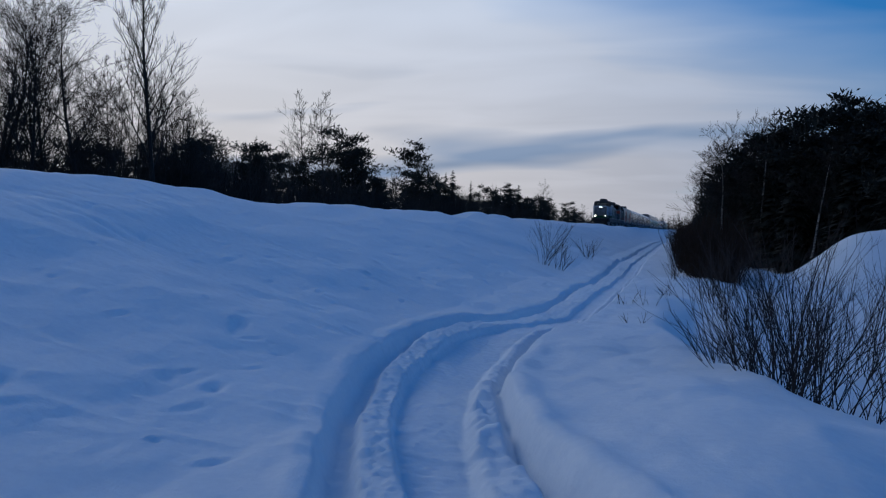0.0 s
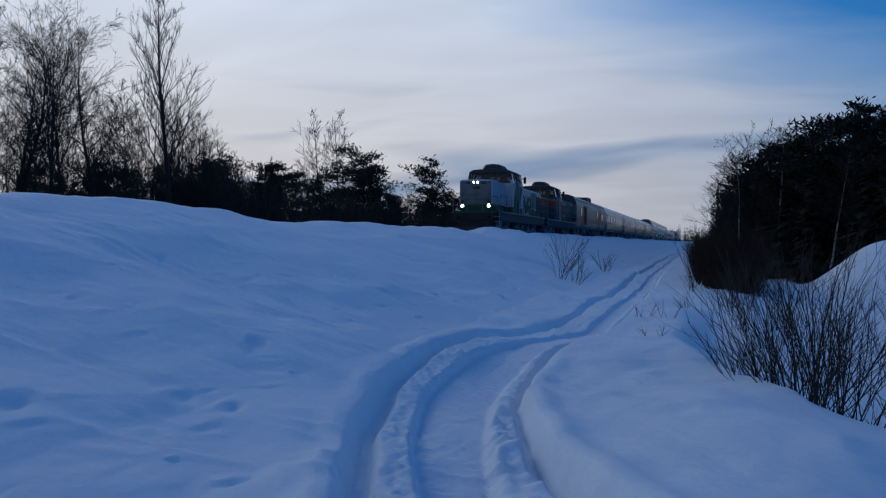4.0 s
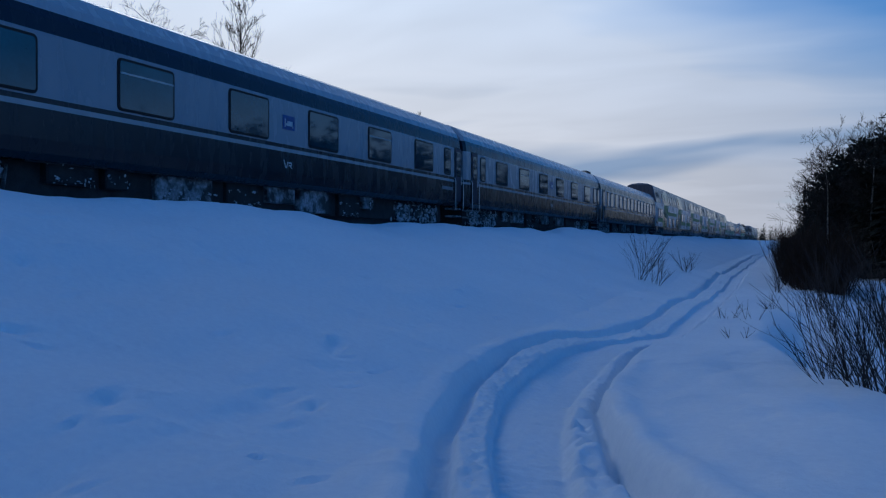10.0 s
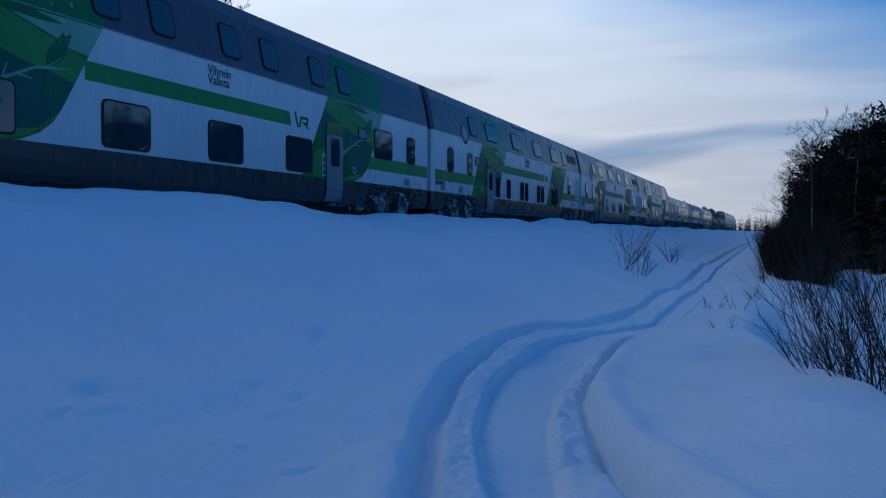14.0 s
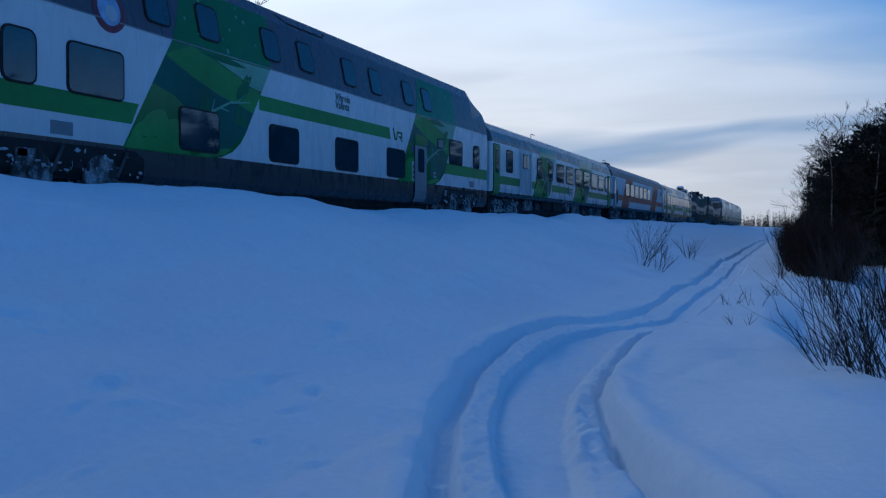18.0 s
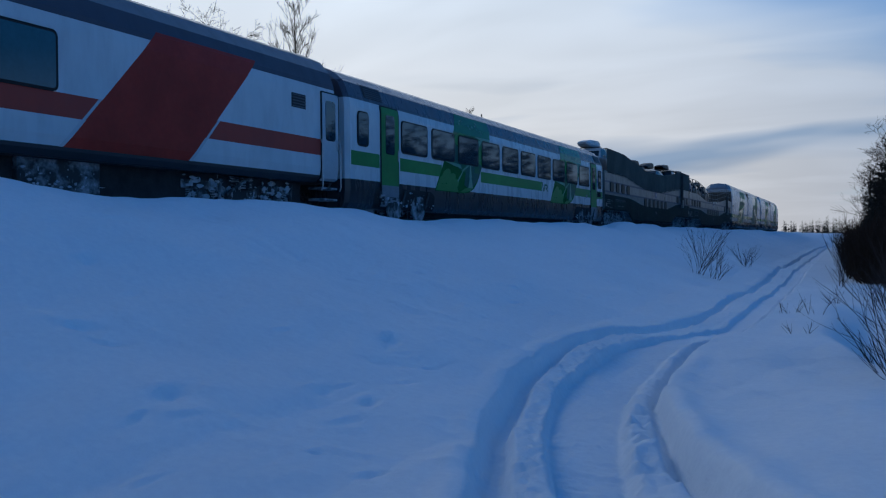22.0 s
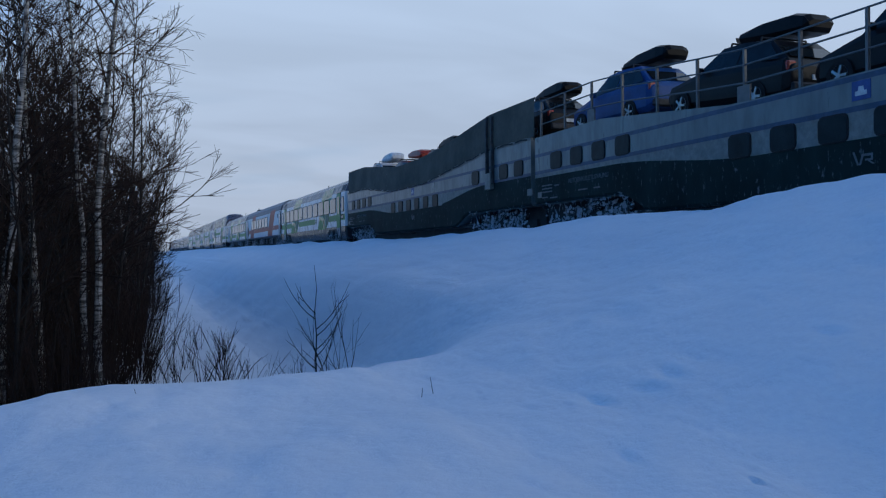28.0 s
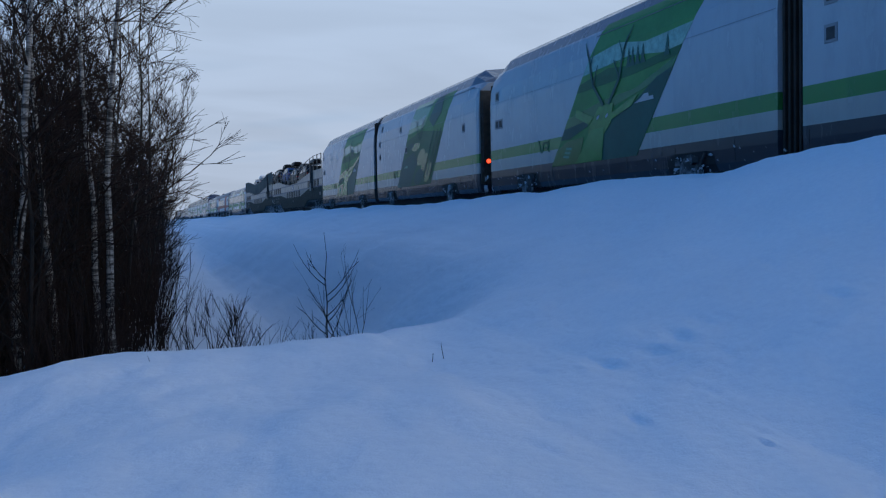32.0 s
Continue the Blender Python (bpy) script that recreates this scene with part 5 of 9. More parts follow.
def underfloor(parent, y0, y1, seed, top=1.05, dark=UNDER):
    """Boxes, tanks and pipes under the floor, some caked with snow."""
    rs = np.random.RandomState(seed)
    y = y0
    while y < y1 - 0.6:
        w = min(rs.uniform(0.5, 2.2), y1 - y)
        z = rs.uniform(0.28, 0.6)
        mt = FROST if rs.uniform() < 0.4 else dark
        box_part("equipment_box", parent, mt, -1.2, 1.2 + rs.uniform(0, 0.12), y, y + w, z, top, bevel=0.03)
        if rs.uniform() < 0.55 and top > 0.7:
            ice_cluster(parent, 1.30, y, round(y + w, 1), z, z + 0.4, int(w * 18), seed + int(y), 0.07)
        y += w + rs.uniform(0.15, 0.9)
    # plain dark blocks close the see-through gap, in place of shade underneath
    box_part("brake_gear", parent, UNDER, -0.95, 0.95, y0 - 5.2, y1 + 5.2, 0.08, 0.34, "dark block standing in for shade low over the rails", 0)
    box_part("underframe", parent, UNDER, -1.1, 1.1, y0 - 5.0, y1 + 5.0, 0.30 if top > 0.7 else 0.22, top, bevel=0)
    box_part("pipe", parent, UNDERB, 1.25, 1.31, y0 - 0.5, y1 + 0.5, top - 0.12, top - 0.05)


def window(parent, prof, y0, y1, z0, z1, r=0.08, split=None, glass=None, rim=0.05, length=None, name="window"):
    """Rubber frame, pane, and a bar across where the upper sash opens."""
    me = patch_mesh("window_frame", rounded(y0 - rim, y1 + rim, z0 - rim, z1 + rim, r + rim * 0.8), prof, 0.026, 0.04, RUBBER_AND_SHADE)
    w = hang(name, me, parent)
    hang("pane", patch_mesh("pane", rounded(y0, y1, z0, z1, r), prof, 0.033, 0.012, glass or GLASS_DARK), w)
    if split:
        zb = z0 + (z1 - z0) * split
        hang("sash_bar", patch_mesh("sash_bar", [(y0, zb - 0.018), (y1, zb - 0.018), (y1, zb + 0.018), (y0, zb + 0.018)], prof, 0.044, 0.02, STEEL), w)
    if length:
        c = w.copy()
        scene.collection.objects.link(c)
        c.matrix_basis = pose(0, length, 0, 0, 0, 180)
    return w


def quad(parent, name, prof, pts, material, off=0.006, thick=0.01, label=""):
    return hang(name, patch_mesh(name, pts, prof, off, thick, material), parent, label)


def slant(y0, y1, z0, z1, lean):
    """A leaning stripe: its foot from y0 to y1; its head is shifted by lean."""
    return [(y0, z0), (y1, z0), (y1 + lean, z1), (y0 + lean, z1)]


def ends(parent, L, z=1.05, front=0.0):
    """Buffers, couplers and hoses at both ends."""
    for y, s in ((front, -1), (L, 1)):
        for x in (-0.98, 0.98):
            v, f = [], []
            tube(v, f, (x, y - s * 0.5, z), (x, y - s * 0.02, z), 0.09, 0.09, 8)
            tube(v, f, (x, y - s * 0.06, z), (x, y, z), 0.24, 0.24, 12)
            hang("buffer", mesh_of("buffer", v, f, UNDERB), parent)
        v, f = [], []
        tube(v, f, (0.3, y - s * 0.4, 0.95), (0.45, y - s * 0.1, 0.5), 0.03, 0.03, 6)
        tube(v, f, (0.45, y - s * 0.1, 0.5), (0.4, y + s * 0.1, 0.75), 0.03, 0.03, 6)
        hang("hose", mesh_of("hose", v, f, RUBBER_AND_SHADE), parent)


def vr_mark(parent, prof, y, z, h, material):
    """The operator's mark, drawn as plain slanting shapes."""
    w = 0.20 * h
    for k, pts in enumerate(([(0, h), (w, h), (0.62 * h, 0), (0.45 * h, 0)], [(0.62 * h, 0), (0.8 * h, 0), (1.12 * h, 0.8 * h), (0.9 * h, 0.8 * h)], [(0.9 * h, 0.8 * h), (1.9 * h, 0.8 * h), (1.9 * h, 0.62 * h), (0.84 * h, 0.62 * h)], [(1.72 * h, 0.62 * h), (1.9 * h, 0.62 * h), (1.9 * h, 0.36 * h), (1.72 * h, 0.36 * h)], [(1.2 * h, 0.42 * h), (1.9 * h, 0.42 * h), (1.9 * h, 0.28 * h), (1.2 * h, 0.28 * h)], [(1.42 * h, 0.28 * h), (1.62 * h, 0.28 * h), (2.1 * h, 0), (1.84 * h, 0)])):
        quad(parent, "emblem", prof, [(y + a, z + b) for a, b in pts], material, 0.012 + 0.001 * k, 0.006)

# ---- liveries ----
SLATE, ROOF = (0.072, 0.066, 0.086), (0.17, 0.175, 0.20)
PALE = (0.57, 0.575, 0.59)
SKIRT = (0.035, 0.037, 0.042)
L_BLUE = livery("night_blue_livery", [(1.82, (0.008, 0.016, 0.024)), (1.90, (0.30, 0.32, 0.34)), (2.00, (0.008, 0.016, 0.024)), (3.12, (0.24, 0.265, 0.30)), (3.56, (0.007, 0.012, 0.026)), (6, (0.36, 0.38, 0.42))], 0.17, 0.25)
L_DECK = livery("double_deck_livery", [(1.08, SKIRT), (3.42, PALE), (5.1, SLATE), (6, ROOF)], 0.20, 0.3, 0.38)
L_WHITE = livery("white_livery", [(1.12, SKIRT), (3.24, PALE), (3.75, SLATE), (6, ROOF)], 0.20, 0.35, 0.38)
L_RED = livery("red_white_livery", [(1.12, SKIRT), (1.60, PALE), (2.00, (0.36, 0.045, 0.03)), (3.30, PALE), (3.75, SLATE), (6, ROOF)], 0.34, 0.4)
L_BAGGAGE = livery("grey_red_livery", [(1.16, SKIRT), (1.60, (0.19, 0.18, 0.145)), (2.02, (0.22, 0.024, 0.016)), (3.22, (0.125, 0.125, 0.112)), (6, (0.026, 0.027, 0.033))], 0.26, 0.9, 0.3)
L_CLOSED = livery("closed_wagon_livery", [(1.14, (0.04, 0.045, 0.055)), (1.54, (0.36, 0.36, 0.34)), (1.88, (0.05, 0.21, 0.055)), (4.62, (0.36, 0.385, 0.42)), (6, (0.16, 0.17, 0.195))], 0.14, 0.35)
L_OPEN = livery("open_wagon_livery", [(6, (0.165, 0.188, 0.182))], 0.24, 1.5)
L_TARP = mat("grey_tarpaulin", (0.092, 0.084, 0.066), 0.85, scale=0.8, vary=0.35, bump=0.25, bscale=3)
PALE_L = (0.40, 0.42, 0.44)
LOCO_GREEN = mat("faded_green_paint", (0.012, 0.085, 0.036), 0.5, scale=0.8, vary=0.3, bump=0.0, spec=0.2)
LOCO_DIM = mat("dark_red_paint", (0.085, 0.018, 0.014), 0.6, scale=1.5, vary=0.4, bump=0.1, spec=0.2)
LOCO_RED = mat("faded_red_paint", (0.30, 0.058, 0.028), 0.5, scale=0.8, vary=0.35, bump=0.0, spec=0.2)
L_LOCO = livery("white_loco_livery", [(1.42, (0.04, 0.045, 0.06)), (1.80, (0.010, 0.075, 0.026)), (3.6, PALE_L), (6, (0.05, 0.05, 0.055))], 0.45, 0.7, 0.25)
L_HOOD = livery("white_hood_livery", [(1.86, (0.010, 0.075, 0.026)), (3.6, PALE_L), (6, (0.10, 0.105, 0.115))], 0.45, 0.7, 0.25)
L_HOODR = livery("white_rear_hood_livery", [(3.6, (0.43, 0.45, 0.47)), (6, (0.10, 0.105, 0.115))], 0.30, 1.0, 0.35)
L_REDLOCO = livery("red_grey_loco_livery", [(2.55, (0.065, 0.068, 0.074)), (3.03, (0.33, 0.052, 0.022)), (3.10, (0.30, 0.31, 0.32)), (3.3, (0.055, 0.055, 0.058)), (6, (0.06, 0.06, 0.064))], 0.5, 0.6, 0.25)
L_REDHOOD = livery("grey_hood_livery", [(2.95, (0.062, 0.065, 0.068)), (6, (0.17, 0.18, 0.19))], 0.5, 0.7, 0.25)
FRAME_DARK = mat("sooty_frame", (0.04, 0.042, 0.05), 0.7, scale=2, vary=0.35, bump=0.2)
SLATE_L = mat("grille_grey_paint", (0.17, 0.165, 0.155), 0.5, scale=2, vary=0.25, bump=0.1)
SOOT = mat("sooty_roof", (0.055, 0.052, 0.05), 0.75, scale=2, vary=0.35, bump=0.1)
GRIME_BAR = mat("grimy_bar", (0.085, 0.082, 0.075), 0.6, scale=2, vary=0.35, bump=0.1)
FRAME_BLUE = mat("blue_grey_frame", (0.026, 0.034, 0.052), 0.6, scale=2, vary=0.35, bump=0.2)
GREEN_M = mat("meadow_green_paint", (0.030, 0.155, 0.045), 0.14, scale=0.8, vary=0.2, bump=0, ior=1.32)
GREEN_B = mat("bush_green_paint", (0.07, 0.26, 0.075), 0.14, scale=0.8, vary=0.2, bump=0, ior=1.32)
LAMP_ON = mat("lit_headlamp", (0.9, 0.85, 0.8), 0.3, bump=0, emit=((1.0, 0.84, 0.76), 11.0))
# white darkened for the nose, which is turned from the light
SHADED_WHITE = mat("shaded_white_paint", (0.15, 0.155, 0.155), 0.55, scale=1.6, vary=0.4, bump=0.05, spec=0.2)
LAMP_RED = mat("lit_tail_lamp", (0.6, 0.03, 0.02), 0.3, bump=0, emit=((1.0, 0.06, 0.03), 2.5))
RAILING = mat("painted_railing", (0.13, 0.128, 0.125), 0.5, 0.3, vary=0.2, bump=0)
DARK_LETTER = mat("green_grey_lettering", (0.03, 0.075, 0.06), 0.45, bump=0, spec=0.25)
LETTER_DIM = mat("worn_lettering", (0.13, 0.145, 0.15), 0.6, bump=0)
LETTER = mat("letter_white", (0.55, 0.57, 0.58), 0.5, bump=0)


def cab_glass(name, tint):
    """Thin tinted pane: mostly clear, with a sharp reflection."""
    m, t, b = nodes_of(name)
    tr, gl, mx, fr = (t.nodes.new("ShaderNode" + k) for k in ("BsdfTransparent", "BsdfGlossy", "MixShader", "Fresnel"))
    tr.inputs[0].default_value = (*tint, 1)
    gl.inputs["Roughness"].default_value = 0.03
    fr.inputs[0].default_value = 1.5
    t.links.new(fr.outputs[0], mx.inputs[0])
    t.links.new(tr.outputs[0], mx.inputs[1])
    t.links.new(gl.outputs[0], mx.inputs[2])
    t.links.new(mx.outputs[0], t.nodes["Material Output"].inputs[0])
    return m


CAB_GLASS = cab_glass("cab_glass", (0.62, 0.70, 0.74))
# windscreen tint darkened to stand in for the unlit cab behind it
SCREEN_GLASS = cab_glass("darkened_windscreen", (0.20, 0.23, 0.25))
P_COACH = [(1.42, 0.95), (1.56, 1.06), (1.6, 1.3), (1.6, 3.1), (1.56, 3.42), (1.43, 3.76), (1.17, 4.08), (0.78, 4.26), (0.0, 4.35)]
P_DECK = [(1.46, 0.42), (1.56, 0.55), (1.6, 0.8), (1.6, 3.42), (1.52, 3.9), (1.34, 4.72), (1.17, 5.06), (0.8, 5.24), (0.0, 5.32)]
P_LOW = [(1.46, 0.36), (1.56, 0.5), (1.6, 0.8), (1.6, 3.05), (1.55, 3.35), (1.4, 3.72), (1.12, 3.98), (0.72, 4.16), (0.0, 4.24)]
P_CLOSED = [(1.5, 0.44), (1.58, 0.6), (1.6, 0.9), (1.6, 3.5), (1.56, 4.05), (1.45, 4.58), (1.18, 5.02), (0.8, 5.27), (0.0, 5.36)]
P_OPEN = [(1.52, 0.5), (1.56, 0.7), (1.56, 4.7)]


def pipe(parent, name, pts, r, material, label=""):
    v, f = [], []
    for a, b in zip(pts[:-1], pts[1:]):
        tube(v, f, a, b, r, r, 6)
    return hang(name, mesh_of(name, v, f, material), parent, label)


def gangway(parent, L, z0=0.95, z1=3.5, depth=0.34):
    for y0, y1 in ((-0.02, depth), (L - depth, L + 0.02)):
        v, f = [], []
        n = 5
        for k in range(n):
            a, b = y0 + (y1 - y0) * k / n, y0 + (y1 - y0) * (k + 0.75) / n
            box(v, f, -0.72, 0.72, a, b, z0, z1)
        hang("gangway_bellows", mesh_of("gangway_bellows", v, f, RUBBER_AND_SHADE), parent)


def coach_door(parent, prof, y0, y1, z0, z1, color, glass, low=None):
    d = hang("door", patch_mesh("door_rim", rounded(y0 - 0.04, y1 + 0.04, z0 - 0.03, z1 + 0.04, 0.05, 2), prof, 0.026, 0.03, RUBBER_AND_SHADE), parent)
    hang("door_leaf", patch_mesh("door_leaf", rounded(y0, y1, z0, z1, 0.04, 2), prof, 0.031, 0.03, color), d)
    if low:
        hang("kick_plate", patch_mesh("kick_plate", [(y0, z0), (y1, z0), (y1, low), (y0, low)], prof, 0.035, 0.01, GREY), d)
    gy0, gy1, gz0, gz1 = glass
    hang("pane", patch_mesh("pane", rounded(gy0, gy1, gz0, gz1, 0.09), prof, 0.040, 0.015, GLASS_DARK), d)
    pipe(d, "handle", [(prof_x(prof, 1.9) + 0.07, y1 - 0.09, 1.75), (prof_x(prof, 1.9) + 0.07, y1 - 0.09, 2.05)], 0.016, STEEL)
    return d


def grab_rails(parent, y, z0=0.75, z1=2.0):
    for s in (y, y + 0.82):
        pipe(parent, "grab_rail", [(1.64, s, z0), (1.68, s, z0 + 0.1), (1.68, s, z1 - 0.1), (1.64, s, z1)], 0.018, STEEL)
    box_part("step", parent, FROST, 1.2, 1.62, y + 0.05, y + 0.75, 0.5, 0.56)
    box_part("step", parent, FROST, 1.2, 1.62, y + 0.05, y + 0.75, 0.78, 0.84)


def roof_vent(parent, y, z=4.2):
    box_part("roof_vent", parent, VENT, -0.5, 0.5, y, y + 0.9, z - 0.1, z + 0.12, bevel=0.05)


def base_coach(name, key, nxt, prof, paint, label, group, seed, drop=(0.0, 0.0)):
    L = STARTS[nxt] - STARTS[key]
    e = vehicle(name, STARTS[key], label, "carriage", group)
    st = [(0.26, 0.93, 0.12 + drop[0]), (0.36, 1.0, 0.03 + drop[0] * 0.9)]
    st += [(1.9, 1.0, 0.0)] if drop[0] else []
    st += [(L - 1.9, 1.0, 0.0)] if drop[1] else []
    st += [(L - 0.36, 1.0, 0.03 + drop[1] * 0.9), (L - 0.26, 0.93, 0.12 + drop[1])]
    loft("body", prof, st, paint, e)
    gangway(e, L)
    for y in (3.55, L - 3.55):
        bogie(e, y)
    ends(e, L)
    return e, L


# ---- the sleeping cars ----
def blue_sleeper(key, nxt, seed, narrow=False, sh=0.0):
    e, L = base_coach("sleeping_car", key, nxt, P_COACH, L_BLUE, "midnight-blue sleeping car with pale grey window band" if not narrow else "midnight-blue sleeping car with many narrow windows", "blue sleeping cars", seed)
    underfloor(e, 6.2, L - 6.2, seed)
    if not narrow:
        for k in range(6):
            y = 4.1 + 3.505 * k + sh
            window(e, P_COACH, y, y + 1.52, 2.10, 3.01, 0.06, 0.74 if k % 3 == 1 else None, length=L)
        window(e, P_COACH, 2.02, 2.55, 2.10, 3.01, 0.08, length=L)
        window(e, P_COACH, 24.35, 24.88, 2.10, 3.01, 0.08, length=L)
        s = quad(e, "sign", P_COACH, [(13.32 + sh, 2.40), (13.88 + sh, 2.40), (13.88 + sh, 2.76), (13.32 + sh, 2.76)], BLUE_S, 0.012, 0.01, "blue sign with a white bed symbol")
        for pts in ([(13.42, 2.50), (13.80, 2.50), (13.80, 2.56), (13.42, 2.56)], [(13.40, 2.46), (13.44, 2.46), (13.44, 2.68), (13.40, 2.68)], [(13.52, 2.56), (13.78, 2.56), (13.78, 2.62), (13.52, 2.62)], [(13.76, 2.46), (13.80, 2.46), (13.80, 2.56), (13.76, 2.56)]):
            hang("symbol", patch_mesh("symbol", [(a + sh, b) for a, b in pts], P_COACH, 0.018, 0.006, LETTER), s)
        vr_mark(e, P_COACH, 13.35 + sh, 1.42, 0.20, LETTER)
    else:
        for k in range(12):
            y = 3.85 + 1.695 * k
            window(e, P_COACH, y, y + 0.83, 2.10, 3.01, 0.06, 0.72, length=L)
        window(e, P_COACH, 2.55, 3.0, 2.10, 3.01, 0.08, length=L)
        window(e, P_COACH, 24.3, 24.76, 2.10, 3.01, 0.08, length=L)
        box_part("roof_aerial", e, VENT, -0.2, 0.2, 2.2, 3.6, 4.42, 4.6)
        box_part("aerial_foot", e, VENT, -0.05, 0.05, 2.4, 2.5, 4.2, 4.45)
        box_part("aerial_foot", e, VENT, -0.05, 0.05, 3.3, 3.4, 4.2, 4.45)
    for y in (0.92, 25.4):
        coach_door(e, P_COACH, y, y + 0.62, 1.12, 3.12, BLUE_D, (y + 0.09, y + 0.53, 2.05, 3.0))
        grab_rails(e, y - 0.1)
    quad(e, "data_plate", P_COACH, [(24.1, 1.50), (25.2, 1.50), (25.2, 1.62), (24.1, 1.62)], GREY, 0.008)
    roof_vent(e, 1.2)
    roof_vent(e, L - 2.2)
    return e


blue_sleeper("g", "b1", 41, sh=-0.55)
blue_sleeper("b1", "b2", 42)
blue_sleeper("b2", "b3", 43)
blue_sleeper("b3", "b4", 44, True)


# ---- painted panels on the green carriages ----
def tree_shape(y, z, h, w):
    return [(y - w, z), (y + w, z), (y + w * 0.35, z + 0.36 * h), (y + w * 0.6, z + 0.36 * h), (y + w * 0.2, z + 0.7 * h), (y + w * 0.35, z + 0.7 * h), (y, z + h), (y - w * 0.35, z + 0.7 * h), (y - w * 0.2, z + 0.7 * h), (y - w * 0.6, z + 0.36 * h), (y - w * 0.35, z + 0.36 * h)]


def oval(cu, cw, ru, rw, n=12):
    return [(cu + ru * math.cos(2 * math.pi * k / n), cw + rw * math.sin(2 * math.pi * k / n)) for k in range(n)]


def art_panel(parent, prof, y0, y1, z0, z1, lean, seed, night=None, coach=False):
    """A leaning painted field: a pale hillside, a dark wood, bushes, and an owl on a pale bough."""
    rs = np.random.RandomState(seed)
    W, H = y1 - y0, z1 - z0

    def m(u, w):
        return (y0 + u * W + lean * w, z0 + w * H)

    edge = [(0, 0), (0.72, 0), (0.85, 0.025), (0.94, 0.09), (0.985, 0.18), (1, 0.28), (1, 1), (0, 1)]
    p = quad(parent, "painted_panel", prof, [m(u, w) for u, w in edge], GREEN_M, 0.004, 0.006, "green landscape painting on the carriage side")
    k = [0.006]

    def lay(pts, material):
        k[0] += 0.0006
        hang("painted_shape", patch_mesh("painted_shape", [m(u, w) for u, w in pts], prof, k[0], 0.004, material), p)

    def stroke(u0, w0, u1, w1, a, b, material):
        d = math.hypot((u1 - u0) * W, (w1 - w0) * H)
        nu, nw = -(w1 - w0) * H / d / W, (u1 - u0) * W / d / H
        lay([(u0 - nu * a, w0 - nw * a), (u0 + nu * a, w0 + nw * a), (u1 + nu * b, w1 + nw * b), (u1 - nu * b, w1 - nw * b)], material)

    lay([(0.0, 0.86), (0.16, 0.99), (0.42, 0.92), (0.74, 0.80), (1, 0.70), (1, 0.50), (0.62, 0.60), (0.30, 0.72)], GREEN)
    lay([(0.42, 0.93), (0.60, 0.98), (1, 0.985), (1, 0.74), (0.86, 0.76), (0.72, 0.83)], MIST)
    lay([(0.30, 0.955), (0.44, 0.985), (0.62, 0.965), (0.76, 0.93), (0.62, 0.915), (0.42, 0.925)], GREEN_D)
    lay([(0.0, 0.84), (0.30, 0.71), (0.60, 0.60), (0.62, 0.34), (0.40, 0.40), (0.20, 0.52), (0.0, 0.58)], TEAL_D)
    lay([(0.60, 0.60), (0.80, 0.56), (0.99, 0.50), (0.99, 0.28), (0.92, 0.14), (0.80, 0.08), (0.66, 0.14), (0.60, 0.36)], TEAL_D)
    for cu, cw, ru, rw in ((0.15, 0.24, 0.10, 0.13), (0.30, 0.19, 0.10, 0.12), (0.43, 0.13, 0.08, 0.09), (0.06, 0.15, 0.05, 0.10)):
        lay(oval(cu, cw, ru, rw), GREEN_B if not coach else GREEN)
    lay([(0.01, 0.01), (0.56, 0.01), (0.5, 0.08), (0.2, 0.12), (0.01, 0.09)], GREEN_B if not coach else GREEN)
    lay([(0.60, 0.01), (0.72, 0.01), (0.86, 0.05), (0.92, 0.12), (0.80, 0.10), (0.70, 0.08)], GREEN)
    for u, h in ((0.52, 0.5), (0.57, 0.7), (0.88, 0.6), (0.94, 0.45)):
        yy, zz = m(u, 0.36)
        k[0] += 0.0006
        hang("painted_tree", patch_mesh("painted_tree", tree_shape(yy, zz, h, 0.16), prof, k[0], 0.004, GREEN_D), p)
    # owl on its bough
    lay(oval(0.80, 0.70, 0.055, 0.10, 14), GREEN_D if not coach else GREEN)
    lay(oval(0.80, 0.80, 0.042, 0.05, 12), GREEN_D if not coach else GREEN)
    for du in (-0.02, 0.02):
        lay([(0.80 + du * 1.8, 0.835), (0.80 + du * 1.1, 0.875), (0.80 + du * 0.5, 0.84)], GREEN_D)
        lay(oval(0.80 + du, 0.81, 0.014, 0.017, 8), GREEN_B)
        lay(oval(0.80 + du, 0.81, 0.007, 0.009, 6), TEAL_D)
    stroke(0.50, 0.36, 0.72, 0.56, 0.045, 0.03, GREEN_L)
    stroke(0.72, 0.56, 0.92, 0.60, 0.03, 0.012, GREEN_L)
    stroke(0.58, 0.43, 0.56, 0.56, 0.02, 0.008, GREEN_L)
    stroke(0.64, 0.49, 0.74, 0.47, 0.02, 0.008, GREEN_L)
    stroke(0.78, 0.575, 0.84, 0.67, 0.018, 0.008, GREEN_L)
    stroke(0.52, 0.37, 0.46, 0.18, 0.03, 0.05, GREEN_L if coach else MIST)
    if coach:
        yy, zz = m(0.84, 0.10)
        k[0] += 0.0006
        hang("painted_tree", patch_mesh("painted_tree", tree_shape(yy, zz, 1.0, 0.20), prof, k[0], 0.004, MIST), p)
        lay([(0.02, 0.50), (0.40, 0.46), (0.46, 0.40), (0.30, 0.42), (0.02, 0.47)], GREEN_L)
    if night:
        z2, ln = night
        q = quad(parent, "painted_sky", prof, [(y0 + lean, z1), (y1 + lean, z1), (y1 + lean + ln * 0.35, z2), (y0 + lean + ln, z2)], GREEN_M, 0.004, 0.006, "green night sky painted on the upper deck")
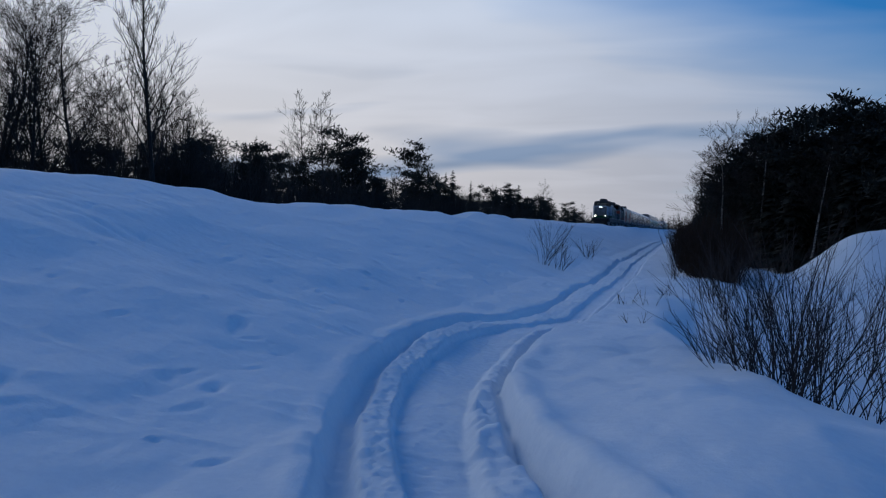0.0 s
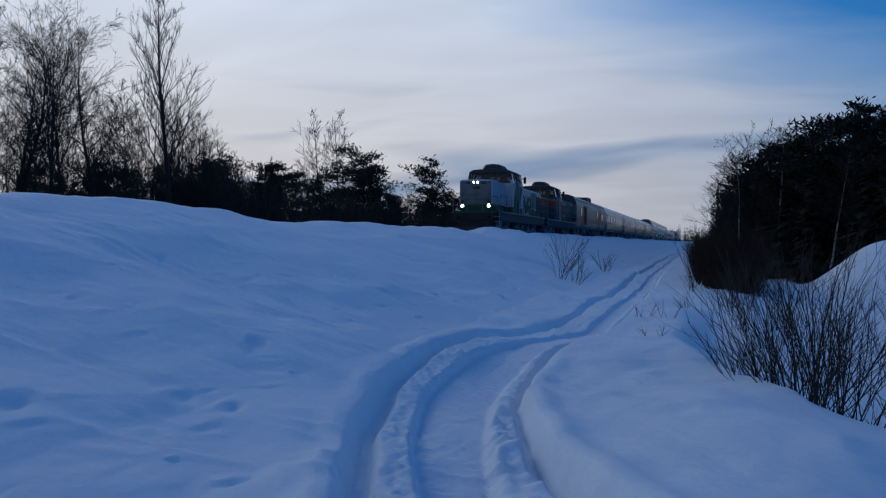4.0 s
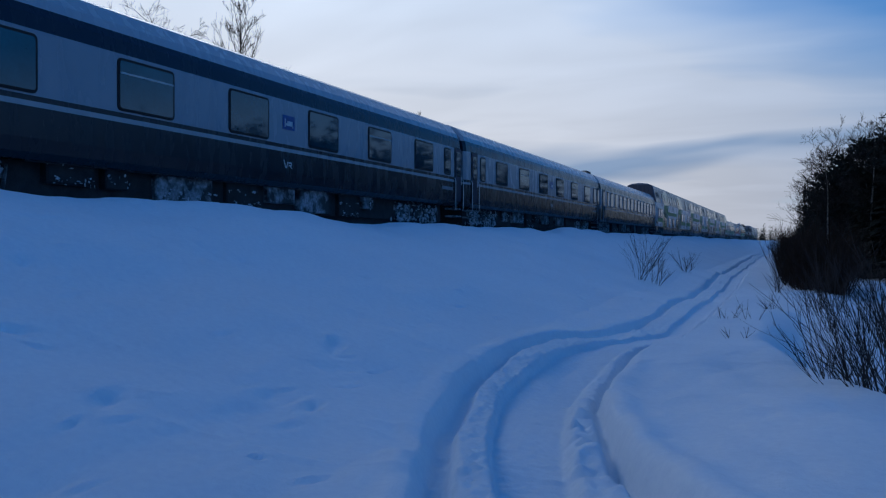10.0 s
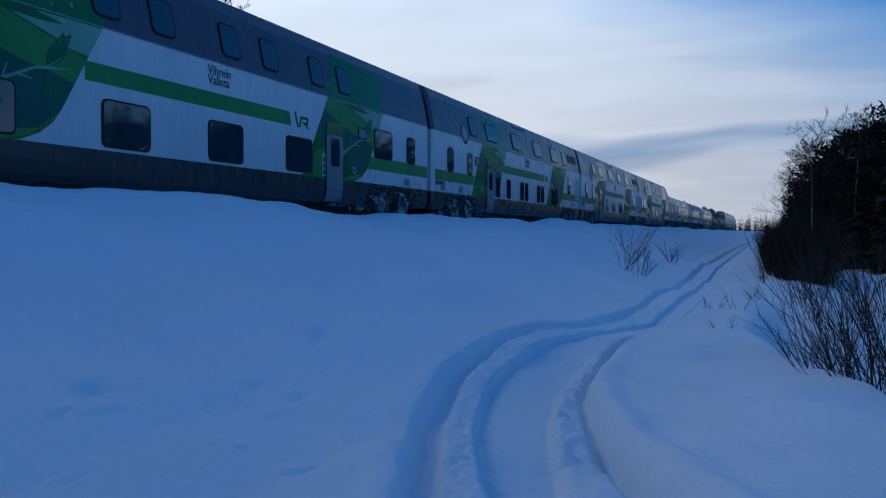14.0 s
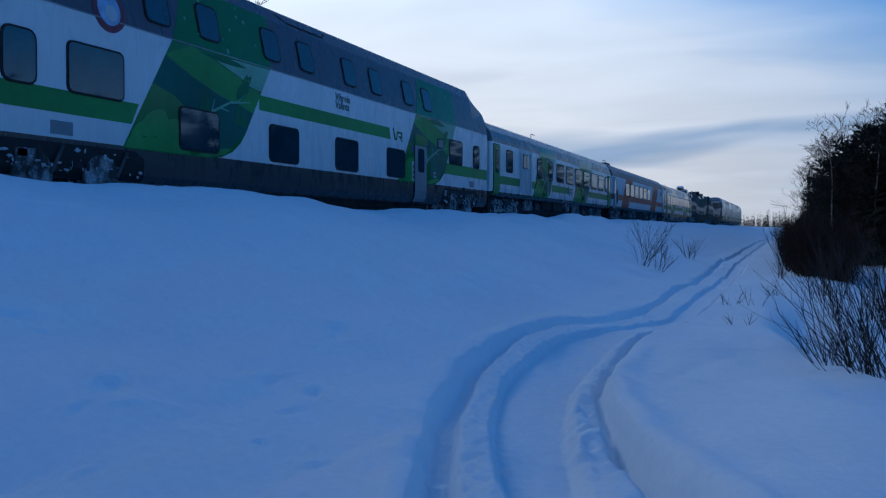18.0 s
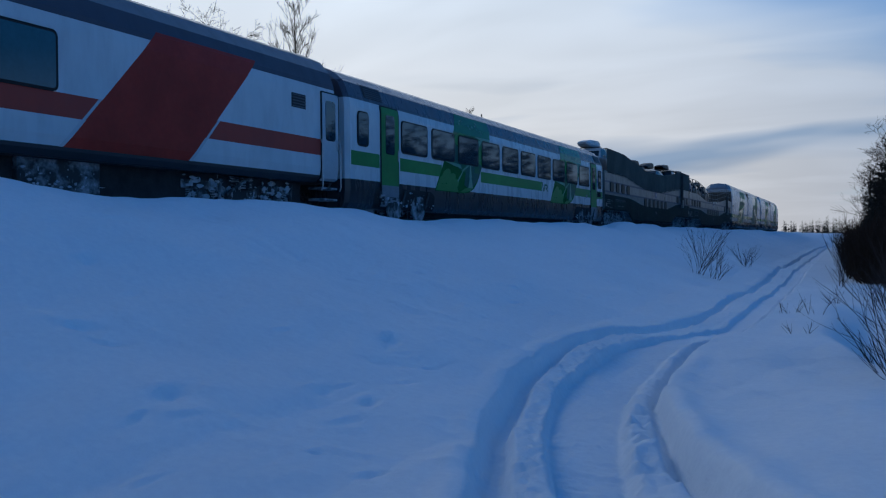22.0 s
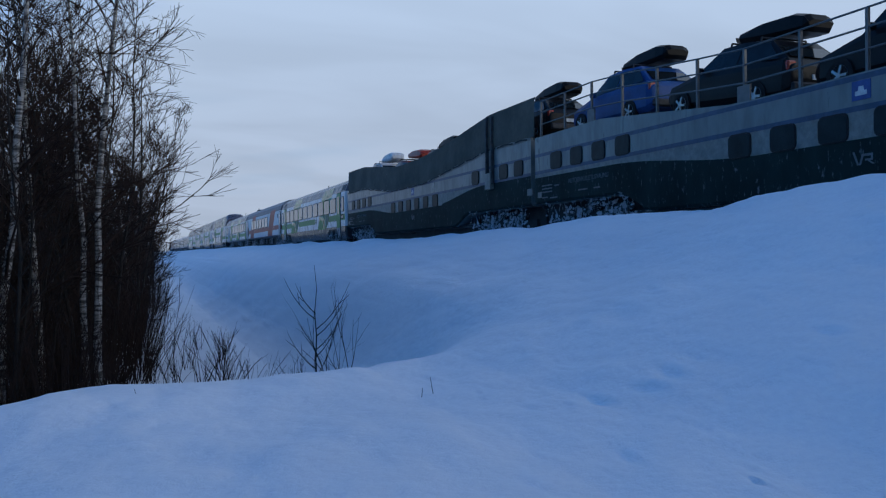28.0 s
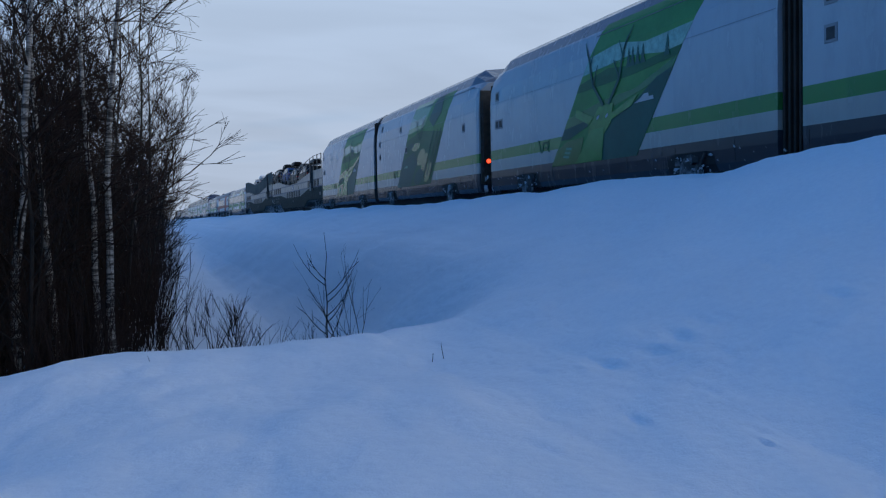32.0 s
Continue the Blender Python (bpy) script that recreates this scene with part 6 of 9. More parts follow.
        for i in range(14):
            yy, zz, s = rs.uniform(y0 + lean + 0.4, y1 + lean - 0.3), rs.uniform(z1 + 0.1, z2 - 0.1), rs.uniform(0.03, 0.085)
            star = [(yy + s * (1 if j % 2 == 0 else 0.35) * math.cos(math.pi * j / 6), zz + s * (1 if j % 2 == 0 else 0.35) * math.sin(math.pi * j / 6)) for j in range(12)]
            hang("painted_star", patch_mesh("painted_star", star, prof, 0.010, 0.004, MIST), q)


def stripe(parent, prof, y0, y1, z0, z1, material=GREEN, lean=0.0):
    quad(parent, "stripe", prof, [(y0, z0), (y1, z0), (y1 + lean, z1), (y0, z1)], material, 0.003, 0.004)


def vents(parent, prof, y0, y1, z0, z1, n=8):
    f = hang("vent", patch_mesh("vent", [(y0, z0), (y1, z0), (y1, z1), (y0, z1)], prof, 0.006, 0.01, VENT), parent)
    for k in range(n):
        z = z0 + (z1 - z0) * (k + 0.5) / n
        hang("slat", patch_mesh("slat", [(y0 + 0.03, z - 0.012), (y1 - 0.03, z - 0.012), (y1 - 0.03, z + 0.012), (y0 + 0.03, z + 0.012)], prof, 0.02, 0.014, SLATE_M), f)


BADGE = mat("badge_rim_paint", (0.16, 0.035, 0.05), 0.5, bump=0)
SKYPALE = mat("badge_blue_paint", (0.30, 0.42, 0.62), 0.5, bump=0)
CREAM_LAMP = mat("amber_lamp_glass", (0.42, 0.28, 0.06), 0.3, bump=0)
SLATE_M = mat("slate_paint", (0.07, 0.078, 0.10), 0.4, vary=0.2, bump=0)


def double_decker(key, nxt, seed, pairs):
    drop = (0.0, 0.9) if key == "e3" else (0.0, 0.0)
    e, L = base_coach("double_deck_carriage", key, nxt, P_DECK, L_DECK, "white and green double-deck sleeping car with slate upper deck", "double-deck sleeping cars", seed, drop)
    hi, lo = (1.96, 2.82), (1.20, 2.05)
    if pairs:
        for y0, y1 in ((1.75, 2.34), (4.1, 4.64), (22.8, 23.4)):
            window(e, P_DECK, y0, y1, *hi, 0.14, rim=0.04, length=L)
        for y0 in (8.05, 9.75, 12.1, 12.95, 15.4, 16.22, 18.6, 19.45):
            window(e, P_DECK, y0, y0 + 0.54, *lo, 0.13, rim=0.04, length=L)
        for y0, y1 in ((4.56, 5.34), (6.8, 8.3), (10.9, 12.3), (15.0, 16.4), (18.8, 20.25), (21.65, 22.45)):
            window(e, P_DECK, y0, y1, 3.67, 4.40, 0.12, rim=0.04, length=L)
        vents(e, P_DECK, 23.15, 24.35, 3.92, 4.42)
        vents(e, P_DECK, 24.45, 25.6, 3.92, 4.42)
        coach_door(e, P_DECK, 6.66, 7.62, 0.44, 2.35, GREY, (6.9, 7.4, 1.45, 2.25))
        quad(e, "door_head", P_DECK, [(6.66, 2.36), (7.62, 2.36), (7.62, 2.70), (6.66, 2.70)], GREEN_M, 0.034, 0.02)
        art_panel(e, P_DECK, 4.58, 8.25, 1.06, 3.42, 1.43, seed, (4.75, 0.6))
        art_panel(e, P_DECK, 17.42, 20.86, 1.06, 3.42, 1.5, seed + 3, (4.75, 0.6))
        a, b = 4.58, 17.42
    else:
        for y0, y1 in ((2.03, 2.67), (24.2, 24.85)):
            window(e, P_DECK, y0, y1, *hi, 0.14, rim=0.04, length=L)
        for y0, y1 in ((3.4, 4.72), (21.6, 22.9)):
            window(e, P_DECK, y0, y1, *hi, 0.10, rim=0.04, length=L)
        for y0 in (6.38, 9.72, 13.0, 16.3):
            window(e, P_DECK, y0, y0 + 1.28, *lo, 0.10, rim=0.04, length=L)
        for y0 in (5.45, 7.1, 9.55, 11.2, 13.6, 15.3, 17.7, 19.3):
            window(e, P_DECK, y0, y0 + 0.68, 3.67, 4.40, 0.12, rim=0.04, length=L)
        if key == "b4":
            vents(e, P_DECK, 0.9, 1.95, 3.9, 4.42)
            vents(e, P_DECK, 2.05, 3.2, 3.9, 4.42)
        coach_door(e, P_DECK, 18.42, 19.4, 0.44, 2.35, GREY, (18.66, 19.18, 1.45, 2.25))
        quad(e, "door_head", P_DECK, [(18.42, 2.36), (19.4, 2.36), (19.4, 2.70), (18.42, 2.70)], GREEN_M, 0.034, 0.02)
        art_panel(e, P_DECK, 4.72, 8.3, 1.06, 3.42, 1.45, seed, (4.75, 0.6))
        art_panel(e, P_DECK, 17.1, 20.8, 1.06, 3.42, 1.45, seed + 3, (4.75, 0.6))
        a, b = 4.72, 17.1
    stripe(e, P_DECK, 0.4, a + 0.25, 1.54, 1.95, GREEN, 0.2)
    stripe(e, P_DECK, b + 3.7, L - 0.4, 1.54, 1.95, GREEN)
    stripe(e, P_DECK, a + 4.55, b - 0.55, 2.36, 2.72, GREEN, -0.1)
    vr_mark(e, P_DECK, b - 0.42, 2.36, 0.38, GREEN_D)
    for i, (w, h) in enumerate((("Vihrein", 3.12), ("Valinta", 2.90))):
        letters(e, w, (1.606, 12.97, h), 0.30, DARK_LETTER, bold=0.004)
    for y in (1.0, 3.0, L - 2.5):
        quad(e, "hatch", P_DECK, [(y, 1.16), (y + 0.5, 1.16), (y + 0.5, 1.4), (y, 1.4)], GREY, 0.006)
    def plate(name, y0, y1, z0, z1, rim, face, label=""):
        w = hang(name, patch_mesh(name, rounded(y0, y1, z0, z1, 0.03, 2), P_DECK, 0.024, 0.03, rim), e, label)
        hang("face", patch_mesh("face", rounded(y0 + 0.04, y1 - 0.04, z0 + 0.04, z1 - 0.04, 0.02, 2), P_DECK, 0.030, 0.01, face), w)
        return w

    dy = 5.05 if pairs else 20.43
    plate("display", dy, dy + 0.55, 2.41, 2.77, RUBBER_AND_SHADE, GREY, "grey destination display in a black frame")
    by = 7.72 if pairs else 18.18
    bp = plate("button_panel", by, by + 0.16, 1.14, 1.78, WHITE, GREY, "pale door-button panel")
    for z in (1.25, 1.42, 1.60):
        hang("button", patch_mesh("button", oval(by + 0.08, z, 0.045, 0.05, 10), P_DECK, 0.036, 0.01, RUBBER_AND_SHADE), bp)
    sy = 5.85 if pairs else 20.06
    plate("socket_hatch", sy, sy + 0.2, 1.34, 1.52, WHITE, VENT)
    plate("side_lamp", 2.0 if pairs else 1.62, 2.1 if pairs else 1.72, 2.66, 2.92, VENT, CREAM_LAMP, "small amber side lamp")
    quad(e, "sign", P_DECK, [(by, 2.12), (by + 0.16, 2.12), (by + 0.16, 2.3), (by, 2.3)], BLUE_S, 0.012)
    cy = 3.8 if pairs else 4.42
    bd = hang("badge", patch_mesh("badge", oval(cy, 3.60, 0.42, 0.42, 24), P_DECK, 0.010, 0.01, BADGE), e, "round badge with a dark rim and pale blue middle")
    hang("badge_field", patch_mesh("badge_field", oval(cy, 3.62, 0.29, 0.31, 20), P_DECK, 0.014, 0.004, SKYPALE), bd)
    hang("badge_shape", patch_mesh("badge_shape", oval(cy + 0.04, 3.55, 0.16, 0.16, 12), P_DECK, 0.018, 0.004, WHITE), bd)
    hy = 11.3 if pairs else 10.5
    for pts in ([(hy, 4.96), (hy + 0.5, 4.80), (hy + 0.56, 4.80), (hy + 0.06, 4.96)], [(hy + 0.5, 4.80), (hy + 2.2, 4.80), (hy + 2.2, 4.84), (hy + 0.5, 4.84)], [(hy + 2.2, 4.80), (hy + 2.26, 4.80), (hy + 2.5, 4.96), (hy + 2.44, 4.96)]):
        quad(e, "roof_hatch_seam", P_DECK, pts, RUBBER_AND_SHADE, 0.012, 0.012)
    for c0, c1 in ((0.42, 0.88), (0.92, 1.38)) if not pairs else ((24.9, 25.35), (25.4, 25.85)):
        quad(e, "cabinet_door", P_DECK, [(c0, 1.62), (c1, 1.62), (c1, 2.95), (c0, 2.95)], WHITE, 0.014, 0.02)
    gv = quad(e, "connector_panel", P_DECK, [(0.40, 1.36), (1.42, 1.36), (1.42, 1.53), (0.40, 1.53)], GREY, 0.012, 0.02)
    for k in range(3):
        hang("socket", patch_mesh("socket", oval(0.6 + 0.3 * k, 1.445, 0.06, 0.06, 10), P_DECK, 0.03, 0.02, RUBBER_AND_SHADE), gv)
    quad(e, "deck_seam", P_DECK, [(0.4, 3.405), (L - 0.4, 3.405), (L - 0.4, 3.43), (0.4, 3.43)], GREY, 0.0115, 0.012)
    box_part("roof_ridge", e, SLATE_M, -0.3, 0.3, 10.5, 14.5, 5.18, 5.29, bevel=0.04)
    for k, y in enumerate((3.4, L - 3.4)):
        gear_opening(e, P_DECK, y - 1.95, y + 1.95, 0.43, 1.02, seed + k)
    underfloor(e, 6.0, L - 6.0, seed, 0.5)
    return e


def letters(parent, text, at, size, material, label="", bold=0.0):
    c = bpy.data.curves.new("lettering", "FONT")
    c.body, c.size, c.extrude, c.offset = text, size, 0.002, bold
    o = new("lettering", c)
    o.parent = parent
    o.matrix_basis = Matrix.Translation(at) @ Matrix(((0, 0, 1, 0), (1, 0, 0, 0), (0, 1, 0, 0), (0, 0, 0, 1)))
    c.materials.append(material)
    return tagged(o, label or "painted lettering")


double_decker("b4", "e1", 51, False)
double_decker("e1", "e2", 52, True)
double_decker("e2", "e3", 53, True)
double_decker("e3", "c", 54, False)


# ---- restaurant car, red car, low-floor car ----
def service_car():
    e, L = base_coach("restaurant_car", "c", "d", P_COACH, L_WHITE, "white and green restaurant car with a freight door", "", 61)
    for y0, y1 in ((2.27, 3.14), (7.3, 8.1), (9.45, 10.2), (24.16, 24.7)):
        window(e, P_COACH, y0, y1, 2.08, 3.0, 0.08, length=L)
    for k in range(6):
        y0 = 11.13 + 2.155 * k
        window(e, P_COACH, y0, y0 + 1.54, 2.08, 3.0, 0.07, 0.74 if k % 2 else None, length=L)
    d = hang("freight_door", patch_mesh("freight_door", [(4.3, 1.2), (6.25, 1.2), (6.25, 3.22), (4.3, 3.22)], P_COACH, 0.03, 0.04, WHITE), e)
    for y0 in (4.74, 5.26):
        window(d, P_COACH, y0, y0 + 0.4, 2.40, 3.02, 0.1, rim=0.03).location = (0.025, 0, 0)
    for y in (4.36, 5.2, 5.95):
        pipe(d, "lock_bar", [(1.66, y, 1.3), (1.66, y, 3.1)], 0.018, STEEL)
    stripe(e, P_COACH, 0.4, 6.9, 1.48, 1.84)
    stripe(e, P_COACH, 10.1, 14.0, 1.48, 1.84)
    stripe(e, P_COACH, 19.1, L - 0.4, 1.48, 1.84)
    for y, c in ((0.47, GREEN), (25.1, GREEN)):
        coach_door(e, P_COACH, y, y + 0.76, 0.98, 3.14, c, (y + 0.16, y + 0.6, 1.95, 3.0))
    art_panel(e, P_COACH, 6.6, 9.7, 1.08, 3.24, 1.1, 62, (3.7, 0.4), True)
    art_panel(e, P_COACH, 15.0, 18.66, 1.08, 3.24, 1.4, 65, (3.7, 0.4), True)
    vr_mark(e, P_COACH, 13.7, 1.40, 0.52, GREEN_D)
    underfloor(e, 6.2, L - 6.2, 63)
    for y in (9.0, 12.0, 15.5, 21.0):
        roof_vent(e, y)
    pipe(e, "aerial", [(0, 11.6, 4.2), (0, 11.6, 4.75), (0, 12.3, 4.75)], 0.02, VENT)
    return e


def red_car():
    e, L = base_coach("passenger_carriage", "d", "e", P_COACH, L_RED, "white carriage with red stripe and red slanting flashes", "", 66)
    for k in range(6):
        y0 = 5.4 + 2.13 * k
        window(e, P_COACH, y0, y0 + 1.53, 2.06, 2.98, 0.07, 0.74 if k % 2 == 0 else None, length=L)
    for foot0, foot1, lean in ((3.7, 6.68, 2.25), (17.75, 20.75, 2.2)):
        quad(e, "red_flash", P_COACH, slant(foot0, foot1, 1.12, 3.5, lean), RED, 0.004, 0.006, "slanting red flash on the carriage side")
        quad(e, "white_line", P_COACH, slant(foot0 - 0.09, foot0 - 0.02, 1.12, 2.02, lean * 0.38), WHITE, 0.006, 0.006)
        quad(e, "white_line", P_COACH, slant(foot1 + 0.02, foot1 + 0.09, 1.12, 2.02, lean * 0.38), WHITE, 0.006, 0.006)
    for y in (0.73, 25.45):
        coach_door(e, P_COACH, y, y + 0.72, 1.0, 3.18, WHITE, (y + 0.14, y + 0.58, 2.0, 3.0))
        grab_rails(e, y - 0.08)
    f = hang("hatch", patch_mesh("hatch", [(1.64, 1.35), (2.33, 1.35), (2.33, 2.38), (1.64, 2.38)], P_COACH, 0.02, 0.03, GREY), e)
    hang("hatch_grille", patch_mesh("hatch_grille", [(1.74, 1.45), (2.23, 1.45), (2.23, 2.28), (1.74, 2.28)], P_COACH, 0.026, 0.01, VENT), f)
    vents(e, P_COACH, 24.2, 24.77, 2.66, 3.0, 5)
    quad(e, "sign", P_COACH, [(13.46, 2.34), (13.74, 2.34), (13.74, 2.70), (13.46, 2.70)], BLUE_S, 0.01)
    underfloor(e, 6.2, L - 6.2, 67)
    box_part("roof_unit", e, VENT, -0.7, 0.7, 2.6, 3.9, 4.1, 4.42, bevel=0.06)
    pipe(e, "roof_rail", [(0.5, 2.2, 4.2), (0.5, 2.2, 4.55), (0.5, 3.0, 4.55), (0.5, 3.0, 4.4)], 0.02, VENT)
    return e


def low_floor_car():
    e, L = base_coach("passenger_carriage", "e", "f", P_LOW, L_WHITE, "white and green low-floor carriage with green doors", "", 71)
    for k in range(10):
        y0 = 3.2 + 2.0 * k
        window(e, P_LOW, y0, y0 + 1.62, 2.06, 2.94, 0.10, rim=0.04, length=L)
    stripe(e, P_LOW, 3.1, 5.9, 1.50, 1.88)
    stripe(e, P_LOW, 9.1, 15.7, 1.50, 1.88)
    stripe(e, P_LOW, 20.5, 23.1, 1.50, 1.88)
    stripe(e, P_LOW, 0.4, 1.9, 1.50, 1.88)
    stripe(e, P_LOW, 24.3, L - 0.4, 1.50, 1.88)
    for y in (1.98, 23.2):
        coach_door(e, P_LOW, y, y + 0.98, 0.44, 3.22, GREEN, (y + 0.22, y + 0.74, 1.92, 3.02), low=1.04)
    window(e, P_LOW, 24.6, 25.12, 2.06, 2.92, 0.1, rim=0.04)
    window(e, P_LOW, 0.75, 1.25, 2.06, 2.92, 0.1, rim=0.04)
    dsp = hang("display", patch_mesh("display_rim", rounded(24.42, 25.05, 1.58, 1.86, 0.05), P_LOW, 0.014, 0.02, RUBBER_AND_SHADE), e)
    hang("display_glass", patch_mesh("display_glass", rounded(24.46, 25.01, 1.62, 1.82, 0.04), P_LOW, 0.02, 0.01, GLASS_DARK), dsp)
    quad(e, "sign", P_LOW, [(24.30, 2.32), (24.48, 2.32), (24.48, 2.52), (24.30, 2.52)], BLUE_S, 0.01)
    quad(e, "socket_hatch", P_LOW, [(22.35, 1.46), (22.55, 1.46), (22.55, 1.62), (22.35, 1.62)], GREY, 0.012)
    art_panel(e, P_LOW, 5.4, 8.5, 1.05, 3.1, 1.45, 72, (3.7, 0.4), True)
    art_panel(e, P_LOW, 16.8, 20.1, 1.05, 3.1, 1.45, 75, (3.7, 0.4), True)
    vr_mark(e, P_LOW, 15.7, 1.50, 0.38, GREEN_D)
    vents(e, P_LOW, 24.2, 25.2, 3.36, 3.72, 6)
    vents(e, P_LOW, 1.2, 2.2, 3.36, 3.72, 6)
    for k, y in enumerate((3.5, L - 3.5)):
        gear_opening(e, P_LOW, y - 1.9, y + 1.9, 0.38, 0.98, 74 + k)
    underfloor(e, 6.2, L - 6.2, 73, 0.45)
    pipe(e, "aerial", [(0, 13.0, 4.1), (0, 13.0, 4.5)], 0.03, VENT)
    return e


service_car()
red_car()
low_floor_car()


# ---- baggage and generator car ----
def baggage_car():
    e, L = base_coach("baggage_car", "o2", "g", P_COACH, L_BAGGAGE, "grey and red baggage car with an open side door", "", 81)
    window(e, P_COACH, 3.4, 4.22, 2.10, 3.03, 0.1, length=L)
    for y0 in (17.3, 17.86):
        window(e, P_COACH, y0, y0 + 0.38, 2.40, 3.08, 0.12, rim=0.03)
    window(e, P_COACH, 22.1, 23.25, 2.15, 2.95, 0.06, 0.7)
    window(e, P_COACH, 24.62, 25.1, 2.06, 3.0, 0.1)
    coach_door(e, P_COACH, 25.5, 26.15, 1.1, 3.12, GREY, (25.62, 26.02, 2.1, 3.0))
    quad(e, "red_flash", P_COACH, [(3.0, 1.16), (6.12, 1.16), (6.12, 3.24), (7.95, 3.24), (7.95, 3.45), (5.3, 3.45)], RED, 0.004, 0.006, "slanting red flash on the carriage side")
    quad(e, "red_flash", P_COACH, slant(17.4, 20.35, 1.16, 3.45, 2.0), RED, 0.004, 0.006, "slanting red flash on the carriage side")
    # flat black sheet in place of the shade inside the open door
    d = hang("doorway", patch_mesh("doorway", [(6.2, 1.36), (7.9, 1.36), (7.9, 3.2), (6.2, 3.2)], P_COACH, 0.008, 0.01, RUBBER_AND_SHADE), e, "open loading doorway, its shaded inside drawn as a flat black sheet")
    for y0, y1, z0, z1 in ((6.12, 6.2, 1.3, 3.26), (7.9, 7.98, 1.3, 3.26), (6.2, 7.9, 3.2, 3.26), (6.2, 7.9, 1.28, 1.36)):
        hang("door_frame", patch_mesh("door_frame", [(y0, z0), (y1, z0), (y1, z1), (y0, z1)], P_COACH, 0.03, 0.03, RED if z0 > 1.29 else GREY), d)
    pipe(d, "door_bar", [(1.64, 7.05, 1.4), (1.64, 7.05, 3.2)], 0.025, GREY)
    pipe(e, "door_rail", [(1.65, 5.9, 3.34), (1.65, 9.8, 3.34)], 0.02, UNDERB)
    # closed sliding door round the paired windows: seams, runs of grime, rails
    rs = np.random.RandomState(83)
    for y in (16.8, 18.75):
        quad(e, "door_seam", P_COACH, [(y, 1.2), (y + 0.05, 1.2), (y + 0.05, 3.3), (y, 3.3)], VENT, 0.006)
        for k in range(5):
            a, z = y + rs.uniform(-0.14, 0.12), rs.uniform(1.3, 3.0)
            w, h = rs.uniform(0.05, 0.14), rs.uniform(0.05, 0.22)
            quad(e, "rust_mark", P_COACH, [(a, z), (a + w, z + 0.02), (a + w * 0.8, z + h), (a + 0.02, z + h * 0.8)], VENT, 0.009, 0.004)
    for y0, y1, z in ((15.85, 16.75, 2.36), (18.9, 19.8, 2.24)):
        pipe(e, "door_rail", [(1.64, y0, z), (1.64, y1, z - 0.02)], 0.03, VENT)
    pipe(e, "rain_gutter", [(1.45, 0.6, 3.78), (1.45, L - 0.6, 3.78)], 0.03, GREY)
    v = [(x, y, z) for y, z in ((13.0, 4.0), (13.9, 4.62), (16.6, 4.62), (17.5, 4.0)) for x in (-0.95, 0.95)]
    f = [(0, 1, 3, 2), (2, 3, 5, 4), (4, 5, 7, 6), (0, 2, 4, 6), (1, 7, 5, 3), (0, 6, 7, 1)]
    hang("generator_cowl", mesh_of("generator_cowl", v, f, VENT), e)
    pipe(e, "aerial", [(0, 12.2, 4.2), (0, 12.2, 4.55), (0.3, 12.2, 4.6)], 0.02, VENT)
    pipe(e, "aerial", [(0, 19.0, 4.2), (0, 19.0, 4.5), (0, 19.9, 4.5)], 0.02, VENT)
    underfloor(e, 6.0, L - 6.0, 82)
    for y in (0.5, 23.9):
        grab_rails(e, y)
    return e


baggage_car()


# ---- locomotives ----
def flat_prof(x, z0, z1):
    return [(x, z0), (x, z1)]


def hood(parent, name, y0, y1, x, z0, z1, paint, slope=0.0):
    prof = [(x, z0), (x, z1 - 0.09), (x - 0.06, z1 - 0.02), (x - 0.3, z1), (0.0, z1 + 0.02)]
    return loft(name, prof, [(y0, 1, slope), (y0 + 0.15, 1, 0), (y1 - 0.12, 1, 0), (y1, 1, 0.05)], paint, parent), prof


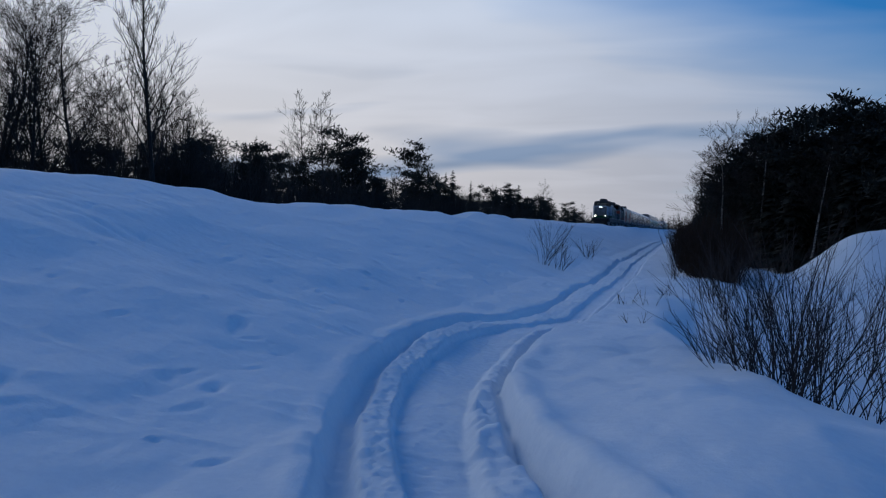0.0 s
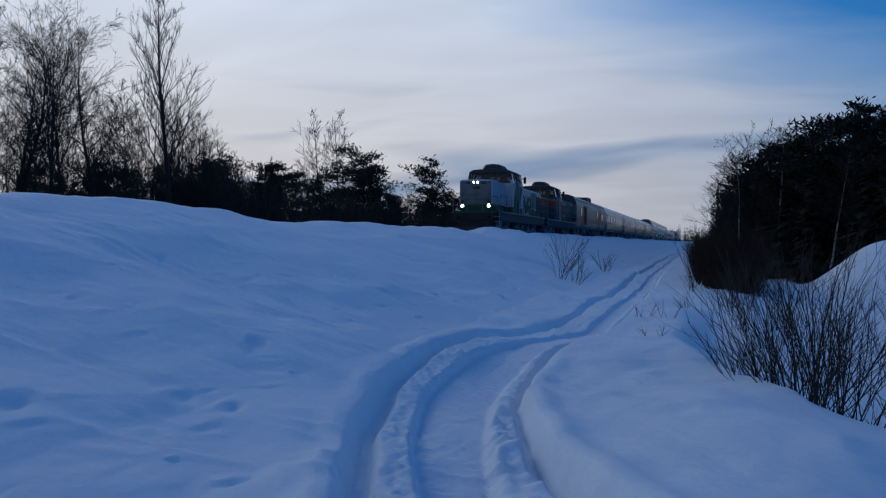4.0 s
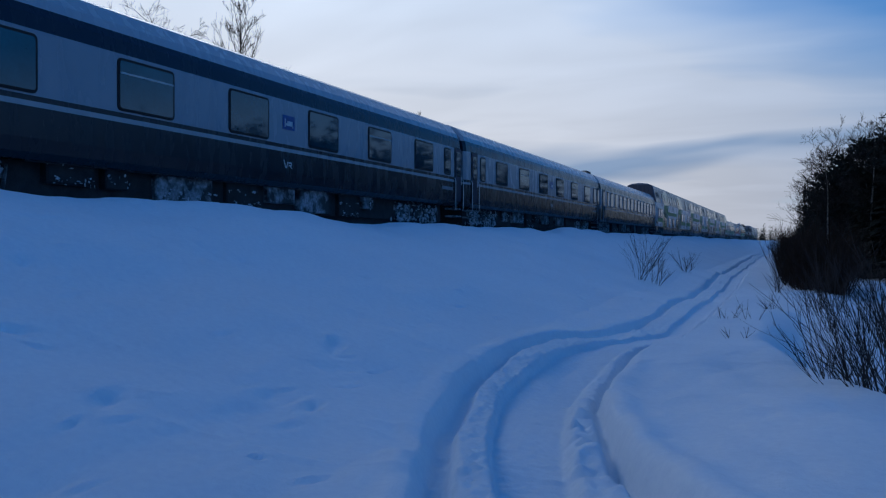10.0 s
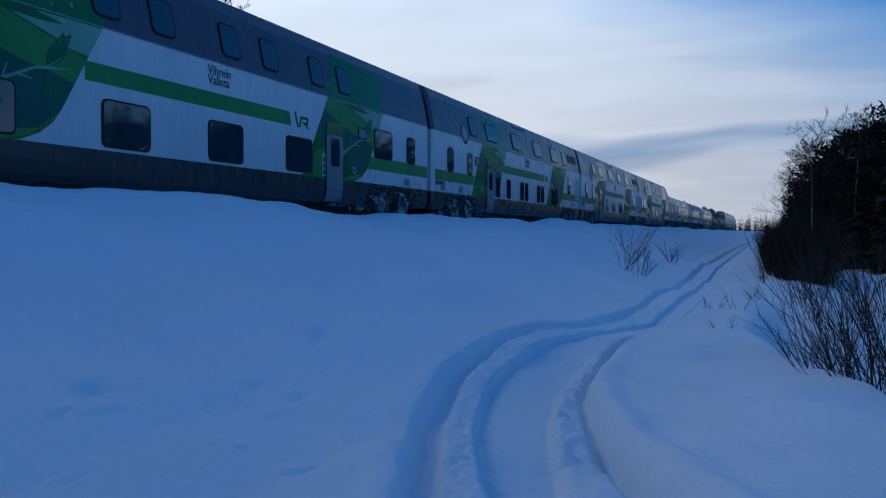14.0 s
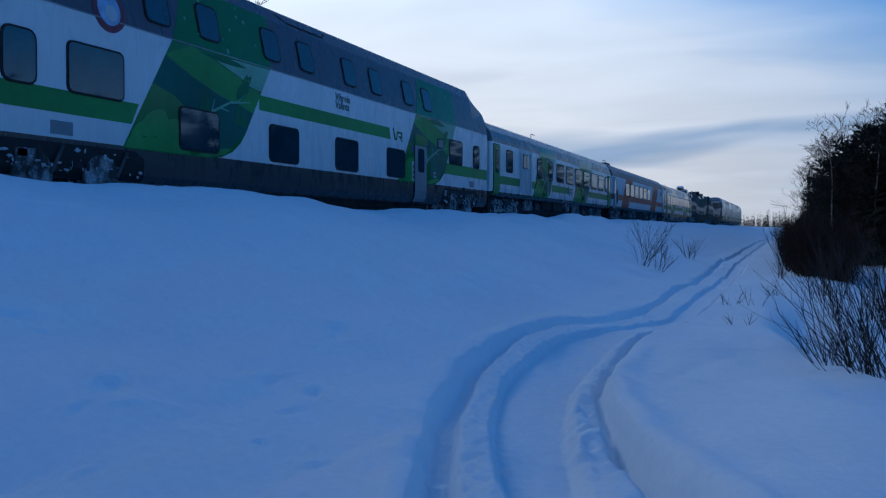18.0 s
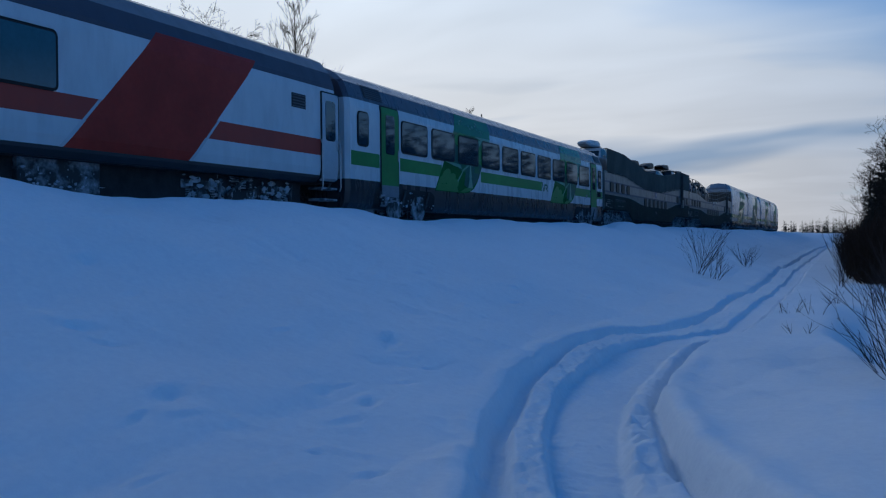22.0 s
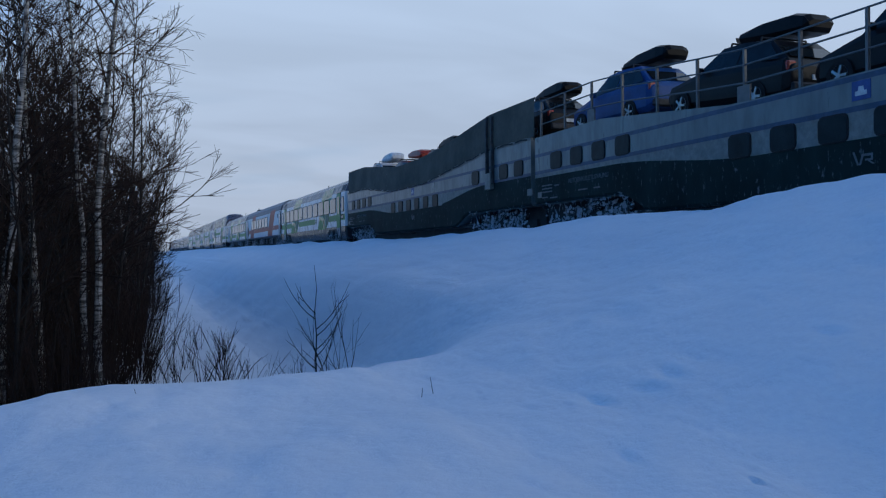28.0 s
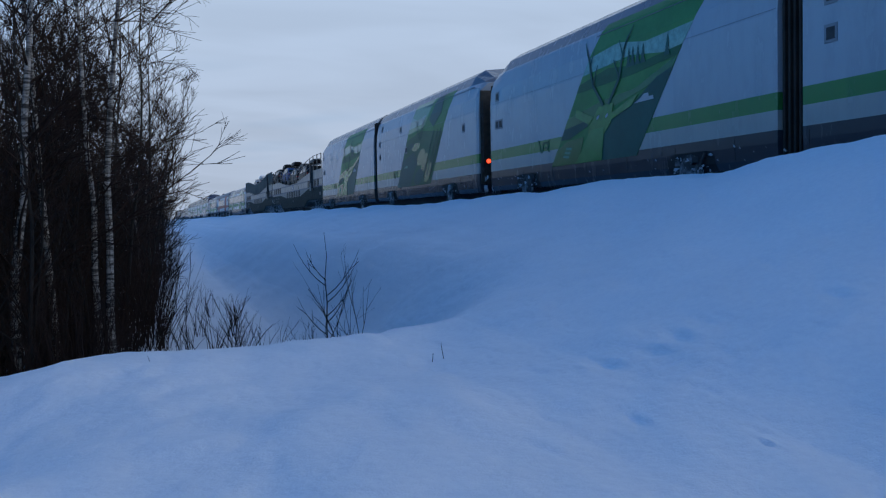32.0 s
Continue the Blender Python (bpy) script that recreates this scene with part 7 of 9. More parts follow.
def loco(key, nxt, label, red):
    L = STARTS[nxt] - STARTS[key]
    a = 0.9 if red else 0.42
    f1, c0, c1, r1, end = (5.05, 5.3, 8.85, 16.9, 17.35) if red else (4.4, 4.5, 7.8, 15.95, 16.2)
    e = vehicle("locomotive", STARTS[key], label, "locomotive")
    box_part("frame", e, FRAME_BLUE if not red else FRAME_DARK, -1.45, 1.56, a + 0.5, end, 0.80, 1.30, bevel=0.03)
    box_part("walkway", e, FRAME_DARK, -1.58, 1.6, a + 0.3, end + 0.05, 1.30, 1.40)
    box_part("walkway_edge", e, GREY, 1.6, 1.62, a + 0.8, end + 0.05, 1.33, 1.41, "pale edge of the walkway")
    hx = 1.3
    nose, fx = (0.85, 1.03) if not red else (1.75, 1.1)
    h1, p1 = hood(e, "front_hood", nose, f1, fx, 1.4, 3.38 if not red else 3.2, L_HOOD if not red else L_REDLOCO, 0.05)
    h2, p2 = hood(e, "rear_hood", c1 + 0.05, r1, hx, 1.4, 3.36 if not red else 3.34, L_HOODR if not red else L_REDHOOD)
    pc = [(1.58, 1.4), (1.58, 3.32), (1.36, 4.12), (1.1, 4.24), (0.0, 4.32)]
    paint = L_LOCO if not red else L_REDLOCO
    pl = [(1.58, 1.4), (1.58, 3.30), (1.565, 3.38), (0.0, 3.38)]
    loft("cab", pl, [(c0, 0.94, 0), (c0 + 0.12, 1, 0), (c1 - 0.12, 1, 0), (c1, 0.94, 0)], paint, e)
    loft("cab_roof", [(1.40, 4.06), (1.43, 4.12), (1.15, 4.28), (0, 4.36)], [(c0 - 0.25, 0.95, 0.03), (c0, 1, 0), (c1, 1, 0), (c1 + 0.25, 0.95, 0.03)], VENT if not red else SOOT, e)
    cw, posts = c1 - c0, []
    for s in (-1, 1):
        posts += [(s * 1.50, s * 1.33, c0 + 0.06, 0.07), (s * 1.56, s * 1.38, c0 + 0.27 * cw, 0.05), (s * 1.56, s * 1.38, c0 + 0.50 * cw, 0.08), (s * 1.56, s * 1.38, c0 + 0.74 * cw, 0.045), (s * 1.50, s * 1.33, c1 - 0.06, 0.07)]
        posts += [(s * 0.42, s * 0.40, c0 + 0.05, 0.05), (s * 0.42, s * 0.40, c1 - 0.05, 0.05)]
    for x0, x1, y, w in posts:
        v, f = [], []
        tube(v, f, (x0, y, 3.34), (x1, y, 4.12), w * 1.3, w * 1.3, 4)
        hang("window_post", mesh_of("window_post", v, f, paint), e)
    box_part("console", e, RUBBER_AND_SHADE, -1.2, 1.2, c0 + 0.3, c0 + 0.75, 3.3, 3.58, "dark driver's desk", 0.05)
    box_part("console", e, RUBBER_AND_SHADE, -1.2, 1.2, c1 - 0.75, c1 - 0.3, 3.3, 3.58, "dark driver's desk", 0.05)
    for x, y in ((0.7, c0 + 1.1), (-0.7, c1 - 1.1)):
        box_part("driver_seat", e, RUBBER_AND_SHADE, x - 0.24, x + 0.24, y - 0.1, y + 0.1, 3.3, 3.92, "black seat back", 0.06)
    # roof cowl
    m = 0.5 * (c0 + c1)
    loft("roof_cowl", [(0.62, 4.3), (0.62, 4.5), (0.45, 4.68), (0, 4.72)], [(m - 1.25, 0.8, 0.1), (m - 1.0, 1, 0), (m + 0.9, 1, 0), (m + 1.2, 0.8, 0.1)], VENT, e)
    # cab windows: sides, front and back
    for sd in (1, -1):
        for q0, q1 in ((0.04, 0.25), (0.29, 0.47), (0.54, 0.72), (0.76, 0.96)):
            y0, y1 = c0 + q0 * cw, c0 + q1 * cw
            v = [(sd * 1.56, y0, 3.38), (sd * 1.56, y1, 3.38), (sd * 1.39, y1, 4.10), (sd * 1.39, y0, 4.10)]
            hang("cab_window", mesh_of("cab_window", v, [(0, 1, 2, 3)], CAB_GLASS), e)
    for y in (c0 + 0.02, c1 - 0.02):
        for x0, x1 in ((-1.44, -0.47), (-0.37, 0.37), (0.47, 1.44)):
            v = [(x0, y, 3.38), (x1, y, 3.38), (x1 * 0.92, y, 4.10), (x0 * 0.92, y, 4.10)]
            hang("windscreen", mesh_of("windscreen", v, [(0, 1, 2, 3)], SCREEN_GLASS), e)
    # mirror
    pipe(e, "mirror_arm", [(1.42, c1 - 0.1, 3.9), (1.66, c1 + 0.1, 3.85)], 0.02, VENT)
    box_part("mirror", e, RUBBER_AND_SHADE, 1.58, 1.76, c1 + 0.06, c1 + 0.14, 3.56, 4.0, bevel=0.03)
    # cab door with steps below
    d0, d1 = c0 + 0.95, c0 + 1.62
    if not red:
        quad(e, "green_field", pc, [(4.55, 1.42), (6.28, 1.42), (6.60, 1.85), (7.30, 2.80), (7.47, 2.83), (7.47, 3.29), (5.34, 3.29), (5.02, 2.75), (4.72, 2.05)], LOCO_GREEN, 0.005, 0.006, "green field of the livery on the cab")
        for z in (1.95, 2.06, 2.17):
            quad(e, "text_bar", pc, [(6.85, z - 0.02), (7.25, z - 0.02), (7.25, z + 0.02), (6.85, z + 0.02)], VENT, 0.008)
        quad(e, "dark_panel", pc, [(d0, 1.45), (d1, 1.45), (d1, 2.2), (d0, 2.2)], RUBBER_AND_SHADE, 0.009)
    else:
        quad(e, "white_field", pc, [(c0 + 1.72, 1.42), (c1 - 0.5, 1.42), (c1 - 0.35, 2.3), (c1 - 0.13, 2.6), (c1 - 0.13, 3.3), (c0 + 1.72, 3.3)], GREY, 0.004, 0.006, "faded white field of the livery on the cab")
        quad(e, "red_swoosh", pc, [(c0 + 0.13, 2.6), (c0 + 0.55, 2.25), (c0 + 0.85, 1.5), (c0 + 1.0, 1.5), (c0 + 0.85, 3.0), (c0 + 0.13, 3.12)], LOCO_RED, 0.008, 0.006, "red swoosh of the old livery")
        quad(e, "red_swoosh", pc, [(c0 + 1.75, 1.5), (c0 + 2.05, 1.5), (c0 + 2.15, 2.45), (c0 + 2.75, 2.65), (c0 + 2.75, 2.5), (c0 + 2.3, 2.3), (c0 + 2.5, 1.95), (c0 + 2.75, 1.5), (c1 - 0.14, 1.5), (c1 - 0.14, 2.9), (c0 + 2.6, 3.1), (c0 + 2.0, 2.95)], LOCO_RED, 0.008, 0.006, "red swoosh of the old livery")
    dr = hang("door", patch_mesh("door_rim", rounded(d0 - 0.03, d1 + 0.03, 1.42, 4.05, 0.05, 2), pc, 0.001, 0.004, RUBBER_AND_SHADE), e)
    # black plate gives the step well its shade, without a recess
    hang("step_well", patch_mesh("step_well", [(d0, 1.42), (d1, 1.42), (d1, 2.0), (d0, 2.0)], pc, 0.012, 0.01, RUBBER_AND_SHADE), dr)
    for y in (d0 - 0.08, d1 + 0.08):
        pipe(e, "grab_rail", [(1.64, y, 1.4), (1.64, y, 3.3)], 0.02, STEEL)
    # hood doors and grilles
    n = 5
    for k in range(n):
        y0, y1 = nose + 0.2 + (f1 - nose - 0.3) * k / n, nose + 0.2 + (f1 - nose - 0.3) * (k + 1) / n - 0.04
        hd = hang("hood_door", patch_mesh("hood_door", [(y0, 1.62), (y1, 1.62), (y1, 3.10 if not red else 2.96), (y0, 3.10 if not red else 2.96)], p1, 0.012, 0.015, h1.data.materials[0]), e)
        hang("door_latch", patch_mesh("door_latch", [(y1 - 0.1, 2.3), (y1 - 0.04, 2.3), (y1 - 0.04, 2.42), (y1 - 0.1, 2.42)], p1, 0.03, 0.02, VENT), hd)
    # rear hood: tall doors, then radiator grilles
    g0, g1 = (11.95, 14.05) if not red else (12.85, 15.6)
    n, top = 5, 3.16
    for k in range(n):
        y0, y1 = c1 + 0.2 + (g0 - c1 - 0.25) * k / n, c1 + 0.2 + (g0 - c1 - 0.25) * (k + 1) / n - 0.05
        hd = hang("hood_door", patch_mesh("hood_door", [(y0, 1.7), (y1, 1.7), (y1, top), (y0, top)], p2, 0.012, 0.015, h2.data.materials[0]), e)
        quad(e, "panel_seam", p2, [(y1 + 0.008, 1.55), (y1 + 0.042, 1.55), (y1 + 0.042, 3.24), (y1 + 0.008, 3.24)], VENT, 0.014, 0.006)
        hang("hinge", patch_mesh("hinge", [(y1 + 0.0, 3.02), (y1 + 0.07, 3.02), (y1 + 0.07, 3.14), (y1, 3.14)], p2, 0.03, 0.02, VENT), hd)
        if not red:
            for q in range(2):
                za = 2.62 + 0.14 * q
                quad(e, "louvre", p2, [(y0 + 0.16, za), (y1 - 0.16, za), (y1 - 0.16, za + 0.09), (y0 + 0.16, za + 0.09)], SLATE_L, 0.02, 0.01)
        else:
            ym = 0.5 * (y0 + y1)
            hang("porthole", patch_mesh("porthole", oval(ym, 2.45, 0.15, 0.17, 16), p2, 0.02, 0.01, VENT), hd)
            hang("porthole_glass", patch_mesh("porthole_glass", oval(ym, 2.45, 0.10, 0.12, 14), p2, 0.026, 0.01, SLATE_L), hd)
            quad(e, "worn_paint", p2, [(y0 + 0.04, 2.88), (y1 - 0.06, 2.88), (y1 - 0.06, 3.14), (y0 + 0.04, 3.10)], GREY, 0.016, 0.006, "pale snow smudge on the hood door")
            quad(e, "worn_paint", p2, [(y0 + 0.06, 1.84), (y1 - 0.10, 1.84), (y1 - 0.16, 2.04), (y0 + 0.06, 2.08)], GREY, 0.016, 0.006, "pale snow smudge on the hood door")
            quad(e, "red_panel", p2, [(y0 + 0.06, 1.66), (y1 - 0.10, 1.66), (y1 - 0.10, 1.80), (y0 + 0.06, 1.80)], LOCO_RED, 0.016, 0.006)
    for k in range(4):
        y0, y1 = g0 + (g1 - g0) * k / 4 + 0.05, g0 + (g1 - g0) * (k + 1) / 4 - 0.05
        gr = hang("grille", patch_mesh("grille", [(y0, 2.05), (y1, 2.05), (y1, 3.18), (y0, 3.18)], p2, 0.014, 0.015, SLATE_L if not red else VENT), e)
        for q in range(12):
            zz = 2.09 + 0.09 * q
            hang("slat", patch_mesh("slat", [(y0 + 0.03, zz), (y1 - 0.03, zz), (y1 - 0.03, zz + 0.035), (y0 + 0.03, zz + 0.035)], p2, 0.024, 0.012, SLATE_L if not red else SLATE_M), gr)
        if red:
            quad(e, "red_panel", p2, [(y0, 1.50), (y1, 1.50), (y1, 1.98), (y0, 1.98)], LOCO_DIM, 0.016, 0.01)
    if not red:
        gr = hang("radiator", patch_mesh("radiator", [(14.12, 1.75), (15.85, 1.75), (15.85, 2.98), (14.12, 2.98)], p2, 0.014, 0.015, FRAME_DARK), e, "dark radiator behind upright bars")
        for q in range(11):
            ya = 14.18 + 0.152 * q
            hang("bar", patch_mesh("bar", [(ya, 1.78), (ya + 0.06, 1.78), (ya + 0.06, 2.95), (ya, 2.95)], p2, 0.034, 0.02, GRIME_BAR), gr)
    for q in range(9):
        box_part("roof_bolt", e, VENT, hx - 0.12, hx - 0.04, c1 + 0.5 + 0.85 * q, c1 + 0.62 + 0.85 * q, 3.32, 3.40, bevel=0.02)
    if red:
        box_part("end_plate", e, LOCO_RED, -1.2, 1.28, r1 + 0.0, r1 + 0.04, 1.5, 2.7, bevel=0.01)
        quad(e, "pale_plate", p2, [(15.68, 3.02), (r1 - 0.03, 3.02), (r1 - 0.03, 3.25), (15.68, 3.25)], GREY, 0.02, 0.02)
        quad(e, "dark_panel", p2, [(15.70, 1.5), (r1 - 0.05, 1.5), (r1 - 0.05, 2.95), (15.70, 2.95)], FRAME_DARK, 0.014, 0.01)
    if not red:
        hp = flat_prof(hx + 0.014, 1.4, 3.2)
        for k, pts in enumerate(([(7.65, 2.70), (8.75, 2.74), (8.95, 2.62), (8.90, 2.28), (8.55, 2.10), (8.25, 1.62), (8.0, 1.62), (8.1, 2.2), (7.65, 2.3)],
                                 [(9.15, 2.74), (9.62, 2.70), (10.12, 2.05), (10.5, 2.65), (10.64, 2.70), (10.5, 1.62), (9.87, 1.48)],
                                 [(10.62, 2.70), (11.4, 2.78), (11.72, 2.70), (11.72, 2.45), (10.62, 2.42)], [(11.68, 2.72), (11.95, 2.60), (12.02, 2.08), (11.62, 1.95), (11.62, 2.46)],
                                 [(10.88, 2.18), (11.7, 2.18), (11.7, 1.92), (10.88, 1.95)], [(11.2, 1.96), (11.75, 2.0), (12.22, 1.5), (11.5, 1.46)], [(10.46, 2.0), (10.62, 2.45), (10.88, 2.2), (10.9, 1.95), (10.55, 1.62)])):
            quad(e, "emblem", hp, pts, LOCO_GREEN, 0.012 + 0.001 * k, 0.006)
        quad(e, "green_flash", p2, [(12.35, 1.42), (r1 - 0.1, 1.42), (r1 - 0.1, 1.70), (12.28, 1.95)], LOCO_GREEN, 0.03, 0.02)
        quad(e, "yellow_plate", p2, [(14.2, 3.03), (15.2, 3.03), (15.2, 3.12), (14.2, 3.12)], mat("yellow_paint", (0.5, 0.4, 0.05), 0.5), 0.02)
    # railings along the walkways and across the nose
    for y0, y1 in ((a + 0.6, f1 - 0.2), (c1 + 0.3, r1 + 0.2)):
        k = max(2, int((y1 - y0) / 1.4))
        for i in range(k + 1):
            y = y0 + (y1 - y0) * i / k
            pipe(e, "railing_post", [(1.56, y, 1.4), (1.56, y, 2.42)], 0.018, RAILING)
        for z in (2.42, 1.9):
            pipe(e, "railing", [(1.56, y0, z), (1.56, y1, z)], 0.018, RAILING)
    ny = a + 0.25
    for x in (-1.4, -0.5, 0.5, 1.4):
        pipe(e, "railing_post", [(x, ny, 1.35), (x, ny, 2.3)], 0.02, RAILING)
    for z in (2.3, 1.8):
        pipe(e, "railing", [(-1.5, ny + 0.3, z - 0.5), (-1.4, ny, z), (1.4, ny, z), (1.5, ny + 0.3, z - 0.5)], 0.02, RAILING)
    # lamps
    y = nose - 0.02
    for x, z, r, on in ((-0.84, 1.76, 0.105, True), (0.84, 1.76, 0.105, True), (-0.13, 3.20, 0.066, True), (0.13, 3.20, 0.066, True), (-0.84, 2.0, 0.085, False), (0.84, 2.0, 0.085, False)):
        v, f = [], []
        tube(v, f, (x, y + 0.1, z), (x, y - 0.03, z), r * 1.25, r * 1.25, 14)
        lampo = hang("headlamp", mesh_of("headlamp", v, f, RUBBER_AND_SHADE), e)
        n = 14
        v = [(x + r * math.cos(6.2832 * i / n), y - 0.035, z + r * math.sin(6.2832 * i / n)) for i in range(n)]
        hang("lens", mesh_of("lens", v, [tuple(range(n))], LAMP_ON if on and not red else VENT), lampo, "glowing warm white lens" if on and not red else "")
    if not red:
        for x0, x1, z0, z1 in ((-0.62, -0.36, 3.10, 3.25), (0.36, 0.64, 3.10, 3.25)):
            v, f = [], []
            box(v, f, x0, x1, y + 0.005, y + 0.02, z0, z1)
            hang("number_bar", mesh_of("number_bar", v, f, VENT), e)
        v, f = [], []
        for x0, x1, x2, x3 in ((-0.26, -0.17, -0.05, -0.13), (-0.05, 0.03, 0.06, -0.13), (0.08, 0.26, 0.26, 0.08)):
            k = len(v)
            v += [(x0, y - 0.004, 2.97), (x1, y - 0.004, 2.97), (x2, y - 0.004, 2.78), (x3, y - 0.004, 2.78)]
            f.append((k, k + 3, k + 2, k + 1))
        hang("emblem", mesh_of("emblem", v, f, VENT), e)
        for z in (2.42, 2.12):
            v, f = [], []
            box(v, f, -0.97, 0.97, y - 0.004, y + 0.02, z, z + 0.015)
            hang("panel_seam", mesh_of("panel_seam", v, f, VENT), e)
        # darker plate over the nose: its shade is put into the colour
        v, f = [], []
        box(v, f, -0.99, 0.99, y + 0.006, y + 0.03, 1.88, 3.28)
        hang("nose_plate", mesh_of("nose_plate", v, f, SHADED_WHITE), e, "white nose painted darker for its shaded front")
        box_part("horn", e, VENT, 0.1, 0.3, nose + 0.6, nose + 0.9, 3.36, 3.5)
        v, f = [], []
        box(v, f, -1.02, 1.02, y, y + 0.03, 1.42, 1.86)
        hang("green_apron", mesh_of("green_apron", v, f, LOCO_GREEN), e)
    # snow plough, steps, tanks, bogies
    v = [(-1.3, a + 0.0, 0.15), (1.3, a + 0.0, 0.15), (1.3, a + 0.2, 0.5), (-1.3, a + 0.2, 0.5), (-1.3, a + 0.4, 0.15), (1.3, a + 0.4, 0.15)]
    hang("snow_plough", mesh_of("snow_plough", v, [(0, 1, 2, 3), (1, 5, 2), (0, 3, 4), (0, 4, 5, 1), (3, 2, 5, 4)], UNDER), e)
    box_part("buffer_beam", e, RUBBER_AND_SHADE, -1.4, 1.4, a + 0.3, a + 0.6, 0.85, 1.3)
    for y in (a + 0.15, end - 0.75):
        for z in (0.45, 0.75, 1.05):
            box_part("step", e, GREY, 1.25, 1.6, y, y + 0.6, z, z + 0.04)
        for s in (y, y + 0.6):
            pipe(e, "grab_rail", [(1.6, s, 0.45), (1.6, s, 1.5)], 0.018, GREY)
    bogie(e, 3.45 if not red else 4.2)
    bogie(e, end - 3.3)
    underfloor(e, a + 5.4, end - 5.4, 90 + red, 0.85)
    ends(e, end + 0.15, 1.05, a - 0.1)
    return e


loco("n", "o1", "white and green diesel locomotive with lit headlamps", False)
loco("o1", "o2", "weathered red and grey diesel locomotive with centre cab", True)


# ---- motor cars on the open wagons ----
def car_paint(name, color):
    return mat(name, color, 0.3, 0.0, scale=2, vary=0.25, bump=0.02, spec=0.2, ior=1.3)


TYRE = mat("tyre_rubber", (0.015, 0.015, 0.016), 0.85, bump=0)
RIM = mat("alloy_rim", (0.35, 0.36, 0.37), 0.35, 0.8, bump=0)
TAIL = mat("tail_lamp_glass", (0.30, 0.02, 0.015), 0.25, bump=0)
CAR_GLASS = mat("car_glass", (0.012, 0.018, 0.022), 0.05, bump=0, spec=0.4, ior=1.25)


def motor_car(start, y, z, paint, label, boxed, tilt=0.0, length=4.5, high=1.48, estate=True, x=0.0):
    """Nose towards the front of the train; stands on the upper deck of its wagon."""
    e = new("car")
    s = length / 4.5
    h = high
    # stations along the car: y, half width, bottom, belt, roof, roof half width
    st = [(0.0, 0.70, 0.35, 0.62, 0.64, 0.66), (0.25, 0.82, 0.25, 0.78, 0.80, 0.76), (1.15, 0.88, 0.22, 0.95, 0.98, 0.80), (1.35, 0.89, 0.22, 0.98, 1.02, 0.80), (2.05, 0.90, 0.22, 1.0, h - 0.03, 0.62), (2.8, 0.90, 0.22, 1.0, h, 0.63), (3.65, 0.90, 0.22, 1.02, h - 0.05, 0.60), (4.3 if estate else 4.0, 0.87, 0.24, 1.02, 1.08, 0.74), (4.48, 0.80, 0.32, 0.86, 0.90, 0.70), (4.5, 0.76, 0.4, 0.62, 0.64, 0.70)]
    v, f = [], []
    for yy, w, b, be, to, rw in st:
        v += [(xx, yy * s, zz) for xx, zz in ((w * 0.9, b), (w, b + 0.14), (w, be - 0.1), (w * 0.97, be), (rw, to), (-rw, to), (-w * 0.97, be), (-w, be - 0.1), (-w, b + 0.14), (-w * 0.9, b))]
    n = 10
    for k in range(len(st) - 1):
        f += [(k * n + i, k * n + (i + 1) % n, (k + 1) * n + (i + 1) % n, (k + 1) * n + i) for i in range(n)]
    f += [tuple(range(n))[::-1], tuple(range((len(st) - 1) * n, len(st) * n))]
    body = hang("body", outward(mesh_of("body", v, f, paint)), e)

    def P(k, side, up, out=0.012):
        yy, w, b, be, to, rw = st[k]
        xx, zz = w * 0.97 + (rw - w * 0.97) * up, be + (to - be) * up
        return (side * (xx + out), yy * s, zz)

    for side in (-1, 1):
        for k0, k1, u0, u1 in ((3, 5, 0.1, 0.86), (5, 7, 0.1, 0.86)):
            if k0 == 3:
                pts = [P(3, side, 0.2), P(4, side, 0.08), P(5, side, 0.08), P(5, side, 0.86), P(4, side, 0.86)]
            else:
                pts = [P(5, side, 0.08), P(6, side, 0.10), (side * 0.86, (st[7][0] - 0.12) * s, 1.06), P(6, side, 0.86), P(5, side, 0.86)]
                pts = [(a_, b_ + (0.06 if i in (0, 4) else 0), c_) for i, (a_, b_, c_) in enumerate(pts)]
            hang("side_window", mesh_of("side_window", pts, [tuple(range(5)) if side > 0 else tuple(range(5))[::-1]], CAR_GLASS), e)
        for wy in (0.85, 3.55):
            v, f = [], []
            c = Vector((side * 0.80, wy * s, 0.32))
            tube(v, f, c, c + Vector((side * 0.12, 0, 0)), 0.33, 0.33, 18)
            f.append(tuple(range(18, 36)) if side > 0 else tuple(range(18, 36))[::-1])
            w = hang("wheel", mesh_of("wheel", v, f, TYRE), e)
            v, f = [], []
            for i in range(5):
                an = 6.2832 * i / 5
                tube(v, f, c + Vector((side * 0.125, 0, 0)), c + Vector((side * 0.125, 0.2 * math.cos(an), 0.2 * math.sin(an))), 0.04, 0.035, 4)
            tube(v, f, c + Vector((side * 0.10, 0, 0)), c + Vector((side * 0.127, 0, 0)), 0.22, 0.21, 16)
            hang("rim", mesh_of("rim", v, f, RIM), w)
        box_part("tail_lamp", e, TAIL, side * 0.62, side * 0.84, 4.22 * s, 4.44 * s, 0.78, 1.0, bevel=0.03)
        box_part("headlamp", e, CAR_GLASS, side * 0.5, side * 0.76, 0.1 * s, 0.3 * s, 0.6, 0.72, bevel=0.03)
        box_part("mirror", e, paint, side * 0.9, side * 1.05, 1.6 * s, 1.75 * s, 0.98, 1.12, bevel=0.03)
    for k0, k1, out in ((3, 4, -1), (6, 7, 1)):
        a0, a1 = st[k0], st[k1]
        lo, hi = (a0, a1) if out < 0 else (a1, a0)
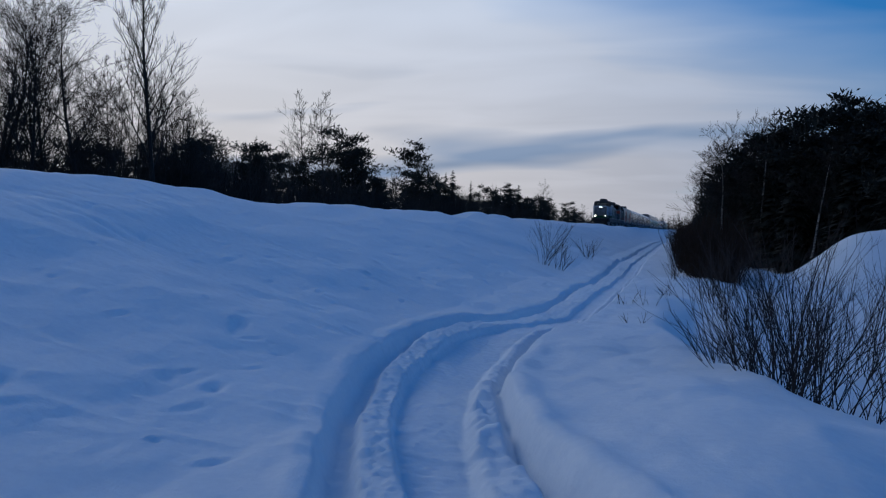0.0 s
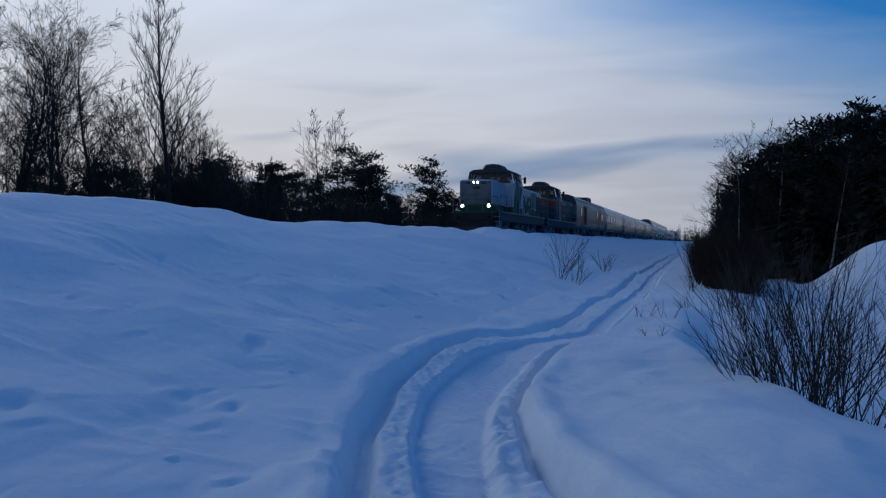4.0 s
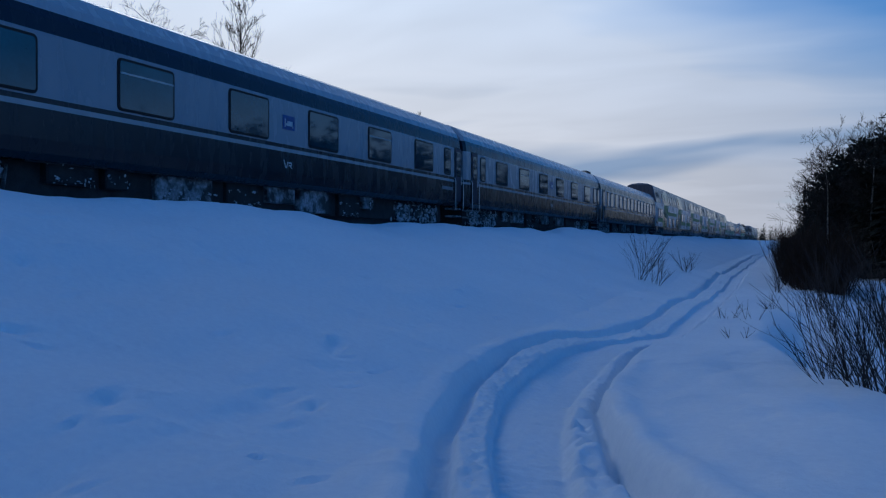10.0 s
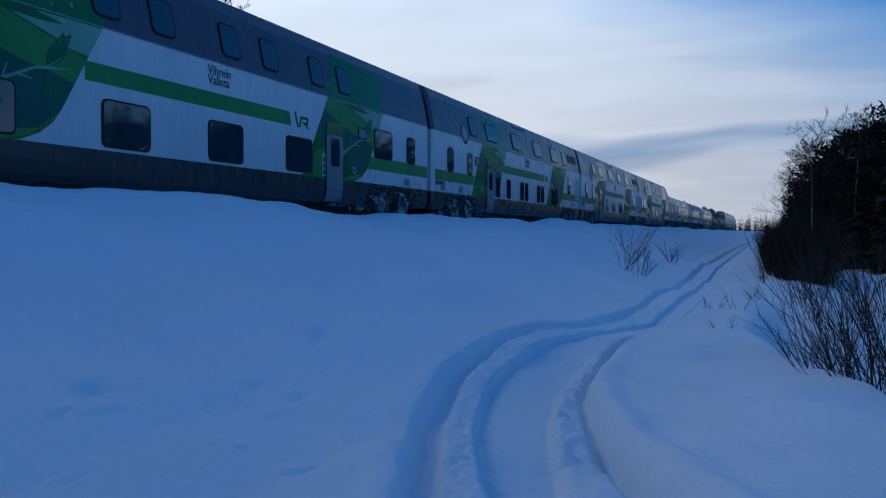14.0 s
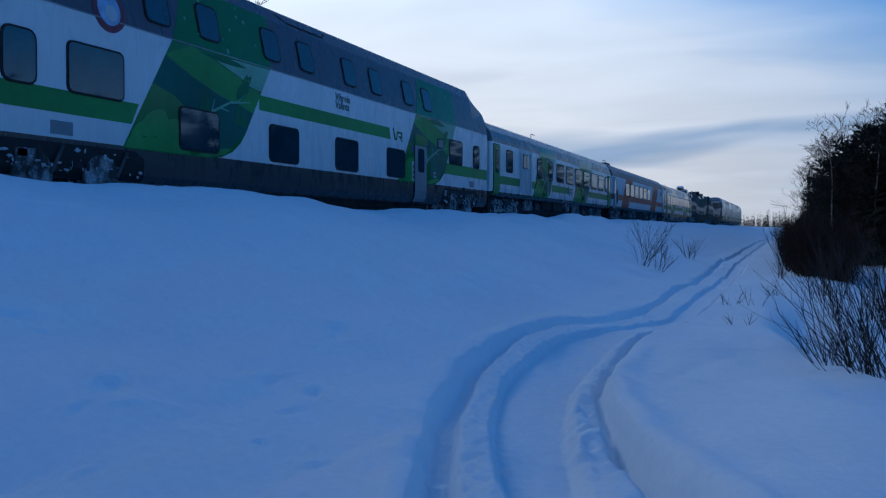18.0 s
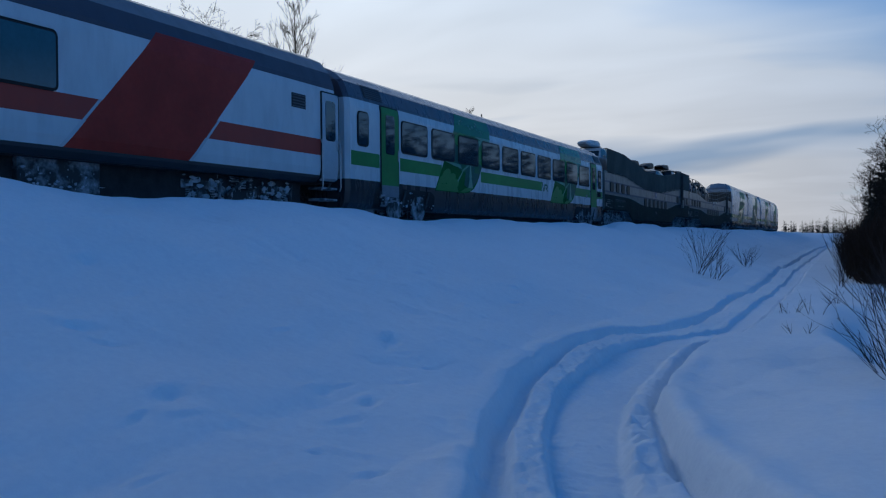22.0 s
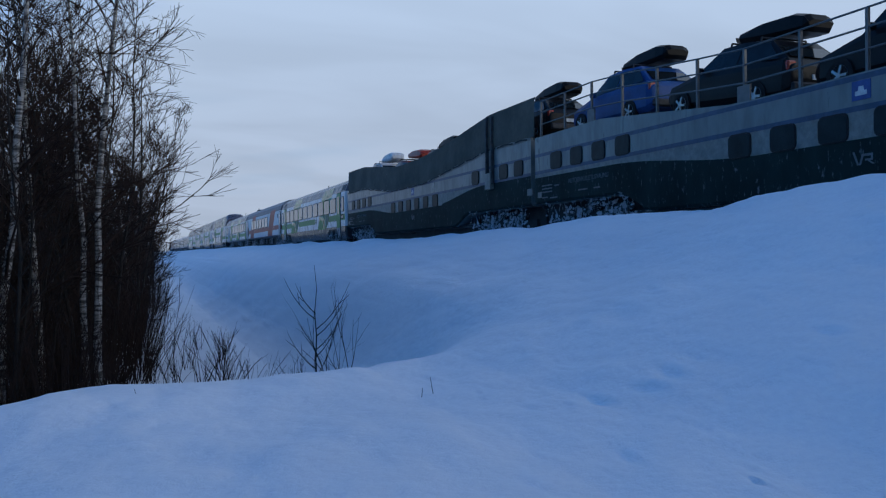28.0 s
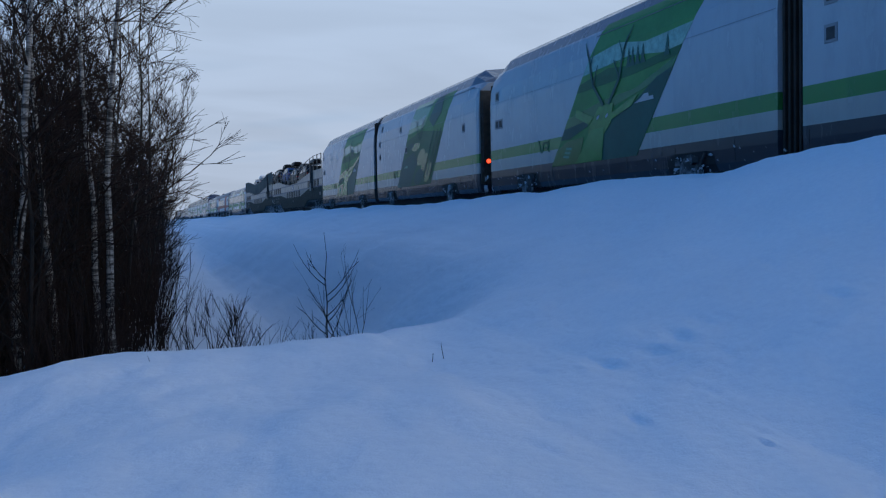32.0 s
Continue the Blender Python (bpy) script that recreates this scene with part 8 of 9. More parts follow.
        pts = [(lo[5] * 0.9, lo[0] * s + out * 0.01, lo[4] + 0.03), (-lo[5] * 0.9, lo[0] * s + out * 0.01, lo[4] + 0.03), (-hi[5] * 0.92, hi[0] * s + out * 0.02, hi[4] - 0.03), (hi[5] * 0.92, hi[0] * s + out * 0.02, hi[4] - 0.03)]
        hang("windscreen" if out < 0 else "rear_window", mesh_of("windscreen", pts, [(0, 1, 2, 3)], CAR_GLASS), e)
    box_part("number_plate", e, LETTER, -0.26, 0.26, 4.49 * s, 4.515 * s, 0.62, 0.73, bevel=0)
    box_part("bumper", e, VENT, -0.78, 0.78, 4.42 * s, 4.56 * s, 0.36, 0.56, bevel=0.04)
    for yy in (2.3, 3.3):
        pipe(e, "roof_bar", [(-0.62, yy * s, h - 0.06), (-0.6, yy * s, h + 0.05), (0.6, yy * s, h + 0.05), (0.62, yy * s, h - 0.06)], 0.025, VENT)
    if boxed:
        v, f = [], []
        stb = [(0.0, 0.25, 0.10, 0.16), (0.25, 0.38, 0.03, 0.27), (0.9, 0.42, 0.0, 0.38), (1.7, 0.42, 0.0, 0.42), (2.0, 0.40, 0.02, 0.36), (2.1, 0.34, 0.10, 0.24)]
        for yy, w, b, t_ in stb:
            v += [(xx - 0.28, 1.6 * s + yy * 1.18, h + 0.11 + zz * 1.1) for xx, zz in ((w * 0.85, b), (w, b + 0.1), (w * 0.92, t_ - 0.05), (w * 0.55, t_), (-w * 0.55, t_), (-w * 0.92, t_ - 0.05), (-w, b + 0.1), (-w * 0.85, b))]
        for k in range(len(stb) - 1):
            f += [(k * 8 + i, k * 8 + (i + 1) % 8, k * 8 + 8 + (i + 1) % 8, k * 8 + 8 + i) for i in range(8)]
        f += [tuple(range(8))[::-1], tuple(range(40, 48))]
        hang("roof_box", outward(mesh_of("roof_box", v, f, boxed)), e)
    tagged(e, label, "car", "cars on the open wagons")
    MOVING_CARS.append((e, start + y, RAIL_Z + z, TRACK_X + x, tilt))
    return e


MOVING_CARS = []
TOP_Y = [0.3, 4.4, 10.0, 15.2, 19.1, 22.7, 26.8]
TOP_Z = [3.10, 3.12, 2.60, 2.60, 2.94, 3.24, 3.22]
WAVE_Y = [0.3, 6.0, 9.8, 17.2, 21.4, 26.8]
WAVE_Z = [1.82, 1.80, 1.44, 1.44, 1.94, 1.94]


def deck_z(y):
    return float(np.interp(y, TOP_Y, TOP_Z))


def keel_z(y):
    """Lower edge of the side: it rises over the bogies."""
    return float(np.interp(y, [0, 5.6, 6.6, 19.2, 20.4, 27], [1.0, 1.0, 0.5, 0.5, 0.98, 0.98]))


def wave_z(y):
    return float(np.mean([np.interp(y + d, WAVE_Y, WAVE_Z) for d in (-0.9, -0.45, 0, 0.45, 0.9)]))


def speckled_side():
    """Dark teal paint with streaks and specks of dried salt and snow."""
    m, t, b = nodes_of("dark_blue_side")
    c = t.nodes.new("ShaderNodeTexCoord")
    mp = t.nodes.new("ShaderNodeMapping")
    mp.inputs["Scale"].default_value = (1, 1, 0.4)
    t.links.new(c.outputs["Object"], mp.inputs[0])
    base = ramp_of(t, noise_of(t, 1.0, 5, 0.6, mp.outputs[0]), [(0.35, (0.007, 0.018, 0.017)), (0.7, (0.017, 0.037, 0.034))])
    sp = ramp_of(t, noise_of(t, 9.0, 4, 0.7, mp.outputs[0]), [(0.60, (0, 0, 0)), (0.72, (0.6, 0.6, 0.6))])
    t.links.new(mixc(t, sp, base, (0.22, 0.25, 0.28)), b.inputs["Base Color"])
    b.inputs["Roughness"].default_value = 0.6
    b.inputs["Specular IOR Level"].default_value = 0.15
    b.inputs["IOR"].default_value = 1.25
    add_bump(t, b, 6.0, 0.15)
    return m


DARK_SIDE = speckled_side()
WAGON_GLASS = mat("salted_dark_glass", (0.016, 0.026, 0.028), 0.4, scale=3, vary=0.4, bump=0.05, spec=0.12)
BAND_BLUE = mat("blue_band", (0.035, 0.065, 0.12), 0.45, vary=0.3, bump=0.05)
CREAM = mat("cream_panel", (0.20, 0.20, 0.18), 0.5, vary=0.3, bump=0.05)


def open_wagon(key, nxt, tarped, seed):
    L = STARTS[nxt] - STARTS[key]
    e = vehicle("car_transport_wagon", STARTS[key], "blue-grey car transport wagon with tarpaulin sides on its upper deck" if tarped else "blue-grey car transport wagon with railed open upper deck", "wagon", "open car wagons")
    ys = np.linspace(0.25, L - 0.06, 40)
    v, f = [], []
    for y in ys:
        v += [(x, y, z) for x, z in ((1.5, keel_z(y)), (1.56, keel_z(y) + 0.1), (1.56, deck_z(y)), (1.46, deck_z(y)), (1.46, deck_z(y) - 0.12), (-1.46, deck_z(y) - 0.12), (-1.46, deck_z(y)), (-1.56, deck_z(y)), (-1.56, keel_z(y) + 0.1), (-1.5, keel_z(y)))]
    n = 10
    for k in range(len(ys) - 1):
        f += [(k * n + i, k * n + (i + 1) % n, (k + 1) * n + (i + 1) % n, (k + 1) * n + i) for i in range(n)]
    f += [tuple(range(n))[::-1], tuple(range((len(ys) - 1) * n, len(ys) * n))]
    hang("body", outward(mesh_of("body", v, f, L_OPEN)), e)
    yy = list(np.linspace(0.26, L - 0.07, 48))
    for nm, lo, hi, mt, o in (("dark_side", None, 0.0, DARK_SIDE, 0.004), ("cream_band", 0.0, None, CREAM, 0.003), ("blue_band", 2.47, 2.57, BAND_BLUE, 0.006), ("blue_band", 1.93, 2.03, BAND_BLUE, 0.009)):
        # the blue lines run level, while the dark field dips between the bogies
        top = [(y, wave_z(y) if nm == "dark_side" else 1.95 if hi is None else min(hi, deck_z(y) - 0.01)) for y in yy]
        bot = [(y, keel_z(y) + 0.06 if lo is None else wave_z(y) - 0.005 if lo == 0.0 else min(lo, deck_z(y) - 0.04)) for y in yy]
        v = [(P_OPEN[1][0] + o, y, z) for y, z in bot] + [(P_OPEN[1][0] + o, y, z) for y, z in top]
        m = len(yy)
        f = [(i, i + 1, m + i + 1, m + i) for i in range(m - 1)]
        if nm == "dark_side":
            v += [(P_OPEN[0][0] - 0.01, y, keel_z(y) - 0.012) for y in yy] + [(P_OPEN[1][0] + o, y, keel_z(y) + 0.10) for y in yy]
            f += [(2 * m + i, 2 * m + i + 1, 3 * m + i + 1, 3 * m + i) for i in range(m - 1)]
        hang(nm, mesh_of(nm, v, f, mt), e)
    wins = [1.4, 2.68, 3.95, 5.2, 9.85, 11.14, 12.43, 13.72, 15.01, 16.3, 21.0, 23.65, 24.9]
    for i, y in enumerate(wins):
        z = 1.46 if 4 <= i <= 9 else 2.03
        window(e, P_OPEN, y, y + 0.66, z, z + 0.46, 0.10, rim=0.03, glass=WAGON_GLASS)
        if i in (4, 5, 6, 7, 8, 9):
            quad(e, "cream_panel", P_OPEN, [(y + 0.74, z - 0.02), (y + 1.21, z - 0.02), (y + 1.21, z + 0.46), (y + 0.74, z + 0.46)], CREAM, 0.006)
    s = quad(e, "sign", P_OPEN, [(13.2, 2.12), (13.62, 2.12), (13.62, 2.46), (13.2, 2.46)], BLUE_S, 0.01, 0.01, "blue sign with a white car symbol")
    for pts in ([(13.28, 2.20), (13.54, 2.20), (13.54, 2.28), (13.28, 2.28)], [(13.34, 2.28), (13.48, 2.28), (13.46, 2.36), (13.36, 2.36)]):
        hang("symbol", patch_mesh("symbol", pts, P_OPEN, 0.016, 0.006, LETTER), s)
    vr_mark(e, P_OPEN, 13.2, 0.98, 0.24, LETTER_DIM)
    letters(e, "AUTOJENKULJETUSVAUNU", (1.572, 2.5, 1.50), 0.19, LETTER_DIM)
    for y0, w, z in ((3.1, 0.55, 1.14), (4.0, 0.35, 1.14), (0.75, 0.7, 1.42), (0.75, 0.7, 1.32), (0.75, 0.7, 1.22), (1.6, 0.3, 1.38), (0.75, 0.4, 1.05), (1.3, 0.5, 1.02)):
        quad(e, "text_bar", P_OPEN, [(y0, z + 0.1), (y0 + w, z + 0.1), (y0 + w, z + 0.14), (y0, z + 0.14)], LETTER_DIM, 0.010)
    quad(e, "data_plate", P_OPEN, [(0.45, 1.18), (0.72, 1.18), (0.72, 1.36), (0.45, 1.36)], CREAM, 0.012)
    quad(e, "data_plate", P_OPEN, [(25.9, 1.30), (26.3, 1.30), (26.3, 1.52), (25.9, 1.52)], CREAM, 0.012)
    box_part("ladder_post", e, UNDERB, 1.56, 1.68, 22.55, 22.65, 1.9, deck_z(22.6) + (1.1 if tarped else 0.4))
    box_part("ladder_post", e, UNDERB, 1.56, 1.68, 23.05, 23.15, 1.9, deck_z(23.1) + (1.1 if tarped else 0.4))
    box_part("buffer_box", e, CREAM, 1.56, 1.72, 22.6, 23.1, 1.72, 2.3)
    for k, y in enumerate((3.3, L - 3.3)):
        bogie(e, y)
        ice_cluster(e, 1.36, y - 2.6, y + 2.6, 0.3, 0.98, 130, seed + k, 0.12)
        ice_cluster(e, 1.53, y - 2.5, y + 2.5, 0.92, 1.0, 34, seed + k + 1, 0.07)
    underfloor(e, 5.6, L - 5.6, seed, 0.55)
    # dark blocks added at both ends for the shade beneath
    for y0, y1 in ((0.1, 5.8), (L - 5.8, L - 0.1)):
        box_part("end_underframe", e, UNDER, -1.0, 1.0, y0, y1, 0.3, 1.05, bevel=0)
    ends(e, L)
    if tarped:
        ty = [0.9, 4.4, 8.0, 11.0, 14.2, 16.7, 19.1, 22.7, 26.4]
        tz = [4.30, 4.27, 3.94, 3.66, 3.70, 3.80, 4.03, 4.42, 4.42]
        rs = np.random.RandomState(seed)
        cuts = [0.6, 4.4, 9.0, 13.4, 18.0, 22.5, 26.5]
        for side in (1, -1):
            for a0, a1 in zip(cuts[:-1], cuts[1:]):
                ys = np.linspace(a0, a1, 12)
                v, f = [], []
                for j, y in enumerate(ys):
                    t_ = float(np.interp(y, ty, tz))
                    b_ = deck_z(y) - 0.06 + 0.025 * (j % 3 == 0)
                    for q in range(5):
                        z = b_ + (t_ - b_) * q / 4
                        v.append((side * (1.575 + 0.018 * vnoise(np.array([y * 1.4]), np.array([z * 1.1]))[0] + 0.006 * (q % 2)), y, z))
                for j in range(11):
                    f += [(j * 5 + q, (j + 1) * 5 + q, (j + 1) * 5 + q + 1, j * 5 + q + 1) for q in range(4)]
                # turned back over the top rail
                m = len(v)
                for y in ys:
                    v.append((side * 1.50, y, float(np.interp(y, ty, tz)) - 0.02))
                f += [(j * 5 + 4, (j + 1) * 5 + 4, m + j + 1, m + j) for j in range(11)]
                hang("tarpaulin", mesh_of("tarpaulin", v, f, L_TARP), e, "grey tarpaulin stretched along the upper deck")
        # black strips for the shaded gap under the tarpaulin's hem, broken at its lashings
        for k in range(17):
            y0 = 0.7 + 1.52 * k
            y1 = min(y0 + 1.36, 26.0)
            v = [(1.605, y, deck_z(y) - 0.115 + 0.02 * math.sin(5.0 * y)) for y in (y0, 0.5 * (y0 + y1), y1)]
            v += [(1.605, y, deck_z(y) - 0.065 + 0.02 * math.sin(5.0 * y)) for y in (y0, 0.5 * (y0 + y1), y1)]
            hang("hem_gap", mesh_of("hem_gap", v, [(0, 1, 4, 3), (1, 2, 5, 4)], RUBBER_AND_SHADE), e)
        for side in (1, -1):
            pipe(e, "tarp_rail", [(side * 1.52, y, float(np.interp(y, ty, tz)) - 0.03) for y in np.linspace(0.6, 26.4, 14)], 0.03, UNDERB)
    else:
        for side in (1, -1):
            ys = np.linspace(0.6, 26.4, 17)
            for i, y in enumerate(ys):
                h = 1.12 if y < 23 else 1.16
                box_part("railing_post", e, RAILING, side * 1.50 - 0.03, side * 1.50 + 0.03, y - 0.03, y + 0.03, deck_z(y) - 0.1, deck_z(y) + h, bevel=0)
                if i % 4 == 2:
                    box_part("post_plate", e, RAILING, side * 1.52 - 0.02, side * 1.52 + 0.02, y - 0.2, y + 0.2, deck_z(y), deck_z(y) + 0.35, bevel=0)
            for dz in (0.4, 0.78, 1.12):
                for y0, y1 in zip(ys[:-1], ys[1:]):
                    pipe(e, "railing", [(side * 1.50, y0, deck_z(y0) + dz), (side * 1.50, y1, deck_z(y1) + dz)], 0.022, RAILING)
            box_part("kerb", e, RAILING, side * 1.4 - 0.04, side * 1.4 + 0.04, 0.6, 26.4, 2.46, 2.52, bevel=0)
    return e


open_wagon("f", "gg", True, 101)
open_wagon("gg", "h", False, 102)

PAINT_BLUE, PAINT_BLACK, PAINT_GREY, PAINT_WHITE = car_paint("blue_car_paint", (0.02, 0.075, 0.22)), car_paint("black_car_paint", (0.012, 0.013, 0.015)), car_paint("grey_car_paint", (0.14, 0.145, 0.15)), car_paint("white_car_paint", (0.5, 0.5, 0.5))
PAINT_RED = car_paint("red_car_paint", (0.25, 0.02, 0.015))
BOX_BLACK, BOX_WHITE, BOX_RED = mat("black_box_plastic", (0.007, 0.007, 0.008), 0.4, bump=0.05, spec=0.25, ior=1.25), mat("white_box_plastic", (0.6, 0.62, 0.64), 0.4, bump=0.05), mat("red_box_plastic", (0.34, 0.035, 0.02), 0.4, bump=0.05)


def deck_tilt(y0, y1):
    return math.degrees(math.atan2(deck_z(y1) - deck_z(y0), y1 - y0))


def load_cars():
    rows = [("gg", 1.25, 1.62, PAINT_BLUE, BOX_BLACK, "blue estate car with a black roof box"),
            ("gg", 6.3, 1.58, PAINT_BLACK, BOX_BLACK, "black estate car with a black roof box"), ("gg", 11.4, 1.68, PAINT_BLACK, BOX_BLACK, "dark estate car with a long roof box"),
            ("f", 0.8, 1.59, PAINT_WHITE, BOX_WHITE, "white estate car with a white roof box"), ("f", 5.9, 1.63, PAINT_RED, BOX_RED, "dark red car with a red roof box behind tarpaulin"),
            ("f", 11.0, 1.74, PAINT_BLACK, BOX_BLACK, "black car with a black roof box behind tarpaulin"), ("f", 16.0, 1.56, PAINT_GREY, BOX_BLACK, "grey car with a black roof box behind tarpaulin"), ("f", 21.6, 1.56, PAINT_BLACK, BOX_BLACK, "dark estate car with a black roof box and red tail lamps")]
    for key, y, h, paint, bx, lab in rows:
        t = deck_tilt(y + 0.6, y + 3.8)
        motor_car(STARTS[key], y, deck_z(y + 0.8) - 0.12 - 0.8 * math.tan(radians(t)), paint, lab, bx, t, 4.5, h)


load_cars()


# ---- closed car wagons ----
BELLOWS = mat("weathered_bellows", (0.035, 0.028, 0.023), 0.8, scale=2, vary=0.4, bump=0.1)
DEER = mat("deer_green_paint", (0.085, 0.25, 0.06), 0.14, bump=0, ior=1.32)


def antler(parent, prof, y, z, s, off, flip=1):
    def stroke(a, b, w0, w1):
        (ya, za), (yb, zb) = a, b
        d = math.hypot(yb - ya, zb - za)
        ny, nz = -(zb - za) / d, (yb - ya) / d
        pts = [(y + flip * (ya + ny * w0), z + za + nz * w0), (y + flip * (ya - ny * w0), z + za - nz * w0), (y + flip * (yb - ny * w1), z + zb - nz * w1), (y + flip * (yb + ny * w1), z + zb + nz * w1)]
        hang("painted_antler", patch_mesh("painted_antler", pts, prof, off, 0.004, TEAL_D), parent)
    for a, b, w0, w1 in (((0.15, 0), (0.75, 0.65), 0.06, 0.05), ((0.75, 0.65), (1.0, 1.45), 0.05, 0.035), ((1.0, 1.45), (1.35, 2.0), 0.035, 0.015), ((0.75, 0.65), (0.45, 1.2), 0.035, 0.015), ((0.95, 1.2), (0.7, 1.7), 0.03, 0.012), ((1.0, 1.4), (1.15, 1.75), 0.03, 0.012)):
        stroke((a[0] * s, a[1] * s), (b[0] * s, b[1] * s), w0 * s, w1 * s)


def deer_panel(parent, y0, y1, lean, deer):
    P = P_CLOSED
    z0, z1 = 1.02, 4.75
    p = quad(parent, "painted_panel", P, slant(y0, y1, z0, z1, lean), GREEN, 0.004, 0.006, "green reindeer and landscape painting on the wagon side")
    W, H = y1 - y0, z1 - z0

    def m(u, w):
        return (y0 + u * W + lean * w, z0 + w * H)

    k = [0.006]

    def lay(pts, material):
        k[0] += 0.0015
        hang("painted_shape", patch_mesh("painted_shape", [m(u, w) for u, w in pts], P, k[0], 0.004, material), p)

    if deer:
        lay([(0, 0.80), (0.3, 0.84), (0.6, 0.78), (1, 0.82), (1, 1), (0, 1)], GREEN)
        lay([(0.0, 0.66), (0.5, 0.70), (1, 0.62), (1, 0.78), (0.6, 0.76), (0.3, 0.82), (0.0, 0.78)], mat("sky_green_paint", (0.26, 0.42, 0.34), 0.14, bump=0, ior=1.32))
        lay([(0.0, 0.60), (0.3, 0.66), (0.6, 0.62), (1, 0.66), (1, 0.60), (0.6, 0.56), (0.0, 0.54)], GREEN_D)
        lay([(0.0, 0.36), (0.4, 0.44), (0.7, 0.46), (1, 0.60), (1, 0.50), (0.7, 0.42), (0.0, 0.24)], GREEN_M)
        lay([(0.50, 0.0), (1.0, 0.0), (1.0, 0.54), (0.88, 0.50), (0.74, 0.36), (0.58, 0.32), (0.54, 0.2)], TEAL_D)
        lay([(0.0, 0.28), (0.28, 0.32), (0.3, 0.27), (0.12, 0.20), (0.0, 0.20)], TEAL_D)
        lay([(0.0, 0.0), (0.36, 0.0), (0.30, 0.20), (0.1, 0.18), (0.0, 0.12)], GREEN_M)
        lay([(0.76, 0.36), (0.94, 0.36), (0.92, 0.385), (0.88, 0.385), (0.86, 0.41), (0.82, 0.41), (0.80, 0.385)], WHITE)
        for w in (0.06, 0.09, 0.12):
            lay([(0.12, w), (0.20, w - 0.01), (0.20, w + 0.008), (0.12, w + 0.018)], GREEN_L)
        for u in (0.54, 0.58, 0.63, 0.68, 0.90):
            yy, zz = m(u, 0.62)
            k[0] += 0.0006
            hang("painted_tree", patch_mesh("painted_tree", tree_shape(yy, zz, 0.5, 0.13), P, k[0], 0.004, TEAL_D), p)
        lay([(0.36, 0.40), (0.52, 0.40), (0.58, 0.26), (0.50, 0.10), (0.46, 0.02), (0.42, 0.10), (0.33, 0.26)], DEER)
        lay([(0.34, 0.33), (0.08, 0.42), (0.10, 0.36), (0.32, 0.28)], DEER)
        lay([(0.54, 0.33), (0.76, 0.42), (0.74, 0.35), (0.56, 0.28)], DEER)
        lay([(0.32, 0.0), (0.64, 0.0), (0.52, 0.24), (0.38, 0.24)], GREEN_B)
        yy, zz = m(0.44, 0.40)
        antler(p, P, yy, zz, 0.95, 0.034)
        antler(p, P, yy, zz, 0.95, 0.034, -1)
        for u in (0.40, 0.50):
            lay(oval(u, 0.32, 0.014, 0.016, 8), WHITE)
    else:
        lay([(0.0, 0.66), (0.45, 0.70), (0.5, 1.0), (0.0, 1.0)], mat("misty_green_paint", (0.13, 0.32, 0.16), 0.14, bump=0, ior=1.32))
        lay([(0.0, 0.72), (0.4, 0.74), (0.42, 0.84), (0.2, 0.80), (0.0, 0.86)], mat("sky_green_paint", (0.26, 0.42, 0.34), 0.14, bump=0, ior=1.32))
        lay([(0.0, 0.58), (0.4, 0.66), (1.0, 0.58), (1.0, 0.0), (0.0, 0.0)], GREEN_D)
        lay([(0.0, 0.34), (0.3, 0.42), (0.48, 0.30), (0.42, 0.0), (0.0, 0.0)], TEAL_D)
        lay([(0.55, 0.76), (0.72, 0.66), (0.84, 0.80), (0.74, 1.0), (0.58, 1.0)], TEAL_D)
        for cu, cw, ru, rw, mt in ((0.56, 0.34, 0.10, 0.10, GREEN_M), (0.70, 0.26, 0.08, 0.12, GREEN_M), (0.34, 0.48, 0.12, 0.05, GREEN_M), (0.16, 0.50, 0.10, 0.04, TEAL_D), (0.62, 0.10, 0.12, 0.10, TEAL_D), (0.86, 0.14, 0.08, 0.12, GREEN_M)):
            lay(oval(cu, cw, ru, rw), mt)
        for u0 in (0.74, 0.84, 0.92):
            lay([(u0, 0.10), (u0 + 0.02, 0.10), (u0 + 0.03, 0.62), (u0 + 0.015, 0.62)], TEAL_D)
        yy, zz = m(0.42, 0.56)
        antler(p, P, yy, zz, 0.5, 0.034)
        antler(p, P, yy, zz, 0.5, 0.034, -1)
        lay([(0.10, 0.24), (0.22, 0.24), (0.20, 0.27), (0.16, 0.27)], GREEN_L)


